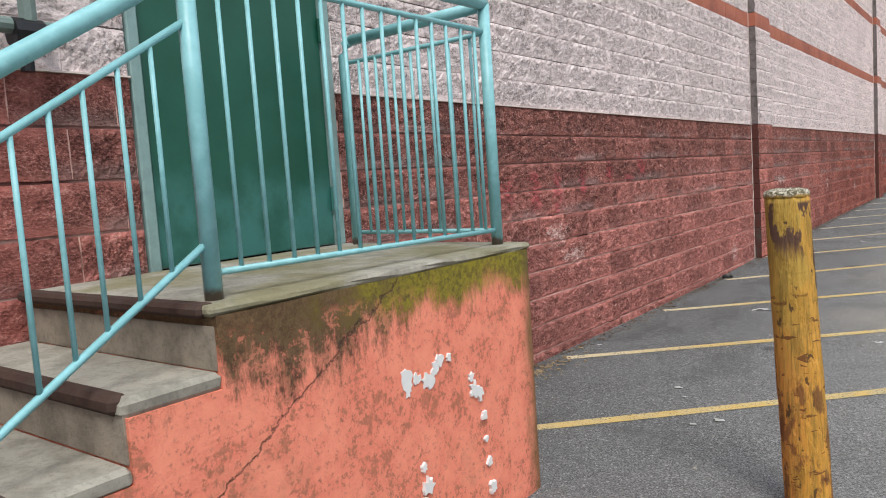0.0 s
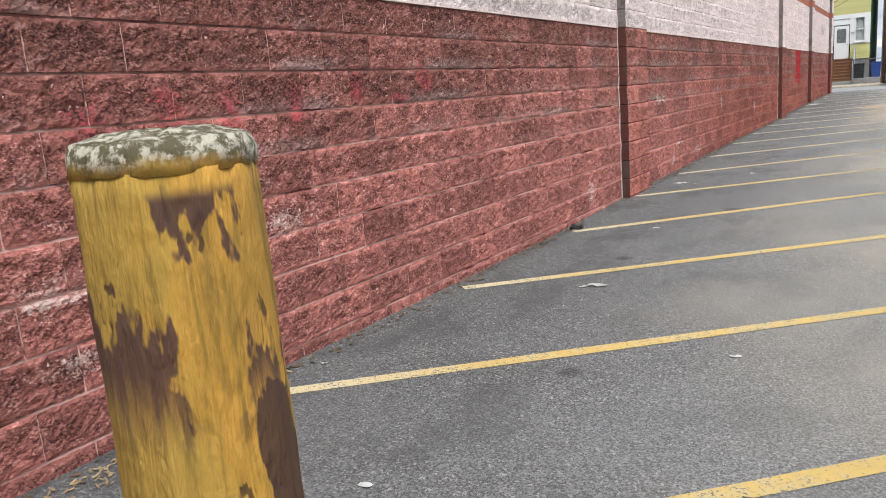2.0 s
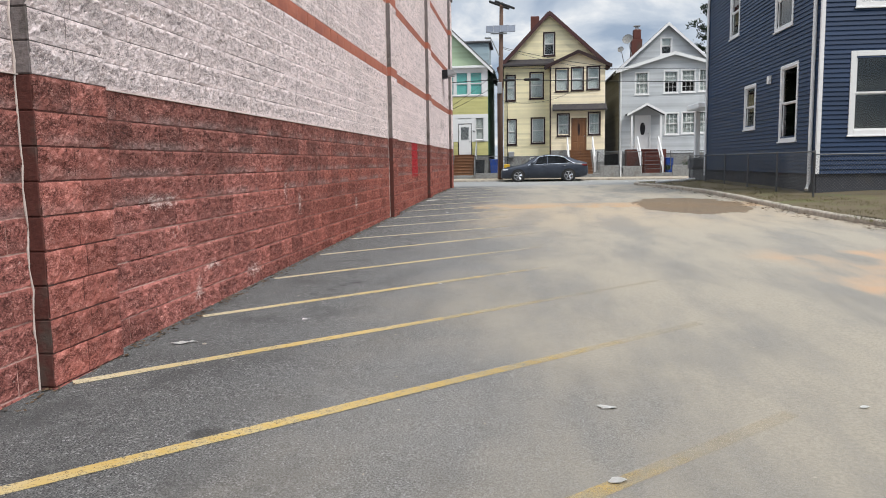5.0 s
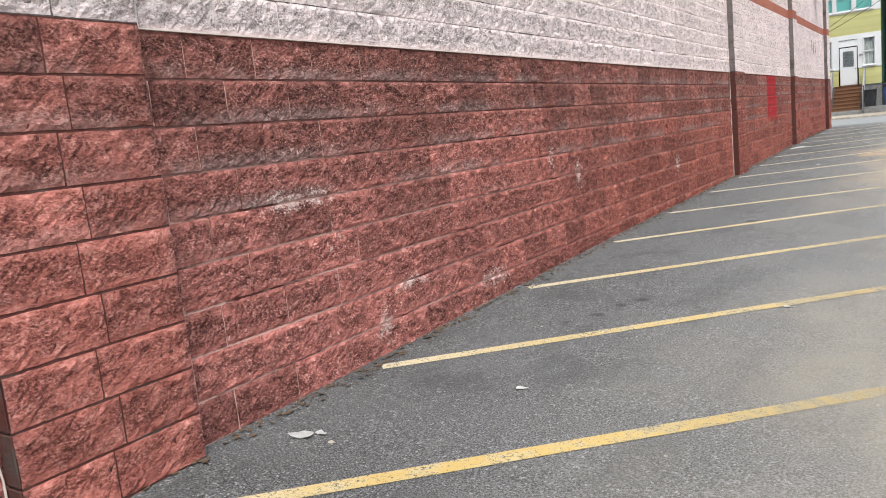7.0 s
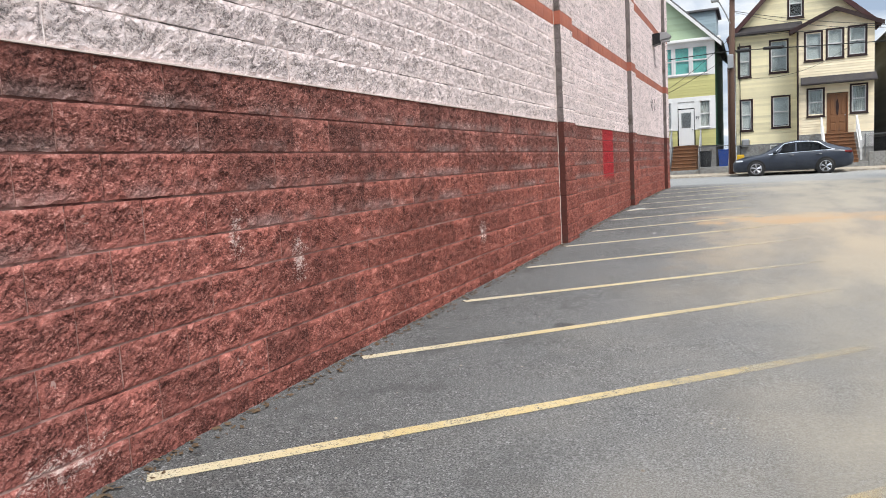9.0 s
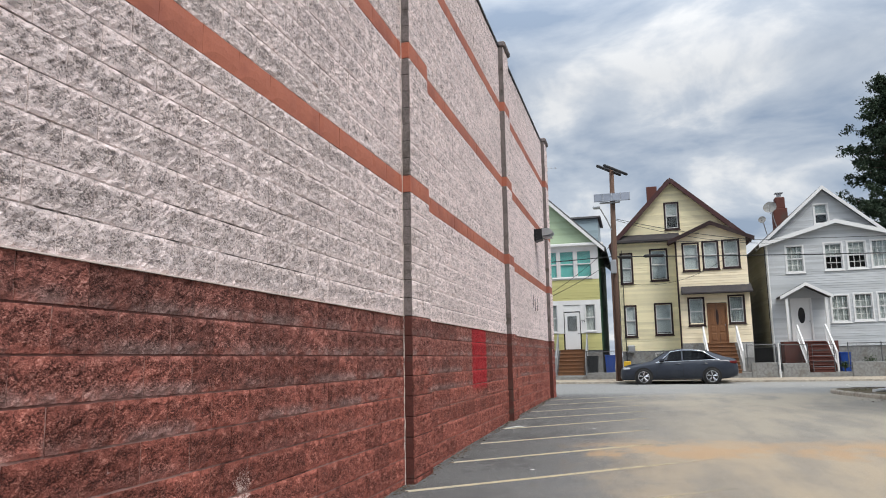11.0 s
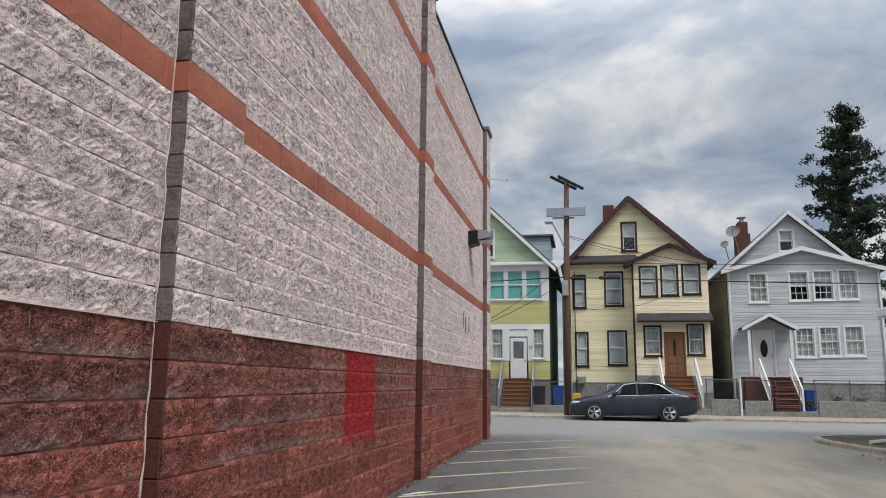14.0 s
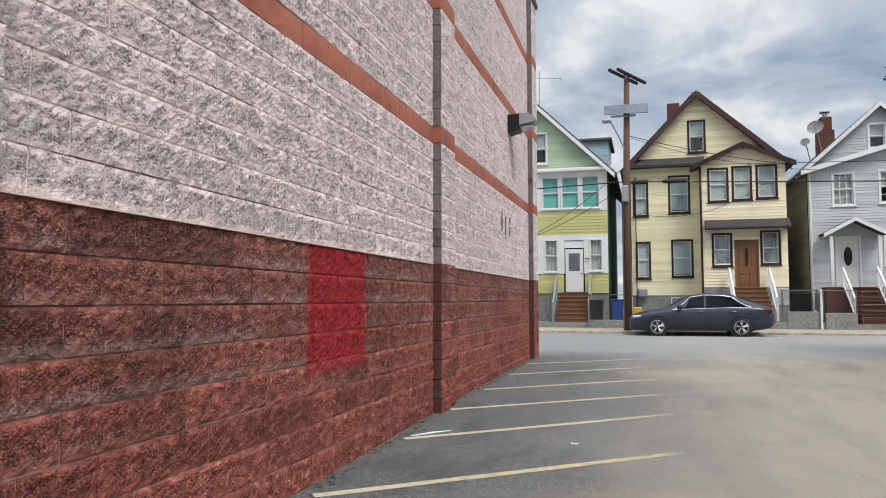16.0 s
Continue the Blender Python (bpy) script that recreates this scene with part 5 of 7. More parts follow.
window(yh, "y", MY, 0.9, 1.5, 8.08, 9.4, BROWN_TRIM, WHITE_TRIM, blind=BLIND, shade_drop=0.5, label="brown-cased attic window")
for o in yb[:3]:
    window(yh, "y", BY, *o[:2], *o[2:], BROWN_TRIM, WHITE_TRIM, blind=BLIND, shade_drop=1.0, label="brown-cased sash window with pale blind")
for o in yb[3:5]:
    window(yh, "y", BY, *o[:2], *o[2:], BROWN_TRIM, WHITE_TRIM, cloth=LACE, label="brown-cased window with lace curtain")
yd = part("door", box(B(), 2.62, 3.44, BY + 0.02, BY + 0.07, 1.98, 3.88, 0.006), WOODBROWN, yh, "brown panelled wooden front door")
bm = B()
ring(bm, "y", BY, 2.62, 3.44, 1.98, 3.88, 0.07, -0.03, 0.08)
part("door_frame", bm, WOODBROWN, yd)
bm = B()
for x0, x1, z0, z1 in ((2.72, 2.86, 2.9, 3.7), (3.20, 3.34, 2.9, 3.7), (2.72, 2.95, 2.1, 2.45), (3.11, 3.34, 2.1, 2.45), (2.72, 2.95, 2.52, 2.8), (3.11, 3.34, 2.52, 2.8)):
    part("door_panel", box(B(), x0, x1, BY, BY + 0.03, z0, z1, 0.012), WOODBROWN, yd)
bm = B()
prism(bm, [(3.03 + 0.065 * math.cos(a), 3.25 + 0.40 * math.sin(a)) for a in [2 * math.pi * k / 20 for k in range(20)]], "y", BY + 0.0, BY + 0.028)
part("door_light", bm, BROWN_TRIM, yd, "narrow oval dark glass light")
part("knob", rod(B(), [(3.38, BY - 0.05, 2.85), (3.38, BY + 0.02, 2.85)], 0.03, 8), STEEL, yd)
bm = B()
prism(bm, [(BY + 0.05, 4.90), (BY - 0.55, 4.50), (BY - 0.55, 4.44), (BY + 0.05, 4.44)], "x", 1.38, 4.72)
part("pent_roof", bm, SHINGLE_DARK, yh, "dark shingled pent roof over the entrance")
bm = B()
prism(bm, [(MY + 0.05, 7.85), (MY - 0.45, 7.48), (MY - 0.45, 7.38), (MY + 0.05, 7.38)], "x", -1.95, 1.5)
part("skirt_roof", bm, SHINGLE_DARK, yh, "dark shingled skirt roof across the gable")
bm = B()
roof_slope(bm, "y", -2.05, 7.18, 1.2, 10.60, MY - 0.35, 69, 0.14)
roof_slope(bm, "y", 4.95, 7.2, 1.2, 10.60, MY - 0.35, 69, 0.14)
part("roof", bm, SHINGLE_BROWN, yh, "maroon shingled gable roof")
rake(yh, 1.2, 10.74, ((-2.1, 7.26), (5.0, 7.28)), MY - 0.35, SHINGLE_BROWN, 0.26)
bm = B()
roof_slope(bm, "y", 0.92, 7.12, 2.96, 8.02, BY - 0.3, MY + 1.2, 0.12)
roof_slope(bm, "y", 5.0, 7.12, 2.96, 8.02, BY - 0.3, MY + 1.2, 0.12)
part("bay_roof", bm, SHINGLE_BROWN, yh, "low brown gable roof over the bay")
rake(yh, 2.96, 8.14, ((0.90, 7.22), (5.02, 7.22)), BY - 0.3, BROWN_TRIM, 0.2)
part("chimney", box(B(), 0.05, 0.62, 60, 60.6, 8.6, 10.95, 0.02), BRICKRED, yh, "red-brown brick chimney")
part("downpipe", rod(B(), [(1.24, BY - 0.05, 7.15), (1.24, BY - 0.05, 0.6)], 0.045, 8), BROWN_TRIM, yh, "dark brown downpipe")
bm = B()
for k in range(16):
    for up in (0, 1):
        u = 3.95 + (k - 8) * 0.09
        x0, x1 = max(3.95, u), min(4.62, u + 0.7)
        if x1 - x0 > 0.03:
            h0, h1 = (x0 - u, x1 - u) if up else (0.7 - (x0 - u), 0.7 - (x1 - u))
            rod(bm, [(x0, BY - 0.06 - 0.008 * up, 1.22 + h0), (x1, BY - 0.06 - 0.008 * up, 1.22 + h1)], 0.011, 4)
part("lattice", bm, WHITE_TRIM, yh, "white wooden lattice beside the steps")
stairs("porch_steps", 2.45, 3.75, 56.55, 1.96, 0.50, 8, 0.27, WOODBROWN, "brown wooden steps up to a panelled door")
for x in (2.30, 3.86):
    stair_rail(x, 56.35, 1.95, 54.6, 0.7, WHITE_TRIM, "white wooden stair rail with thin balusters")
mt = thing("gas_meter", "grey gas meter with pipes against a foundation", "meter")
part("meter_box", box(B(), -1.45, -1.05, MY - 0.35, MY - 0.05, 1.55, 1.95, 0.05), STEEL, mt)
part("pipe", rod(B(), [(-1.5, MY - 0.12, 0.5), (-1.5, MY - 0.12, 7.0)], 0.025, 6), DARKMETAL, mt)

# ---- the grey house ----
wh = thing("grey_house", "light grey vinyl-sided house with white trim and two gables", "house")
WY, UY = 57.4, 58.5
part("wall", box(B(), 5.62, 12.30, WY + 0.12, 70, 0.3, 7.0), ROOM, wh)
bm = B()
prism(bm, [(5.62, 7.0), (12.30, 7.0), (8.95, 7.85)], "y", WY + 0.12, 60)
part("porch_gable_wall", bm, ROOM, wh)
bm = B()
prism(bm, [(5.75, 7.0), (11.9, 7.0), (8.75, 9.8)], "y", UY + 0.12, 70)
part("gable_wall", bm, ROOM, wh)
ww = [(6.62, 7.38, 5.44, 6.74), (8.40, 9.18, 5.50, 6.80), (9.46, 10.24, 5.52, 6.82), (10.53, 11.30, 5.54, 6.84), (8.50, 9.26, 2.90, 4.17), (9.53, 10.31, 2.94, 4.21), (10.59, 11.34, 2.96, 4.24), (6.63, 7.54, 2.0, 4.06)]
part("siding", siding(B(), "y", WY, upright(5.62, 12.30), 1.7, 6.95, 0.12, ww), GREY_SIDE, wh, "light grey vinyl boards")
part("siding", siding(B(), "y", WY, gable(5.62, 12.30, 6.95, 8.95, 7.85), 6.95, 7.8, 0.1, []), GREY_SIDE, wh)
part("siding", siding(B(), "y", UY, gable(5.75, 11.9, 7.0, 8.75, 9.85), 7.0, 9.8, 0.12, [(8.32, 9.0, 7.98, 9.05)]), GREY_SIDE, wh)
part("siding", siding(B(), "x", 5.60, upright(WY, 70), 1.7, 6.95, 0.16, [], -1), TAN_SIDE, wh, "weathered grey-tan side boards")
part("foundation", box(B(), 5.64, 12.28, WY + 0.02, WY + 0.2, 0.3, 1.7), GREYCON, wh)
for k, o in enumerate(ww[:7]):
    window(wh, "y", WY, *o[:2], *o[2:], WHITE_TRIM, WHITE_TRIM, grid=(3, 2), cloth=LACE if k not in (1, 2) else None, blind=BLIND if k in (1, 2) else None, shade_drop=0.5, casing_w=0.07, label="white sash window with muntins")
window(wh, "y", UY, 8.36, 8.96, 8.02, 9.0, WHITE_TRIM, WHITE_TRIM, blind=BLIND, casing_w=0.08, label="white attic window")
wd = part("door", box(B(), 6.68, 7.50, WY + 0.02, WY + 0.07, 2.0, 4.02, 0.006), WHITE_TRIM, wh, "white front door with an oval light")
bm = B()
prism(bm, [(7.09 + 0.16 * math.cos(a), 3.25 + 0.40 * math.sin(a)) for a in [2 * math.pi * k / 24 for k in range(24)]], "y", WY - 0.002, WY + 0.03)
part("door_light", bm, DARKMETAL, wd, "dark oval leaded glass")
bm = B()
ring(bm, "y", WY, 6.68, 7.50, 2.0, 4.02, 0.09, -0.05, 0.06)
part("door_frame", bm, WHITE_TRIM, wd)
part("knob", rod(B(), [(7.43, WY - 0.05, 2.95), (7.43, WY + 0.02, 2.95)], 0.03, 8), STEEL, wd)
bm = B()
roof_slope(bm, "y", 6.02, 4.08, 7.2, 4.72, WY - 0.9, WY, 0.09)
roof_slope(bm, "y", 8.38, 4.08, 7.2, 4.72, WY - 0.9, WY, 0.09)
part("door_hood", bm, SHINGLE_DARK, wh, "small gabled hood over the door")
rake(wh, 7.2, 4.82, ((6.0, 4.17), (8.4, 4.17)), WY - 0.9, WHITE_TRIM, 0.16)
for x in (6.3, 8.08):
    part("hood_post", box(B(), x - 0.06, x + 0.06, WY - 0.85, WY - 0.73, 1.9, 4.05), WHITE_TRIM, wh)
bm = B()
roof_slope(bm, "y", 5.35, 6.80, 8.95, 7.86, WY - 0.3, UY + 0.6, 0.1)
roof_slope(bm, "y", 12.55, 6.80, 8.95, 7.86, WY - 0.3, UY + 0.6, 0.1)
part("porch_roof", bm, SHINGLE_GREY, wh, "low grey gable roof across the front")
rake(wh, 8.95, 7.98, ((5.33, 6.92), (12.57, 6.92)), WY - 0.3, WHITE_TRIM, 0.2)
bm = B()
roof_slope(bm, "y", 5.35, 6.75, 8.75, 9.82, UY - 0.3, 70, 0.12)
roof_slope(bm, "y", 12.15, 6.75, 8.75, 9.82, UY - 0.3, 70, 0.12)
part("roof", bm, SHINGLE_GREY, wh, "grey shingled gable roof")
rake(wh, 8.75, 9.96, ((5.33, 6.87), (12.17, 6.87)), UY - 0.3, WHITE_TRIM, 0.2)
ch = part("chimney", box(B(), 6.75, 7.45, 60.4, 61.1, 7.4, 9.3, 0.02), BRICKRED, wh, "red brick chimney with a metal cowl")
part("chimney_top", box(B(), 6.88, 7.38, 60.5, 61.0, 9.3, 9.95, 0.04), BRICKRED, ch)
part("cowl", rod(B(), [(7.13, 60.75, 9.95), (7.13, 60.75, 10.15)], 0.12, 8), STEEL, ch)
part("cowl_lid", box(B(), 6.92, 7.34, 60.55, 60.95, 10.18, 10.22), STEEL, ch)
part("downpipe", rod(B(), [(5.70, WY - 0.06, 6.8), (5.70, WY - 0.06, 1.0), (5.9, WY - 0.3, 0.8)], 0.045, 8), WHITE_TRIM, wh, "white downpipe")
part("downpipe", rod(B(), [(12.2, WY - 0.06, 6.8), (12.2, WY - 0.06, 1.0)], 0.045, 8), WHITE_TRIM, wh)
part("porch_floor", box(B(), 6.0, 8.4, WY - 1.0, WY, 0.4, 1.95), BRICKRED, wh, "red-brown brick stoop")
stairs("porch_steps", 6.75, 7.75, 56.4, 1.92, 0.5, 8, 0.25, BRICKRED, "red-brown brick steps up to a white door")
for x in (6.62, 7.88):
    stair_rail(x, 56.3, 1.92, 54.6, 0.62, WHITE_TRIM, "white stair rail with thin balusters")
for dx, dz, r in ((6.22, 8.95, 0.34), (5.78, 8.35, 0.2)):
    dish = thing("satellite_dish", "grey satellite dish on a roof edge", "satellite dish", "dishes on the roof")
    bm = B()
    dirn = Vector((-0.35, -0.85, 0.4)).normalized()
    rot = dirn.to_track_quat("Z", "Y").to_matrix()
    prev = None
    for k in range(5):
        rr = r * k / 4
        cur = [bm.verts.new(Vector((dx, 58.3, dz)) + rot @ Vector((rr * math.cos(2 * math.pi * j / 18), rr * math.sin(2 * math.pi * j / 18), 0.9 * rr * rr))) for j in range(18)] if k else [bm.verts.new((dx, 58.3, dz))]
        if prev:
            for j in range(18):
                if len(prev) == 1:
                    bm.faces.new((prev[0], cur[j], cur[(j + 1) % 18]))
                else:
                    bm.faces.new((prev[j], cur[j], cur[(j + 1) % 18], prev[(j + 1) % 18]))
        prev = cur
    part("reflector", bm, GREYCON, dish)
    part("feed_arm", rod(B(), [(dx, 58.3, dz - r * 0.9), (dx - 0.15, 57.9, dz + 0.1)], 0.015, 5), STEEL, dish)
    part("mast", rod(B(), [(dx + 0.05, 58.45, dz), (dx + 0.2, 58.6, dz - 0.6), (dx + 0.35, 58.7, dz - 1.1)], 0.025, 6), STEEL, dish)

# ---- the blue house ----
bh = thing("blue_house", "navy blue vinyl-sided house with white window frames and downpipes", "house")
HX, HY, HY1 = 7.0, 28.55, 40.2
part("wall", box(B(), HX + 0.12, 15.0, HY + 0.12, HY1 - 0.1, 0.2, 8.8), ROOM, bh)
bl = [(35.9, 36.9, 5.62, 7.2), (30.68, 32.0, 5.05, 6.6), (33.82, 34.85, 2.32, 3.58), (30.10, 31.32, 1.84, 3.80)]
part("siding", siding(B(), "x", HX, upright(HY, HY1), 0.86, 8.8, 0.115, bl, -1, 0.03), BLUE_SIDE, bh, "navy blue vinyl boards")
bf = [(7.84, 9.3, 1.95, 3.78), (7.9, 9.3, 5.1, 6.8), (11.2, 12.7, 1.95, 3.78)]
part("siding", siding(B(), "y", HY, upright(HX, 15.0), 0.86, 8.8, 0.115, bf, -1, 0.03), BLUE_SIDE, bh)
part("foundation", box(B(), HX + 0.03, 15.0, HY + 0.03, HY1, 0.1, 0.86), worn("dark_painted_foundation", (0.05, 0.052, 0.06), 0.8, 12, 0.4, 0.2), bh, "dark grey painted foundation")
for o in bl:
    window(bh, "x", HX, *o[:2], *o[2:], WHITE_TRIM, WHITE_TRIM, cloth=LACE if o[0] > 33 else None, casing_w=0.1, label="tall white-framed sash window")
for o in bf:
    window(bh, "y", HY, *o[:2], *o[2:], WHITE_TRIM, WHITE_TRIM, casing_w=0.13, label="wide white-framed sash window")
part("corner_trim", box(B(), HX - 0.03, HX + 0.06, HY - 0.03, HY + 0.06, 0.86, 8.8), WHITE_TRIM, bh, "white corner trim")
part("corner_trim", box(B(), HX - 0.03, HX + 0.08, HY1 - 0.08, HY1 + 0.03, 0.86, 8.8), BLUE_SIDE, bh)
part("downpipe", rod(B(), [(HX - 0.07, HY + 0.3, 8.7), (HX - 0.07, HY + 0.3, 0.62), (HX - 0.16, HY + 0.2, 0.45)], 0.05, 8), WHITE_TRIM, bh, "white downpipe")
part("downpipe", rod(B(), [(HX - 0.07, HY1 - 0.15, 8.7), (HX - 0.07, HY1 - 0.15, 0.75), (HX - 0.25, HY1 - 0.9, 0.66)], 0.05, 8), WHITE_TRIM, bh)
part("wall_vent", box(B(), HX - 0.10, HX, 32.25, 32.45, 3.5, 3.75, 0.02), WHITE_TRIM, bh, "small white vent hood")
part("flat_roof", box(B(), HX - 0.3, 15.2, HY - 0.3, HY1 + 0.3, 8.8, 9.0, 0.02), SHINGLE_GREY, bh)
po = part("porch", box(B(), HX - 0.35, 12.0, HY1 + 0.05, HY1 + 2.2, 3.35, 3.6, 0.04), WHITE_TRIM, bh, "white porch roof over the street front")
for x, y in ((HX + 0.05, HY1 + 1.9), (HX + 2.4, HY1 + 1.9)):
    part("porch_post", box(B(), x - 0.1, x + 0.1, y - 0.1, y + 0.1, 0.4, 3.35, 0.02), WHITE_TRIM, po)
part("porch_floor", box(B(), HX, 12.0, HY1 + 0.02, HY1 + 2.1, 0.2, 1.0), GREYCON, po)


# ---- kerb and grass beside the blue house ----
LAWN = worn("dry_grass_soil", (0.125, 0.098, 0.058), 0.95, 16, 0.6, 0.5, 1.2, dirt=(0.10, 0.115, 0.035))
BLADE = worn("dull_grass_blades", (0.15, 0.135, 0.06), 0.8, 9, 0.5, 0)
RUBBER = worn("black_rubber", (0.02, 0.02, 0.02), 0.7, 30, 0.3, 0.1)
PAPER = worn("dirty_white_paper", (0.72, 0.71, 0.68), 0.9, 40, 0.3, 0.1, dirt=(0.4, 0.38, 0.33))
LEAFLITTER = worn("dry_leaf_litter", (0.13, 0.085, 0.05), 0.95, 30, 0.6, 0)
KERB_LINE = [(5.9, 12.0), (5.75, 18.0), (5.62, 21.7), (5.42, 23.0), (5.24, 25.0), (5.17, 29.1), (5.0, 32.0), (4.75, 34.3), (4.35, 36.2), (4.02, 37.6), (3.95, 38.6), (4.1, 39.4), (4.7, 40.2), (6.0, 40.7), (9.0, 40.9), (20.0, 41.0)]


def along(points, s):
    for (xa, ya), (xb, yb) in zip(points, points[1:]):
        d = math.hypot(xb - xa, yb - ya)
        if s <= d:
            f = s / d
            return Vector((xa + (xb - xa) * f, ya + (yb - ya) * f)), Vector((xb - xa, yb - ya)).normalized()
        s -= d
    return Vector(points[-1]), Vector((1, 0))


total = sum(math.hypot(b[0] - a[0], b[1] - a[1]) for a, b in zip(KERB_LINE, KERB_LINE[1:]))
kerb_rnd = random.Random(5)
s = 0.0
while s < total - 1.0:
    length = 1.15
    bm = B()
    rows_k = []
    for f in (0.005, 0.25, 0.5, 0.75, 0.995):
        c, d = along(KERB_LINE, s + length * f)
        n = Vector((d.y, -d.x))
        top = level(c.y) + 0.10 + kerb_rnd.uniform(-0.008, 0.008)
        prof = [(-0.075, -0.3), (-0.072, top - level(c.y) - 0.025), (-0.05, top - level(c.y)), (0.06, top - level(c.y)), (0.075, -0.3)]
        rows_k.append([bm.verts.new((c.x + n.x * u, c.y + n.y * u, level(c.y) + h)) for u, h in prof])
    for r0, r1 in zip(rows_k, rows_k[1:]):
        for i in range(4):
            bm.faces.new((r0[i], r0[i + 1], r1[i + 1], r1[i]))
    bm.faces.new(rows_k[0])
    bm.faces.new(rows_k[-1][::-1])
    bmesh.ops.recalc_face_normals(bm, faces=bm.faces)
    tagged(mesh_object("kerb", bm, KERB), "pale weathered concrete kerb stone beside dry grass", "kerb", "lot kerb", "structure")
    s += length


def lawn_height(x, y):
    return level(y) + 0.09 + 0.035 * max(0.0, x - 5.2)


bm = B()
prev = None
for i in range(60):
    c, d = along(KERB_LINE[:12], i * (total - 16.5) / 59)
    n = Vector((d.y, -d.x))
    inner = (c.x + n.x * 0.07, c.y + n.y * 0.07)
    cur = []
    for k in range(7):
        x = inner[0] + (16.0 - inner[0]) * (k / 6) ** 1.8
        cur.append(bm.verts.new((x, inner[1], min(lawn_height(x, inner[1]), level(inner[1]) + 0.22) + kerb_rnd.uniform(-0.01, 0.01))))
    if prev:
        for k in range(6):
            bm.faces.new((prev[k], prev[k + 1], cur[k + 1], cur[k]))
    prev = cur
bmesh.ops.recalc_face_normals(bm, faces=bm.faces)
tagged(mesh_object("lawn", bm, LAWN), "strip of dry grass and soil behind the kerb", "lawn", kind="structure")
bm = B()
g = random.Random(11)
for _ in range(9000):
    y = g.uniform(20.0, 39.0)
    c, d = along(KERB_LINE, 0)
    x = g.uniform(5.35, 7.0) if y < 33 else g.uniform(4.9 - (y - 33) * 0.1, 7.0)
    if noise.noise(Vector((x * 1.3, y * 0.6, 0))) < -0.15:
        continue
    z = min(lawn_height(x, y), level(y) + 0.22)
    h, a = g.uniform(0.012, 0.05), g.uniform(0, 6.28)
    dx, dy = math.cos(a) * 0.008, math.sin(a) * 0.008
    v = [bm.verts.new(q) for q in ((x - dx, y - dy, z - 0.02), (x + dx, y + dy, z - 0.02), (x + dy * 3 + g.uniform(-0.05, 0.05), y + dx * 3 + g.uniform(-0.05, 0.05), z + h))]
    bm.faces.new(v)
tagged(mesh_object("grass", bm, BLADE), "thin patchy dull green grass by the kerb", "grass", kind="stuff")


# ---- fences ----
FENCE = worn("dull_fence_steel", (0.13, 0.135, 0.14), 0.6, 40, 0.3, 0.1, metal=0.3)
def chain_fence(x0, y0, x1, y1, z_low, z_high, posts, label, wires=True, cell=0.075):
    fc = thing("chain_link_fence", label, "fence", "chain-link fences")
    d = Vector((x1 - x0, y1 - y0))
    length = d.length
    d.normalize()
    for i in range(posts + 1):
        f = i / posts
        x, y = x0 + (x1 - x0) * f, y0 + (y1 - y0) * f
        part("post", rod(B(), [(x, y, z_low - 0.25), (x, y, z_high + 0.04)], 0.026, 8), FENCE, fc)
    part("top_rail", rod(B(), [(x0, y0, z_high), (x1, y1, z_high)], 0.019, 6), FENCE, fc)
    if wires:
        bm = B()
        h = z_high - z_low
        n = int((length + h) / cell)
        for i in range(n):
            a = i * cell - h
            for up in (0, 1):
                u0, u1 = max(a, 0.0), min(a + h, length)
                if u1 - u0 < 0.02:
                    continue
                h0, h1 = (u0 - a, u1 - a) if up else (h - (u0 - a), h - (u1 - a))
                p0, p1 = Vector((x0 + d.x * u0, y0 + d.y * u0, z_low + h0)), Vector((x0 + d.x * u1, y0 + d.y * u1, z_low + h1))
                side = Vector((-d.y, d.x, 0)) * (0.002 if up else -0.002)
                rod(bm, [p0 + side, p1 + side], 0.0022, 3)
        tagged(part("wire_mesh", bm, FENCE, fc, "thin galvanised wire mesh"), kind="stuff")
    return fc


chain_fence(6.45, 27.2, 6.3, 39.9, 0.42, 1.42, 5, "galvanised chain-link fence along a navy house wall")
chain_fence(6.45, 27.2, 13.5, 26.4, 0.32, 1.35, 3, "galvanised chain-link fence across a side yard")
chain_fence(4.0, 54.42, 5.25, 54.42, 0.98, 1.80, 1, "grey chain-link fence on a low concrete wall")
chain_fence(5.45, 54.42, 6.6, 54.42, 0.93, 1.78, 1, "grey chain-link fence on a low concrete wall")
chain_fence(8.3, 54.42, 12.4, 54.42, 0.95, 1.80, 3, "grey chain-link fence on a low concrete wall")
chain_fence(-3.4, 54.42, -1.9, 54.42, 0.60, 1.65, 1, "grey chain-link fence beside rubbish bins")
chain_fence(-9.0, 54.42, -5.0, 54.42, 0.45, 1.65, 3, "grey chain-link fence before a green house")
chain_fence(-1.7, 54.42, 2.2, 54.42, 0.72, 1.60, 2, "grey chain-link fence before a yellow house")
gt = thing("garden_gate", "narrow grey steel gate before brick steps", "gate")
bm = B()
rod(bm, [(6.8, 54.4, 0.55), (6.8, 54.4, 1.75), (7.7, 54.4, 1.75), (7.7, 54.4, 0.55)], 0.022, 6)
part("gate_frame", bm, FENCE, gt)
for z in (0.75, 1.0, 1.25, 1.5):
    part("gate_bar", rod(B(), [(6.8, 54.4, z), (7.7, 54.4, z)], 0.012, 5), FENCE, gt)
bm = B()
w = worn("white_painted_post", (0.75, 0.75, 0.74), 0.5, 30, 0.2, 0.05)
for x in (5.35,):
    tagged(mesh_object("gate_post", rod(B(), [(x, 54.25, 0.26), (x, 54.25, 1.85)], 0.045, 8), w), "white painted steel gate post on the pavement", "post")
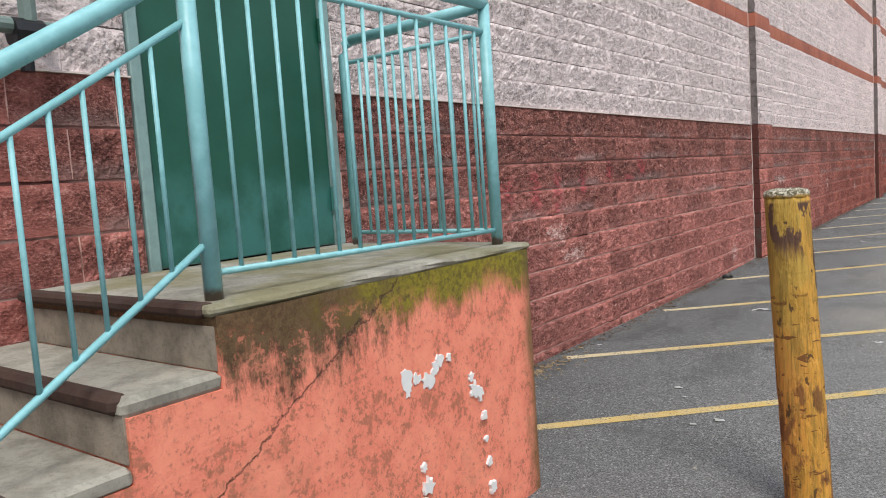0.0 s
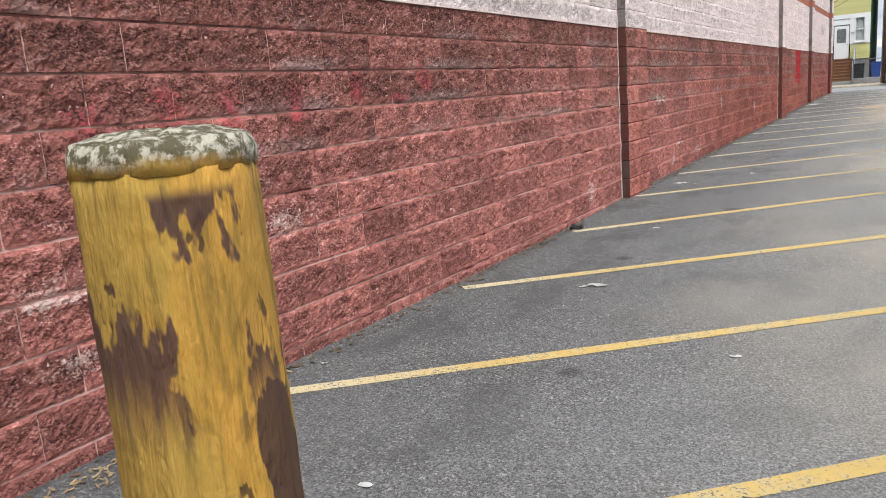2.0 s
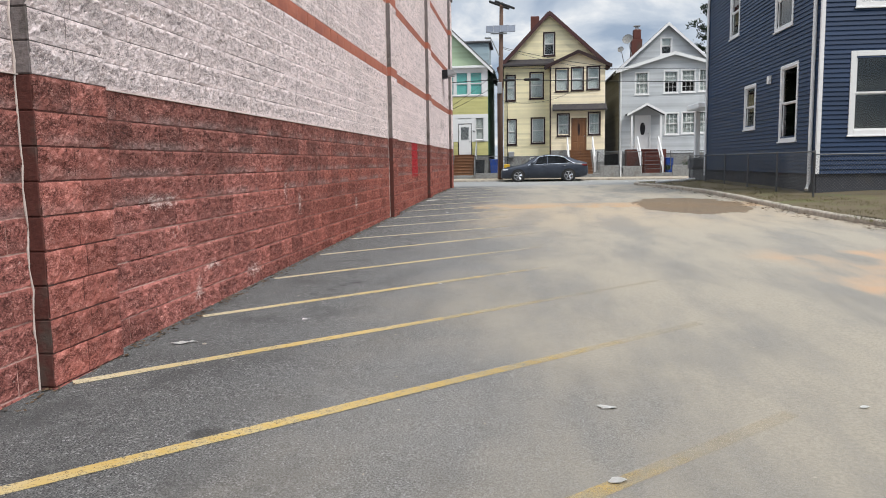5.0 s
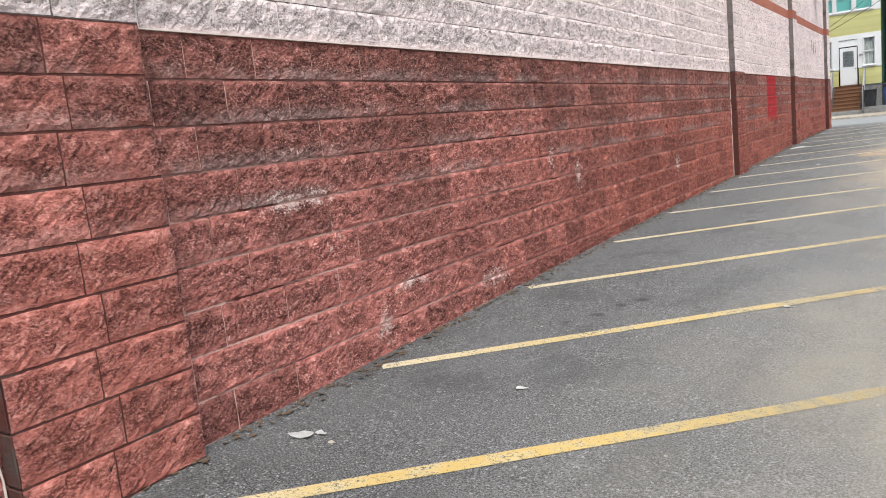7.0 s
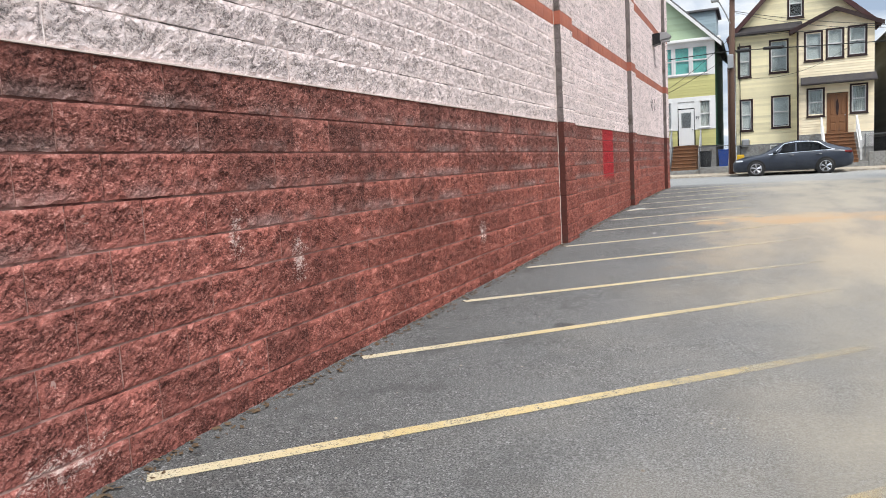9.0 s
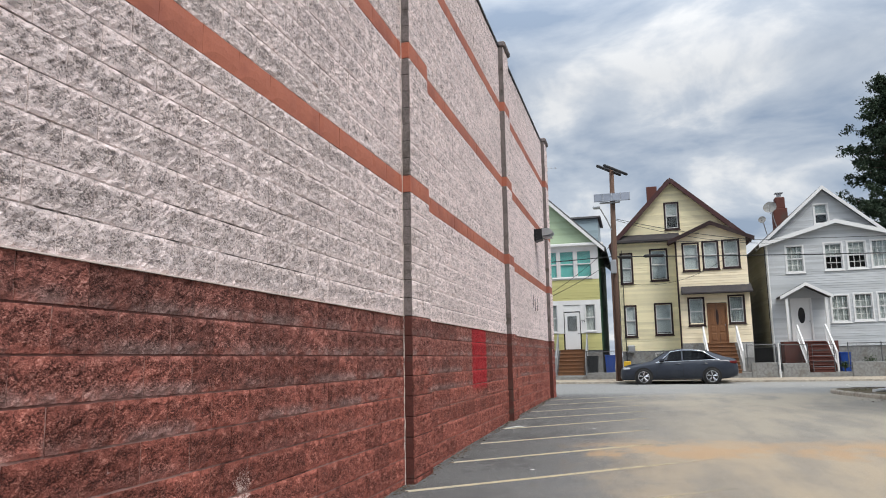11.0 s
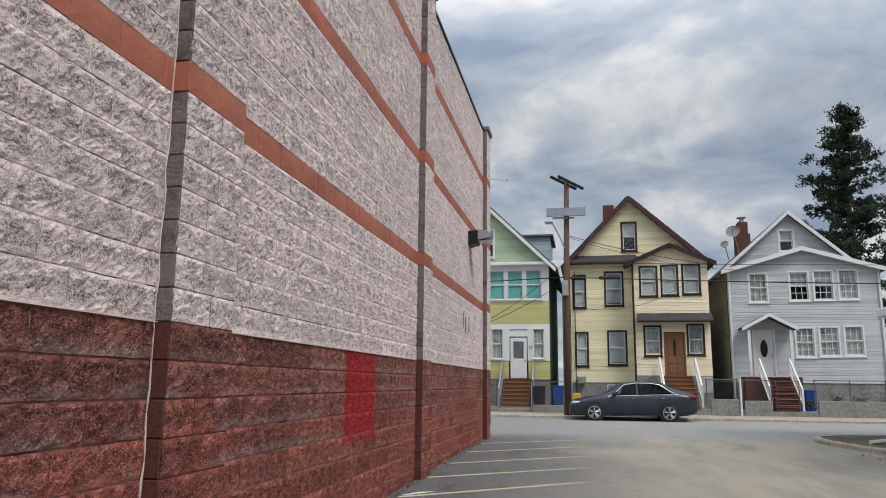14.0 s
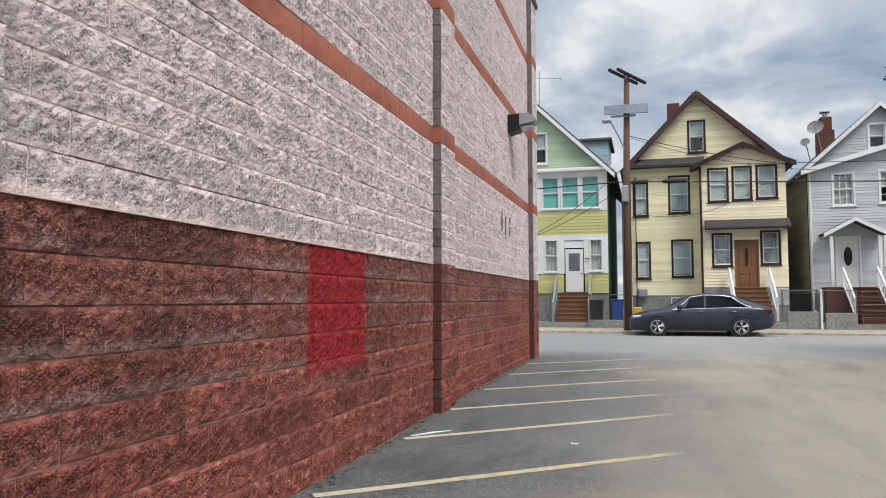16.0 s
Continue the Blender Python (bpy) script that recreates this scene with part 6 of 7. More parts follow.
mat_w = thing("covered_crate_stack", "grey netted stack behind the fence corner of a porch", "crates")
part("crate", box(B(), 6.55, 7.25, 40.6, 41.3, 0.28, 0.85, 0.03), GREYCON, mat_w)
part("net_cover", box(B(), 6.5, 7.3, 40.55, 41.35, 0.852, 1.35, 0.08), worn("grey_netting", (0.12, 0.12, 0.12), 0.9, 40, 0.5, 0.3), mat_w)
rag = B()
rod(rag, [(4.5, 37.2, 0.44), (5.0, 37.5, 0.47), (5.6, 37.9, 0.48), (6.2, 38.6, 0.52)], 0.05, 6)
tagged(mesh_object("plastic_sheet", rag, WHITE_TRIM), "twisted white plastic sheet lying on the grass", "litter")


# ---- the parked car ----
PAINT, pnt, pb = shader("dark_grey_metallic_paint", 0.32, 0.1, 0.4)
pn = noise_of(pnt, place_of(pnt), 3.0, 3, 0.5)
pnt.links.new(blend(pnt, step_of(pnt, pn, 0.4, 0.7), (0.022, 0.028, 0.042), (0.030, 0.036, 0.050)), pb.inputs["Base Color"])
pb.inputs["Coat Weight"].default_value = 0.25
TINT, tnt, tb = shader("tinted_car_glass", 0.06, 0, 0.6)
tb.inputs["Base Color"].default_value = (0.012, 0.014, 0.016, 1)
CHROME = worn("bright_chrome", (0.65, 0.66, 0.68), 0.2, 20, 0.1, 0, metal=1.0)
TAIL = worn("dark_red_lamp_plastic", (0.12, 0.008, 0.008), 0.25, 20, 0.2, 0)
HEADL = worn("clear_lamp_plastic", (0.55, 0.57, 0.6), 0.15, 20, 0.2, 0, metal=0.3)
car = thing("parked_car", "dark grey saloon car with alloy wheels parked at the kerb", "car")
CX0, CYN, CZ = -1.73, 50.5, 0.165
CL, CW = 4.86, 1.84
# stations: distance from the nose, underside, belt, top, half width at belt, half width at roof
ST = [(0.00, 0.30, 0.52, 0.60, 0.55, 0.42), (0.07, 0.20, 0.62, 0.70, 0.74, 0.55), (0.28, 0.18, 0.72, 0.80, 0.86, 0.64), (0.65, 0.18, 0.80, 0.89, 0.90, 0.68), (1.10, 0.18, 0.87, 0.96, 0.91, 0.70), (1.35, 0.18, 0.90, 1.02, 0.91, 0.69),
      (1.80, 0.18, 0.92, 1.28, 0.91, 0.62), (2.15, 0.18, 0.93, 1.43, 0.91, 0.58), (2.60, 0.18, 0.94, 1.50, 0.91, 0.57), (3.10, 0.18, 0.96, 1.49, 0.91, 0.57), (3.55, 0.18, 0.98, 1.42, 0.91, 0.58), (4.00, 0.19, 1.00, 1.27, 0.90, 0.62),
      (4.35, 0.22, 1.00, 1.14, 0.88, 0.66), (4.65, 0.28, 0.96, 1.08, 0.83, 0.64), (4.80, 0.33, 0.88, 1.02, 0.75, 0.58), (4.86, 0.42, 0.72, 0.82, 0.66, 0.52)]


def car_point(u, y, z):
    return Vector((CX0 + u, CYN + CW / 2 + y, CZ + z))


def section(st):
    u, zb, belt, top, wb, wr = st
    half = [(0.0, zb), (wb * 0.86, zb), (wb * 0.97, zb + 0.08), (wb * 1.0, (zb + belt) * 0.52), (wb * 0.985, belt - 0.07), (wb * 0.94, belt), (wr + (wb * 0.90 - wr) * 0.12, top - 0.05), (wr * 0.82, top), (0.0, top + 0.012)]
    return [(u, -y, z) for y, z in half] + [(u, y, z) for y, z in half[-2:0:-1]]


bm = B()
rings = [[bm.verts.new(car_point(*p)) for p in section(st)] for st in ST]
n = len(rings[0])
for r0, r1 in zip(rings, rings[1:]):
    for k in range(n):
        bm.faces.new((r0[k], r0[(k + 1) % n], r1[(k + 1) % n], r1[k]))
bm.faces.new(rings[0])
bm.faces.new(rings[-1][::-1])
bmesh.ops.recalc_face_normals(bm, faces=bm.faces)
body = part("body", bm, PAINT, car, "dark grey metallic bodywork", True)


def st_at(u):
    for a, b in zip(ST, ST[1:]):
        if u <= b[0]:
            f = (u - a[0]) / (b[0] - a[0])
            return [p + (q - p) * f for p, q in zip(a, b)]
    return list(ST[-1])


def flank(u, f, side, out=0.006):
    """A point on the glasshouse's side: f from the belt (0) to the roof (1)."""
    _, zb, belt, top, wb, wr = st_at(u)
    y0, y1 = wb * 0.94, wr + (wb * 0.90 - wr) * 0.12
    return car_point(u, side * (y0 + (y1 - y0) * f + out), belt + (top - 0.05 - belt) * f)


for side in (-1, 1):
    for u0, u1 in ((1.60, 2.58), (2.64, 4.02)):
        bm = B()
        lo, hi = [], []
        for k in range(9):
            u = u0 + (u1 - u0) * k / 8
            lim = min(1.0, max(0.08, (u - 1.50) / 0.60)) if u < 2.3 else min(1.0, max(0.06, (4.08 - u) / 0.62))
            lo.append(bm.verts.new(flank(u, 0.10, side)))
            hi.append(bm.verts.new(flank(u, min(0.94, 0.10 + lim * 0.84), side)))
        for k in range(8):
            bm.faces.new((lo[k], lo[k + 1], hi[k + 1], hi[k]))
        bmesh.ops.solidify(bm, geom=bm.faces[:], thickness=0.004)
        part("side_window", bm, TINT, car, "dark tinted side glass", True)
    pts = [flank(1.50 + 0.11 * k, 0.06, side, 0.012) for k in range(25)]
    part("chrome_trim", rod(B(), pts, 0.011, 5), CHROME, car, "bright window line")
    pts = [flank(1.50 + 0.11 * k, min(0.98, max(0.06, 0.11 * k / 0.60)) if k < 9 else min(0.98, max(0.07, (4.14 - 1.50 - 0.11 * k) / 0.62)), side, 0.014) for k in range(25)]
    part("chrome_trim", rod(B(), pts, 0.016, 5), CHROME, car)
    for u in (2.32, 3.42):
        part("door_handle", rod(B(), [car_point(u, side * 0.905, 0.85), car_point(u + 0.1, side * 0.93, 0.86), car_point(u + 0.2, side * 0.905, 0.86)], 0.017, 6), PAINT, car)
    for u in (1.52, 2.61, 3.62):
        part("door_seam", rod(B(), [car_point(u, side * 0.908, 0.32), car_point(u + 0.02, side * 0.912, 0.56), car_point(u + 0.03, side * 0.895, 0.86)], 0.004, 4), RUBBER, car)
    part("mirror", box(B(), CX0 + 1.66, CX0 + 1.82, CYN + CW / 2 + side * 0.98 - 0.10, CYN + CW / 2 + side * 0.98 + 0.10, CZ + 0.97, CZ + 1.10, 0.03), PAINT, car)
    part("sill", rod(B(), [car_point(1.4, side * 0.88, 0.21), car_point(3.35, side * 0.88, 0.21)], 0.03, 6), RUBBER, car)
    part("headlight", box(B(), CX0 + 0.12, CX0 + 0.46, CYN + CW / 2 + side * 0.79 - 0.07, CYN + CW / 2 + side * 0.79 + 0.07, CZ + 0.63, CZ + 0.73, 0.03), HEADL, car, "clear headlight")
    part("tail_light", box(B(), CX0 + 4.48, CX0 + 4.80, CYN + CW / 2 + side * 0.76 - 0.08, CYN + CW / 2 + side * 0.76 + 0.08, CZ + 0.84, CZ + 0.96, 0.03), TAIL, car, "dark red tail light")
for u, (ra, rb) in ((1.48, (0.08, 0.9)),):
    bm = B()
    v = [bm.verts.new(car_point(1.40, -0.58, 1.10)), bm.verts.new(car_point(1.40, 0.58, 1.10)), bm.verts.new(car_point(2.12, 0.47, 1.455)), bm.verts.new(car_point(2.12, -0.47, 1.455))]
    bm.faces.new(v)
    bmesh.ops.solidify(bm, geom=bm.faces[:], thickness=0.004)
    part("windscreen", bm, TINT, car, "tinted windscreen")
    bm = B()
    v = [bm.verts.new(car_point(3.45, -0.46, 1.475)), bm.verts.new(car_point(3.45, 0.46, 1.475)), bm.verts.new(car_point(4.30, 0.52, 1.20)), bm.verts.new(car_point(4.30, -0.52, 1.20))]
    bm.faces.new(v)
    bmesh.ops.solidify(bm, geom=bm.faces[:], thickness=0.004)
    part("rear_window", bm, TINT, car, "tinted rear window")
part("grille", box(B(), CX0 - 0.005, CX0 + 0.08, CYN + CW / 2 - 0.4, CYN + CW / 2 + 0.4, CZ + 0.36, CZ + 0.52, 0.02), RUBBER, car)


def lathe_y(rows, cx, cy, cz, sides=28):
    """Turn a profile of (y, radius) about an axle along y."""
    bm = B()
    rr = [[bm.verts.new((cx + r * math.cos(2 * math.pi * k / sides), cy + y, cz + r * math.sin(2 * math.pi * k / sides))) for k in range(sides)] for y, r in rows]
    for a, b in zip(rr, rr[1:]):
        for k in range(sides):
            bm.faces.new((a[k], a[(k + 1) % sides], b[(k + 1) % sides], b[k]))
    bm.faces.new(rr[0][::-1])
    bm.faces.new(rr[-1])
    bmesh.ops.recalc_face_normals(bm, faces=bm.faces)
    return bm


for u in (0.98, 3.77):
    for side in (-1, 1):
        cy = CYN + CW / 2 + side * 0.82
        cx, cz = CX0 + u, CZ + 0.325
        part("wheel_arch", lathe_y([(-0.10 * side, 0.39), (0.102 * side, 0.39)], cx, cy - side * 0.01, cz + 0.01), RUBBER, car, "dark wheel arch")
        wheel = part("wheel", lathe_y([(-0.11 * side, 0.30), (0.10 * side, 0.31), (0.118 * side, 0.27)], cx, cy, cz), RUBBER, car, "alloy wheel with a black tyre")
        part("tyre", lathe_y([(-0.11 * side, 0.325), (0.09 * side, 0.325), (0.125 * side, 0.30), (0.13 * side, 0.235), (0.10 * side, 0.23)], cx, cy, cz), RUBBER, wheel)
        part("rim", lathe_y([(0.10 * side, 0.238), (0.135 * side, 0.238), (0.135 * side, 0.218), (0.10 * side, 0.215)], cx, cy, cz), CHROME, wheel)
        for k in range(5):
            a = 2 * math.pi * k / 5 + 0.3
            for tw in (-0.16, 0.16):
                part("spoke", rod(B(), [(cx + 0.03 * math.cos(a), cy + side * 0.13, cz + 0.03 * math.sin(a)), (cx + 0.22 * math.cos(a + tw), cy + side * 0.135, cz + 0.22 * math.sin(a + tw))], 0.021, 5), CHROME, wheel)


# ---- utility pole, its lamp and wires ----
pole = thing("utility_pole", "brown wooden utility pole with crossarms and a solar panel", "utility pole")
PXX, PYY = -1.82, 52.75
part("shaft", rod(B(), [(PXX, PYY, 0.1), (PXX + 0.04, PYY, 5.0), (PXX + 0.13, PYY, 10.42)], 0.15, 12, [0.165, 0.14, 0.105]), POLEWOOD, pole, "weathered brown timber", True)
for off in (-0.16, 0.16):
    part("crossarm", rod(B(), [(PXX - 0.33 + off, PYY - 1.05, 10.28), (PXX + 0.67 + off, PYY + 1.05, 10.28)], 0.07, 6), worn("dark_arm_wood", (0.03, 0.03, 0.032), 0.8, 10, 0.3, 0.2), pole, "dark crossarm")
SOLAR = worn("blue_grey_solar_cells", (0.16, 0.18, 0.22), 0.25, 8, 0.3, 0, spec=0.6)
bm = B()
prism(bm, [(PYY - 0.35, 8.72), (PYY - 0.15, 9.12), (PYY - 0.12, 9.10), (PYY - 0.32, 8.70)], "x", PXX - 0.75, PXX + 0.91)
sp = part("solar_panel", bm, SOLAR, pole, "framed blue-grey solar panel")
for k in range(5):
    x = PXX - 0.75 + 1.66 * k / 4
    part("panel_rib", rod(B(), [(x, PYY - 0.37, 8.71), (x, PYY - 0.16, 9.13)], 0.012, 4), STEEL, sp)
part("panel_bracket", rod(B(), [(PXX - 0.5, PYY - 0.18, 8.66), (PXX + 0.45, PYY - 0.18, 8.66)], 0.045, 6), STEEL, pole)
part("lamp_arm", rod(B(), [(PXX, PYY - 0.1, 7.35), (PXX - 0.2, PYY - 0.4, 7.8), (PXX - 0.45, PYY - 0.8, 8.25), (PXX - 0.6, PYY - 1.0, 8.32)], 0.03, 6), STEEL, pole)
part("lamp_head", box(B(), PXX - 0.8, PXX - 0.45, PYY - 1.15, PYY - 0.85, 8.24, 8.36, 0.04), STEEL, pole, "grey street lamp head")
part("meter_case", box(B(), PXX - 0.13, PXX + 0.13, PYY - 0.30, PYY - 0.13, 5.25, 5.9, 0.03), STEEL, pole, "grey steel case")
part("conduit", rod(B(), [(PXX - 0.12, PYY - 0.14, 0.25), (PXX - 0.12, PYY - 0.14, 5.3)], 0.03, 6), POLEWOOD, pole)
YELLOWP = worn("yellow_plastic", (0.62, 0.38, 0.03), 0.5, 20, 0.3, 0.05)
nb = thing("newspaper_box", "small yellow plastic box standing by a pole", "box")
part("case", box(B(), -1.62, -1.28, 53.6, 53.95, 0.60, 1.15, 0.03), YELLOWP, nb)
part("leg", box(B(), -1.52, -1.38, 53.7, 53.85, 0.26, 0.60), YELLOWP, nb)


def wire(p0, p1, sag, r, label="thin black overhead cable", pts=14):
    a, b = Vector(p0), Vector(p1)
    q = [a.lerp(b, k / pts) - Vector((0, 0, sag * 4 * (k / pts) * (1 - k / pts))) for k in range(pts + 1)]
    return tagged(mesh_object("overhead_wire", rod(B(), q, r, 4), RUBBER), label, "cable", "overhead wires")


wire((PXX, PYY, 6.08), (60, PYY, 6.3), 0.8, 0.022, "thick black cable along the street")
wire((PXX, PYY, 6.08), (-45, PYY, 6.2), 0.5, 0.022, "thick black cable along the street")
wire((PXX, PYY, 6.72), (60, PYY, 6.9), 0.6, 0.012, "thin black cable along the street")
wire((PXX, PYY, 7.95), (4.6, 56.3, 7.1), 0.12, 0.014, "black service cable from a pole to a house")
wire((PXX, PYY, 6.7), (-5.9, 56.2, 4.4), 0.2, 0.013, "black service cable from a pole to a house")
wire((PXX, PYY, 5.9), (-6.2, 56.2, 4.2), 0.15, 0.013, "black service cable from a pole to a house")
wire((PXX, PYY, 7.9), (6.0, 57.0, 6.9), 0.3, 0.010, "thin black service cable from a pole to a house")
wire((PXX, PYY, 4.9), (3.9, 56.4, 6.4), 0.7, 0.009, "thin black service cable from a pole to a house")
for x0, x1 in ((-1.6, -0.95), (-0.42, 0.5)):
    tagged(mesh_object("cable_splice", rod(B(), [(x0, PYY, 6.03), (x0 + 0.06, PYY, 6.03), (x1 - 0.06, PYY, 6.02), (x1, PYY, 6.02)], 0.06, 8, [0.03, 0.075, 0.075, 0.03]), RUBBER), "black cable splice case hanging on a cable", "cable splice", "splices on the cable")

# ---- wall lamp ----
wl_t = thing("wall_lamp", "grey cut-off wall lamp high on the block wall", "wall lamp")
part("back_plate", box(B(), -3.30, -3.24, 35.1, 35.45, 4.25, 4.55, 0.01), DARKMETAL, wl_t)
part("housing", prism(B(), [(-3.24, 4.26), (-3.24, 4.55), (-3.10, 4.56), (-3.10, 4.29)], "y", 35.12, 35.43), DARKMETAL, wl_t, "dark bronze housing")
part("visor", prism(B(), [(-3.098, 4.36), (-3.098, 4.565), (-2.92, 4.55), (-2.83, 4.46), (-2.85, 4.41)], "y", 35.10, 35.45), STEEL, wl_t, "pale grey cut-off visor")
part("lens", box(B(), -3.085, -2.87, 35.15, 35.40, 4.325, 4.355), HEADL, wl_t)
ds = thing("wall_marking", "faint dark scratches on whitewashed block", "marking", kind="structure")
for y, z in ((34.5, 2.55), (34.8, 2.5), (35.2, 2.52)):
    part("scratch", box(B(), WALL_X + 0.006, WALL_X + 0.012, y, y + 0.05, z, z + 0.3), DARKMETAL, ds)

# ---- bins ----
BLUEP, BLACKP = worn("blue_plastic", (0.015, 0.06, 0.28), 0.5, 20, 0.2, 0.05), worn("black_plastic", (0.018, 0.02, 0.022), 0.5, 20, 0.2, 0.05)
for x0, x1, y, z1, mt, col in ((-3.45, -2.88, 55.2, 1.40, BLACKP, "black"), (-2.55, -2.05, 55.4, 1.42, BLUEP, "blue"), (8.25, 8.7, 55.6, 1.35, BLUEP, "blue")):
    bn = thing("wheeled_bin", col + " plastic wheeled bin with a lid in a front yard", "bin", "bins in the yards")
    bm = B()
    prism(bm, [(x0 + 0.05, 0.5), (x1 - 0.05, 0.5), (x1, z1), (x0, z1)], "y", y, y + 0.5)
    part("bin_body", bm, mt, bn)
    part("lid", box(B(), x0 - 0.02, x1 + 0.02, y - 0.03, y + 0.53, z1, z1 + 0.05, 0.02), mt, bn)
    for k in range(6):
        x = x0 + 0.05 + (x1 - x0 - 0.1) * k / 5
        part("rib", box(B(), x - 0.01, x + 0.01, y - 0.012, y + 0.002, 0.72, z1 - 0.05), mt, bn)

# ---- shrubs ----
LEAF = worn("dark_green_leaf", (0.045, 0.075, 0.025), 0.6, 12, 0.5, 0)
NEEDLE = worn("dark_fir_needles", (0.022, 0.040, 0.020), 0.75, 6, 0.5, 0, dirt=(0.04, 0.05, 0.02))
BARK = worn("grey_brown_bark", (0.09, 0.07, 0.055), 0.95, 8, 0.5, 0.5)


def leaves(bm, c, r, count, size, rnd):
    for _ in range(count):
        q = Vector((rnd.gauss(0, 0.5), rnd.gauss(0, 0.5), rnd.gauss(0, 0.42))) * r + Vector(c)
        u = Vector((rnd.uniform(-1, 1), rnd.uniform(-1, 1), rnd.uniform(-1, 1))).normalized() * size * rnd.uniform(0.6, 1.3)
        w = u.cross(Vector((rnd.uniform(-1, 1), rnd.uniform(-1, 1), rnd.uniform(-1, 1)))).normalized() * size * 0.45
        bm.faces.new([bm.verts.new(q - u), bm.verts.new(q + w), bm.verts.new(q + u), bm.verts.new(q - w)])


sr = random.Random(21)
for x, y, z, r in ((9.4, 55.3, 0.95, 0.28), (10.3, 55.3, 0.95, 0.3), (11.4, 55.2, 0.95, 0.42), (8.3, 55.2, 0.8, 0.18), (-0.9, 55.4, 0.7, 0.22), (-0.3, 55.5, 0.72, 0.25)):
    sh = thing("shrub", "small dark green shrub in a front yard bed", "shrub", "yard shrubs")
    part("stem", rod(B(), [(x, y, 0.45), (x + 0.02, y, z)], 0.02, 5), BARK, sh)
    bm = B()
    leaves(bm, (x, y, z), r, 260, 0.045, sr)
    part("foliage", bm, LEAF, sh)

# ---- the tall fir behind the houses ----
fir = thing("fir_tree", "tall dark conifer with ragged spreading branches behind the houses", "tree")
TX, TY, TZ = 18.2, 78.0, 22.7
part("trunk", rod(B(), [(TX, TY, 0.3), (TX + 0.1, TY, 8), (TX - 0.1, TY, 15), (TX, TY, TZ)], 0.3, 9, [0.42, 0.3, 0.18, 0.03]), BARK, fir)
limb_bm, fol = B(), B()
fr = random.Random(4)
for i in range(120):
    f = (i + fr.random()) / 120
    z = 6.0 + (TZ - 6.4) * f
    reach = (1 - f) ** 0.7 * 5.4 * fr.uniform(0.55, 1.1) + 0.35
    a = fr.uniform(0, 2 * math.pi)
    dv = Vector((math.cos(a), math.sin(a), 0))
    p0 = Vector((TX, TY, z))
    p1 = p0 + dv * reach * 0.5 + Vector((0, 0, -0.05 * reach))
    p2 = p0 + dv * reach + Vector((0, 0, 0.12 * reach - 0.1))
    rod(limb_bm, [p0, p1, p2], 0.03, 4, [0.05, 0.035, 0.012])
    k = int(7 + reach * 7)
    for j in range(k):
        s = fr.uniform(0.18, 1.03)
        q = p0.lerp(p1, s * 2) if s < 0.5 else p1.lerp(p2, s * 2 - 1)
        q = q + Vector((fr.gauss(0, 0.22), fr.gauss(0, 0.22), fr.gauss(-0.05, 0.12)))
        leaves(fol, q, 0.26, 13, 0.13, fr)
part("limbs", limb_bm, BARK, fir)
part("foliage", fol, NEEDLE, fir, "dark green needle sprays")

# ---- pipe fitting on the wall beside the steps ----
pf = thing("wall_pipe", "grey-green pipe with a valve fixed to the block wall", "pipe")
PIPE = worn("grey_green_pipe_paint", (0.16, 0.21, 0.19), 0.5, 25, 0.5, 0.1)
part("pipe", rod(B(), [(-3.18, 2.2, 1.96), (-3.18, 3.22, 1.95)], 0.028, 10), PIPE, pf)
part("valve", rod(B(), [(-3.18, 3.06, 1.93), (-3.18, 3.16, 1.93)], 0.05, 10), DARKMETAL, pf)
part("valve_wheel", rod(B(), [(-3.18, 3.12, 1.97), (-3.18, 3.12, 2.05)], 0.03, 8), PIPE, pf)
part("outlet", rod(B(), [(-3.18, 3.10, 1.92), (-3.18, 3.10, 1.80)], 0.024, 8), DARKMETAL, pf)
for y in (2.5, 3.2):
    part("bracket", box(B(), -3.30, -3.17, y - 0.02, y + 0.02, 1.93, 1.96), DARKMETAL, pf)


# ---- litter ----
def scrap(x, y, size, seed, material=PAPER, label="crumpled white paper scrap lying on asphalt", name="paper_scrap"):
    rnd = random.Random(seed)
    bm = B()
    n = 9
    z = ground_at(x, y) + 0.004
    c = bm.verts.new((x, y, z + size * 0.09))
    rim = []
    for k in range(n):
        a = 2 * math.pi * k / n
        r = size * rnd.uniform(0.4, 1.0)
        rim.append(bm.verts.new((x + math.cos(a) * r, y + math.sin(a) * r * 0.6, z + rnd.uniform(0, size * 0.14))))
    for k in range(n):
        bm.faces.new((c, rim[k], rim[(k + 1) % n]))
    bmesh.ops.solidify(bm, geom=bm.faces[:], thickness=0.003)
    return tagged(mesh_object(name, bm, material), label, "litter", "litter on the lot")


for k, (x, y, sz) in enumerate([(-2.31, 9.1, 0.085), (-2.38, 9.05, 0.05), (-2.48, 11.06, 0.04), (-2.93, 13.68, 0.09), (-2.86, 13.72, 0.05), (-1.25, 8.04, 0.035), (-2.24, 14.48, 0.05), (-2.16, 6.37, 0.05), (-2.05, 6.2, 0.03), (-1.75, 5.87, 0.05), (-1.85, 5.75, 0.03), (-1.45, 6.11, 0.03), (-1.28, 16.13, 0.05), (-3.12, 7.28, 0.03), (-1.71, 29.37, 0.07), (0.0, 12.47, 0.06), (-0.05, 11.6, 0.07), (1.33, 12.55, 0.04), (4.6, 46.0, 0.14), (6.2, 46.5, 0.10), (3.2, 50.1, 0.10), (-2.16, 25.3, 0.05)]):
    scrap(x, y, sz, k)
bm = B()
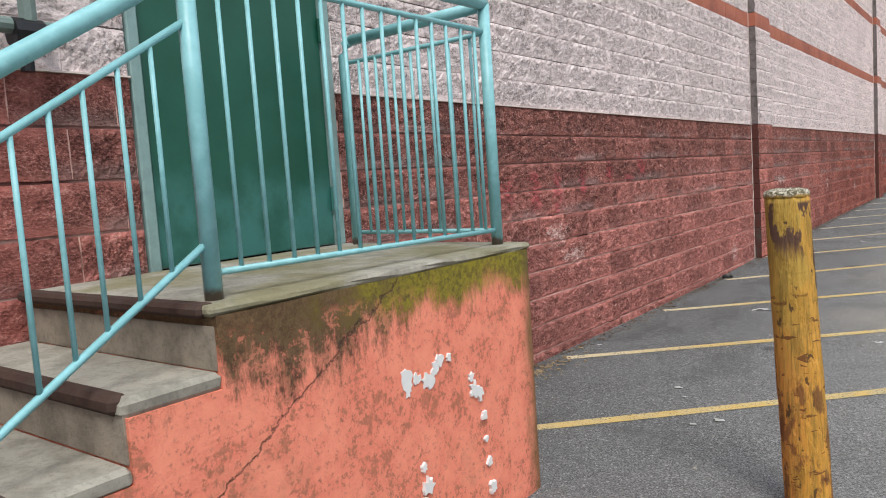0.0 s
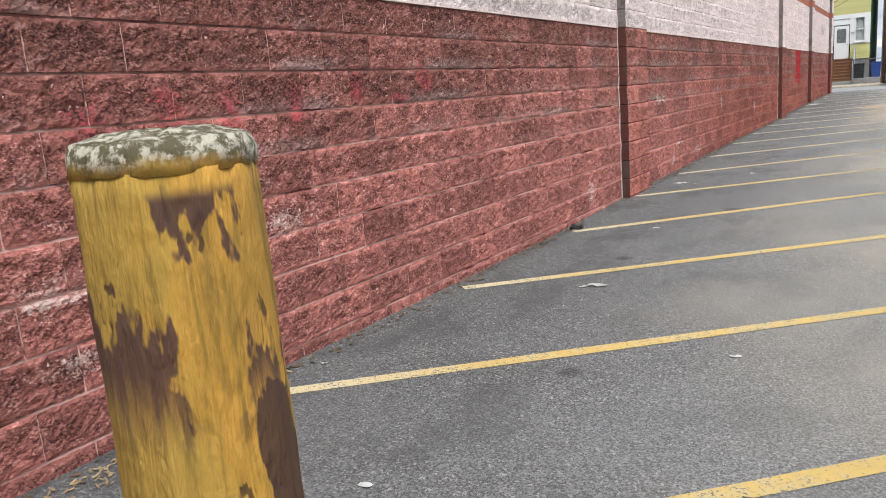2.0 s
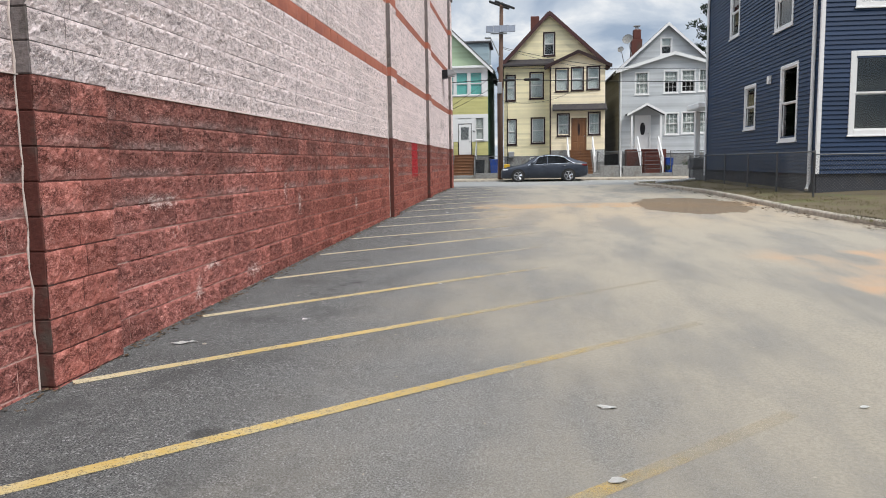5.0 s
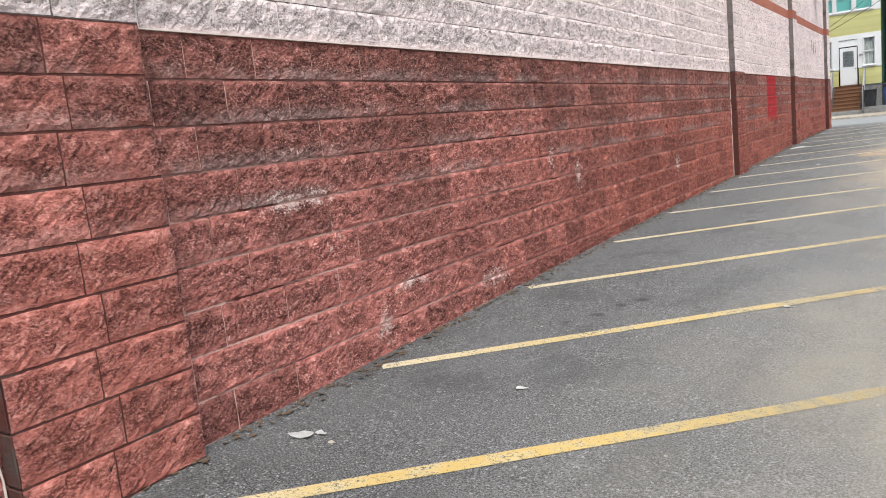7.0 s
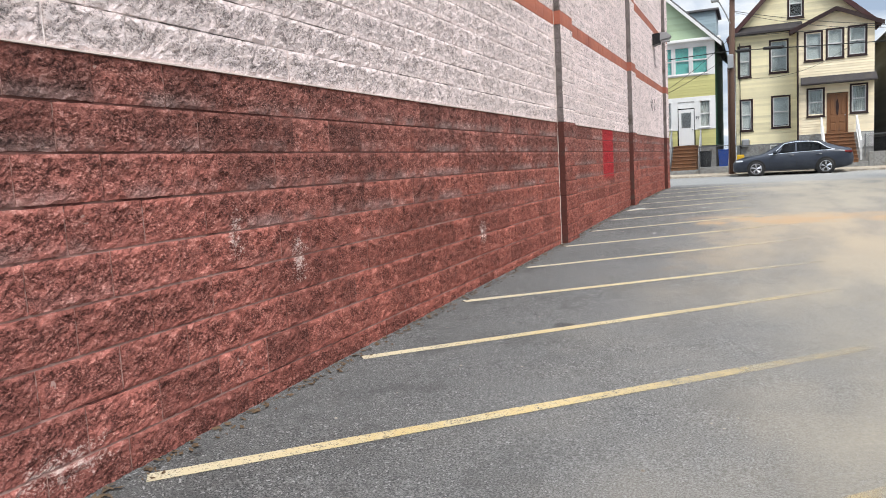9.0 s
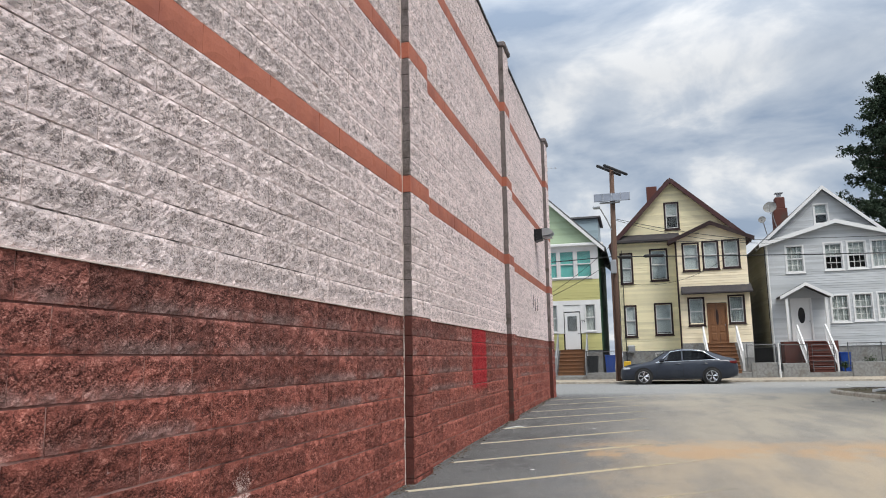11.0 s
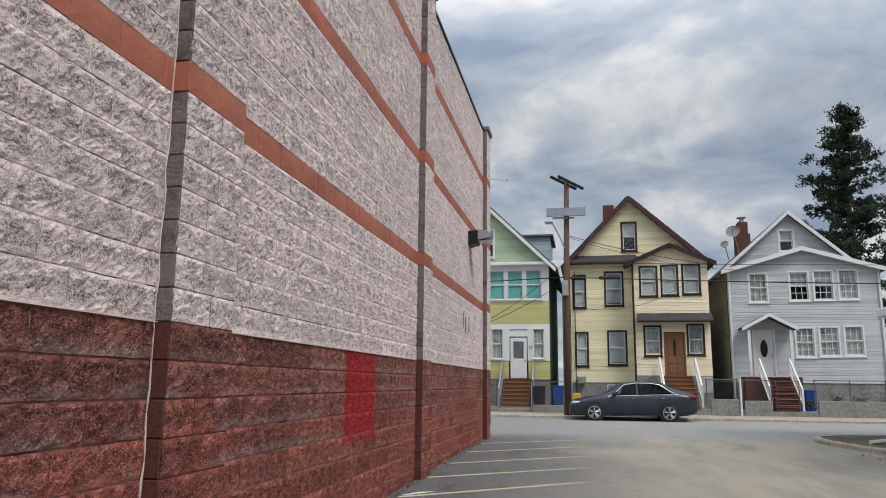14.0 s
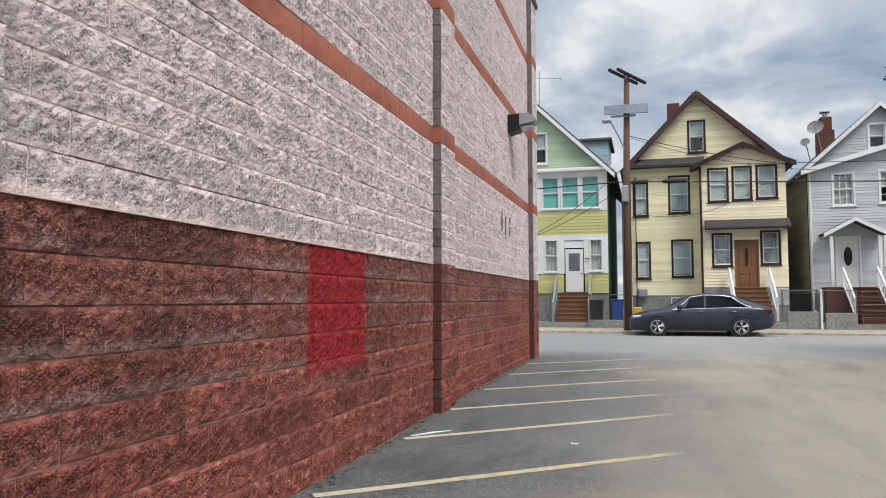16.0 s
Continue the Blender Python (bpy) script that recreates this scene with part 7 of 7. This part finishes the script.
rod(bm, [(-3.19 + 0.05 * math.cos(a), 10.92 + 0.07 * math.sin(a) + 0.008 * a, ground_at(-3.15, 10.9) + 0.02 + 0.012 * math.sin(3 * a)) for a in [0.35 * k for k in range(19)]], 0.014, 6)
tagged(mesh_object("rubber_hose_piece", bm, RUBBER), "short curled black rubber hose piece by the wall", "litter")
bm = B()
rod(bm, [(-1.0, 6.78, ground_at(-1, 6.78) + 0.008), (-0.8, 6.80, ground_at(-0.8, 6.8) + 0.01), (-0.55, 6.86, ground_at(-0.5, 6.86) + 0.008)], 0.009, 5)
tagged(mesh_object("dark_stick", bm, BARK), "dark broken stick lying on the asphalt", "litter")
bm = B()
rod(bm, [(-3.16, 29.4, 0.235), (-3.0, 29.52, 0.25), (-2.86, 29.75, 0.24)], 0.010, 5, [0.008, 0.012, 0.005])
tagged(mesh_object("pale_stick", bm, PAPER), "pale dry branch piece by the wall", "litter")

dl = random.Random(9)
bm = B()
for _ in range(150):
    y = dl.gauss(6.25, 0.35)
    x = -3.2 + abs(dl.gauss(0, 0.09))
    a, ln = dl.uniform(0, 6.28), dl.uniform(0.012, 0.04)
    z = ground_at(x, y) + 0.006
    rod(bm, [(x, y, z), (x + math.cos(a) * ln, y + math.sin(a) * ln, z + dl.uniform(0, 0.01))], dl.uniform(0.002, 0.006), 4)
tagged(mesh_object("twig_litter", bm, worn("dry_twig_bits", (0.34, 0.25, 0.15), 0.9, 30, 0.8, 0)), "small heap of dry twig bits at the wall foot", "litter", kind="stuff")
bm = B()
for _ in range(1900):
    y = dl.uniform(4.8, 37.0)
    if noise.noise(Vector((y * 0.9, 3.0, 0))) < -0.25 and dl.random() < 0.7:
        continue
    x = -3.27 + abs(dl.gauss(0, 0.06))
    z = ground_at(x, y) + 0.003
    r = dl.uniform(0.006, 0.022)
    a = dl.uniform(0, 6.28)
    v = [bm.verts.new((x + math.cos(a + t) * r * k, y + math.sin(a + t) * r * k, z + dl.uniform(0, 0.012))) for t, k in ((0, 1.3), (1.7, 0.6), (3.1, 1.2), (4.6, 0.6))]
    bm.faces.new(v)
tagged(mesh_object("leaf_litter", bm, LEAFLITTER), "dry leaf crumbs and grit along the wall foot", "litter", kind="stuff")
bm = B()
for _ in range(420):
    x, y = dl.uniform(-3.0, 5.0), dl.uniform(4.5, 38.0) ** 1.0
    z = ground_at(x, y) + 0.003
    r = dl.uniform(0.004, 0.013) * (1 + 0.8 * (dl.random() < 0.06))
    a = dl.uniform(0, 6.28)
    top = bm.verts.new((x, y, z + r * 0.5))
    v = [bm.verts.new((x + math.cos(a + t) * r * dl.uniform(0.6, 1.2), y + math.sin(a + t) * r * dl.uniform(0.6, 1.2), z)) for t in (0, 1.3, 2.5, 3.8, 5.0)]
    for k in range(5):
        bm.faces.new((top, v[k], v[(k + 1) % 5]))
tagged(mesh_object("pale_grit", bm, KERB), "scattered pale stone chips and paper bits on asphalt", "grit", kind="stuff")

bm = B()
for _ in range(520):
    c, d = along(KERB_LINE, dl.uniform(6.0, 24.0))
    off = -0.10 - abs(dl.gauss(0, 0.22))
    x, y = c.x + d.y * off, c.y - d.x * off
    z = ground_at(x, y) + 0.003
    r = dl.uniform(0.015, 0.05)
    a = dl.uniform(0, 6.28)
    v = [bm.verts.new((x + math.cos(a + t) * r * k, y + math.sin(a + t) * r * k, z + dl.uniform(0, 0.02))) for t, k in ((0, 1.3), (1.7, 0.6), (3.1, 1.2), (4.6, 0.6))]
    bm.faces.new(v)
tagged(mesh_object("leaf_litter", bm, LEAFLITTER), "dry brown leaves and bark bits along the lot kerb", "litter", kind="stuff")


# ---- the blocks of the wall that are passed nearest, each one by itself ----
block_meshes = []
for k, (v, f) in enumerate(NEAR_SHAPES):
    me = bpy.data.meshes.new("block")
    me.from_pydata((v * (1, LONG - SLITS["red"], COURSE - GAPS["red"])).tolist(), [], f)
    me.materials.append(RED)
    me.update()
    block_meshes.append(me)
for k, (shape, x, y, z, ly, lz) in enumerate(singles):
    ob = new("block", block_meshes[k * 5 % len(block_meshes)])
    ob.location, ob.parent = (x, y, z), wall
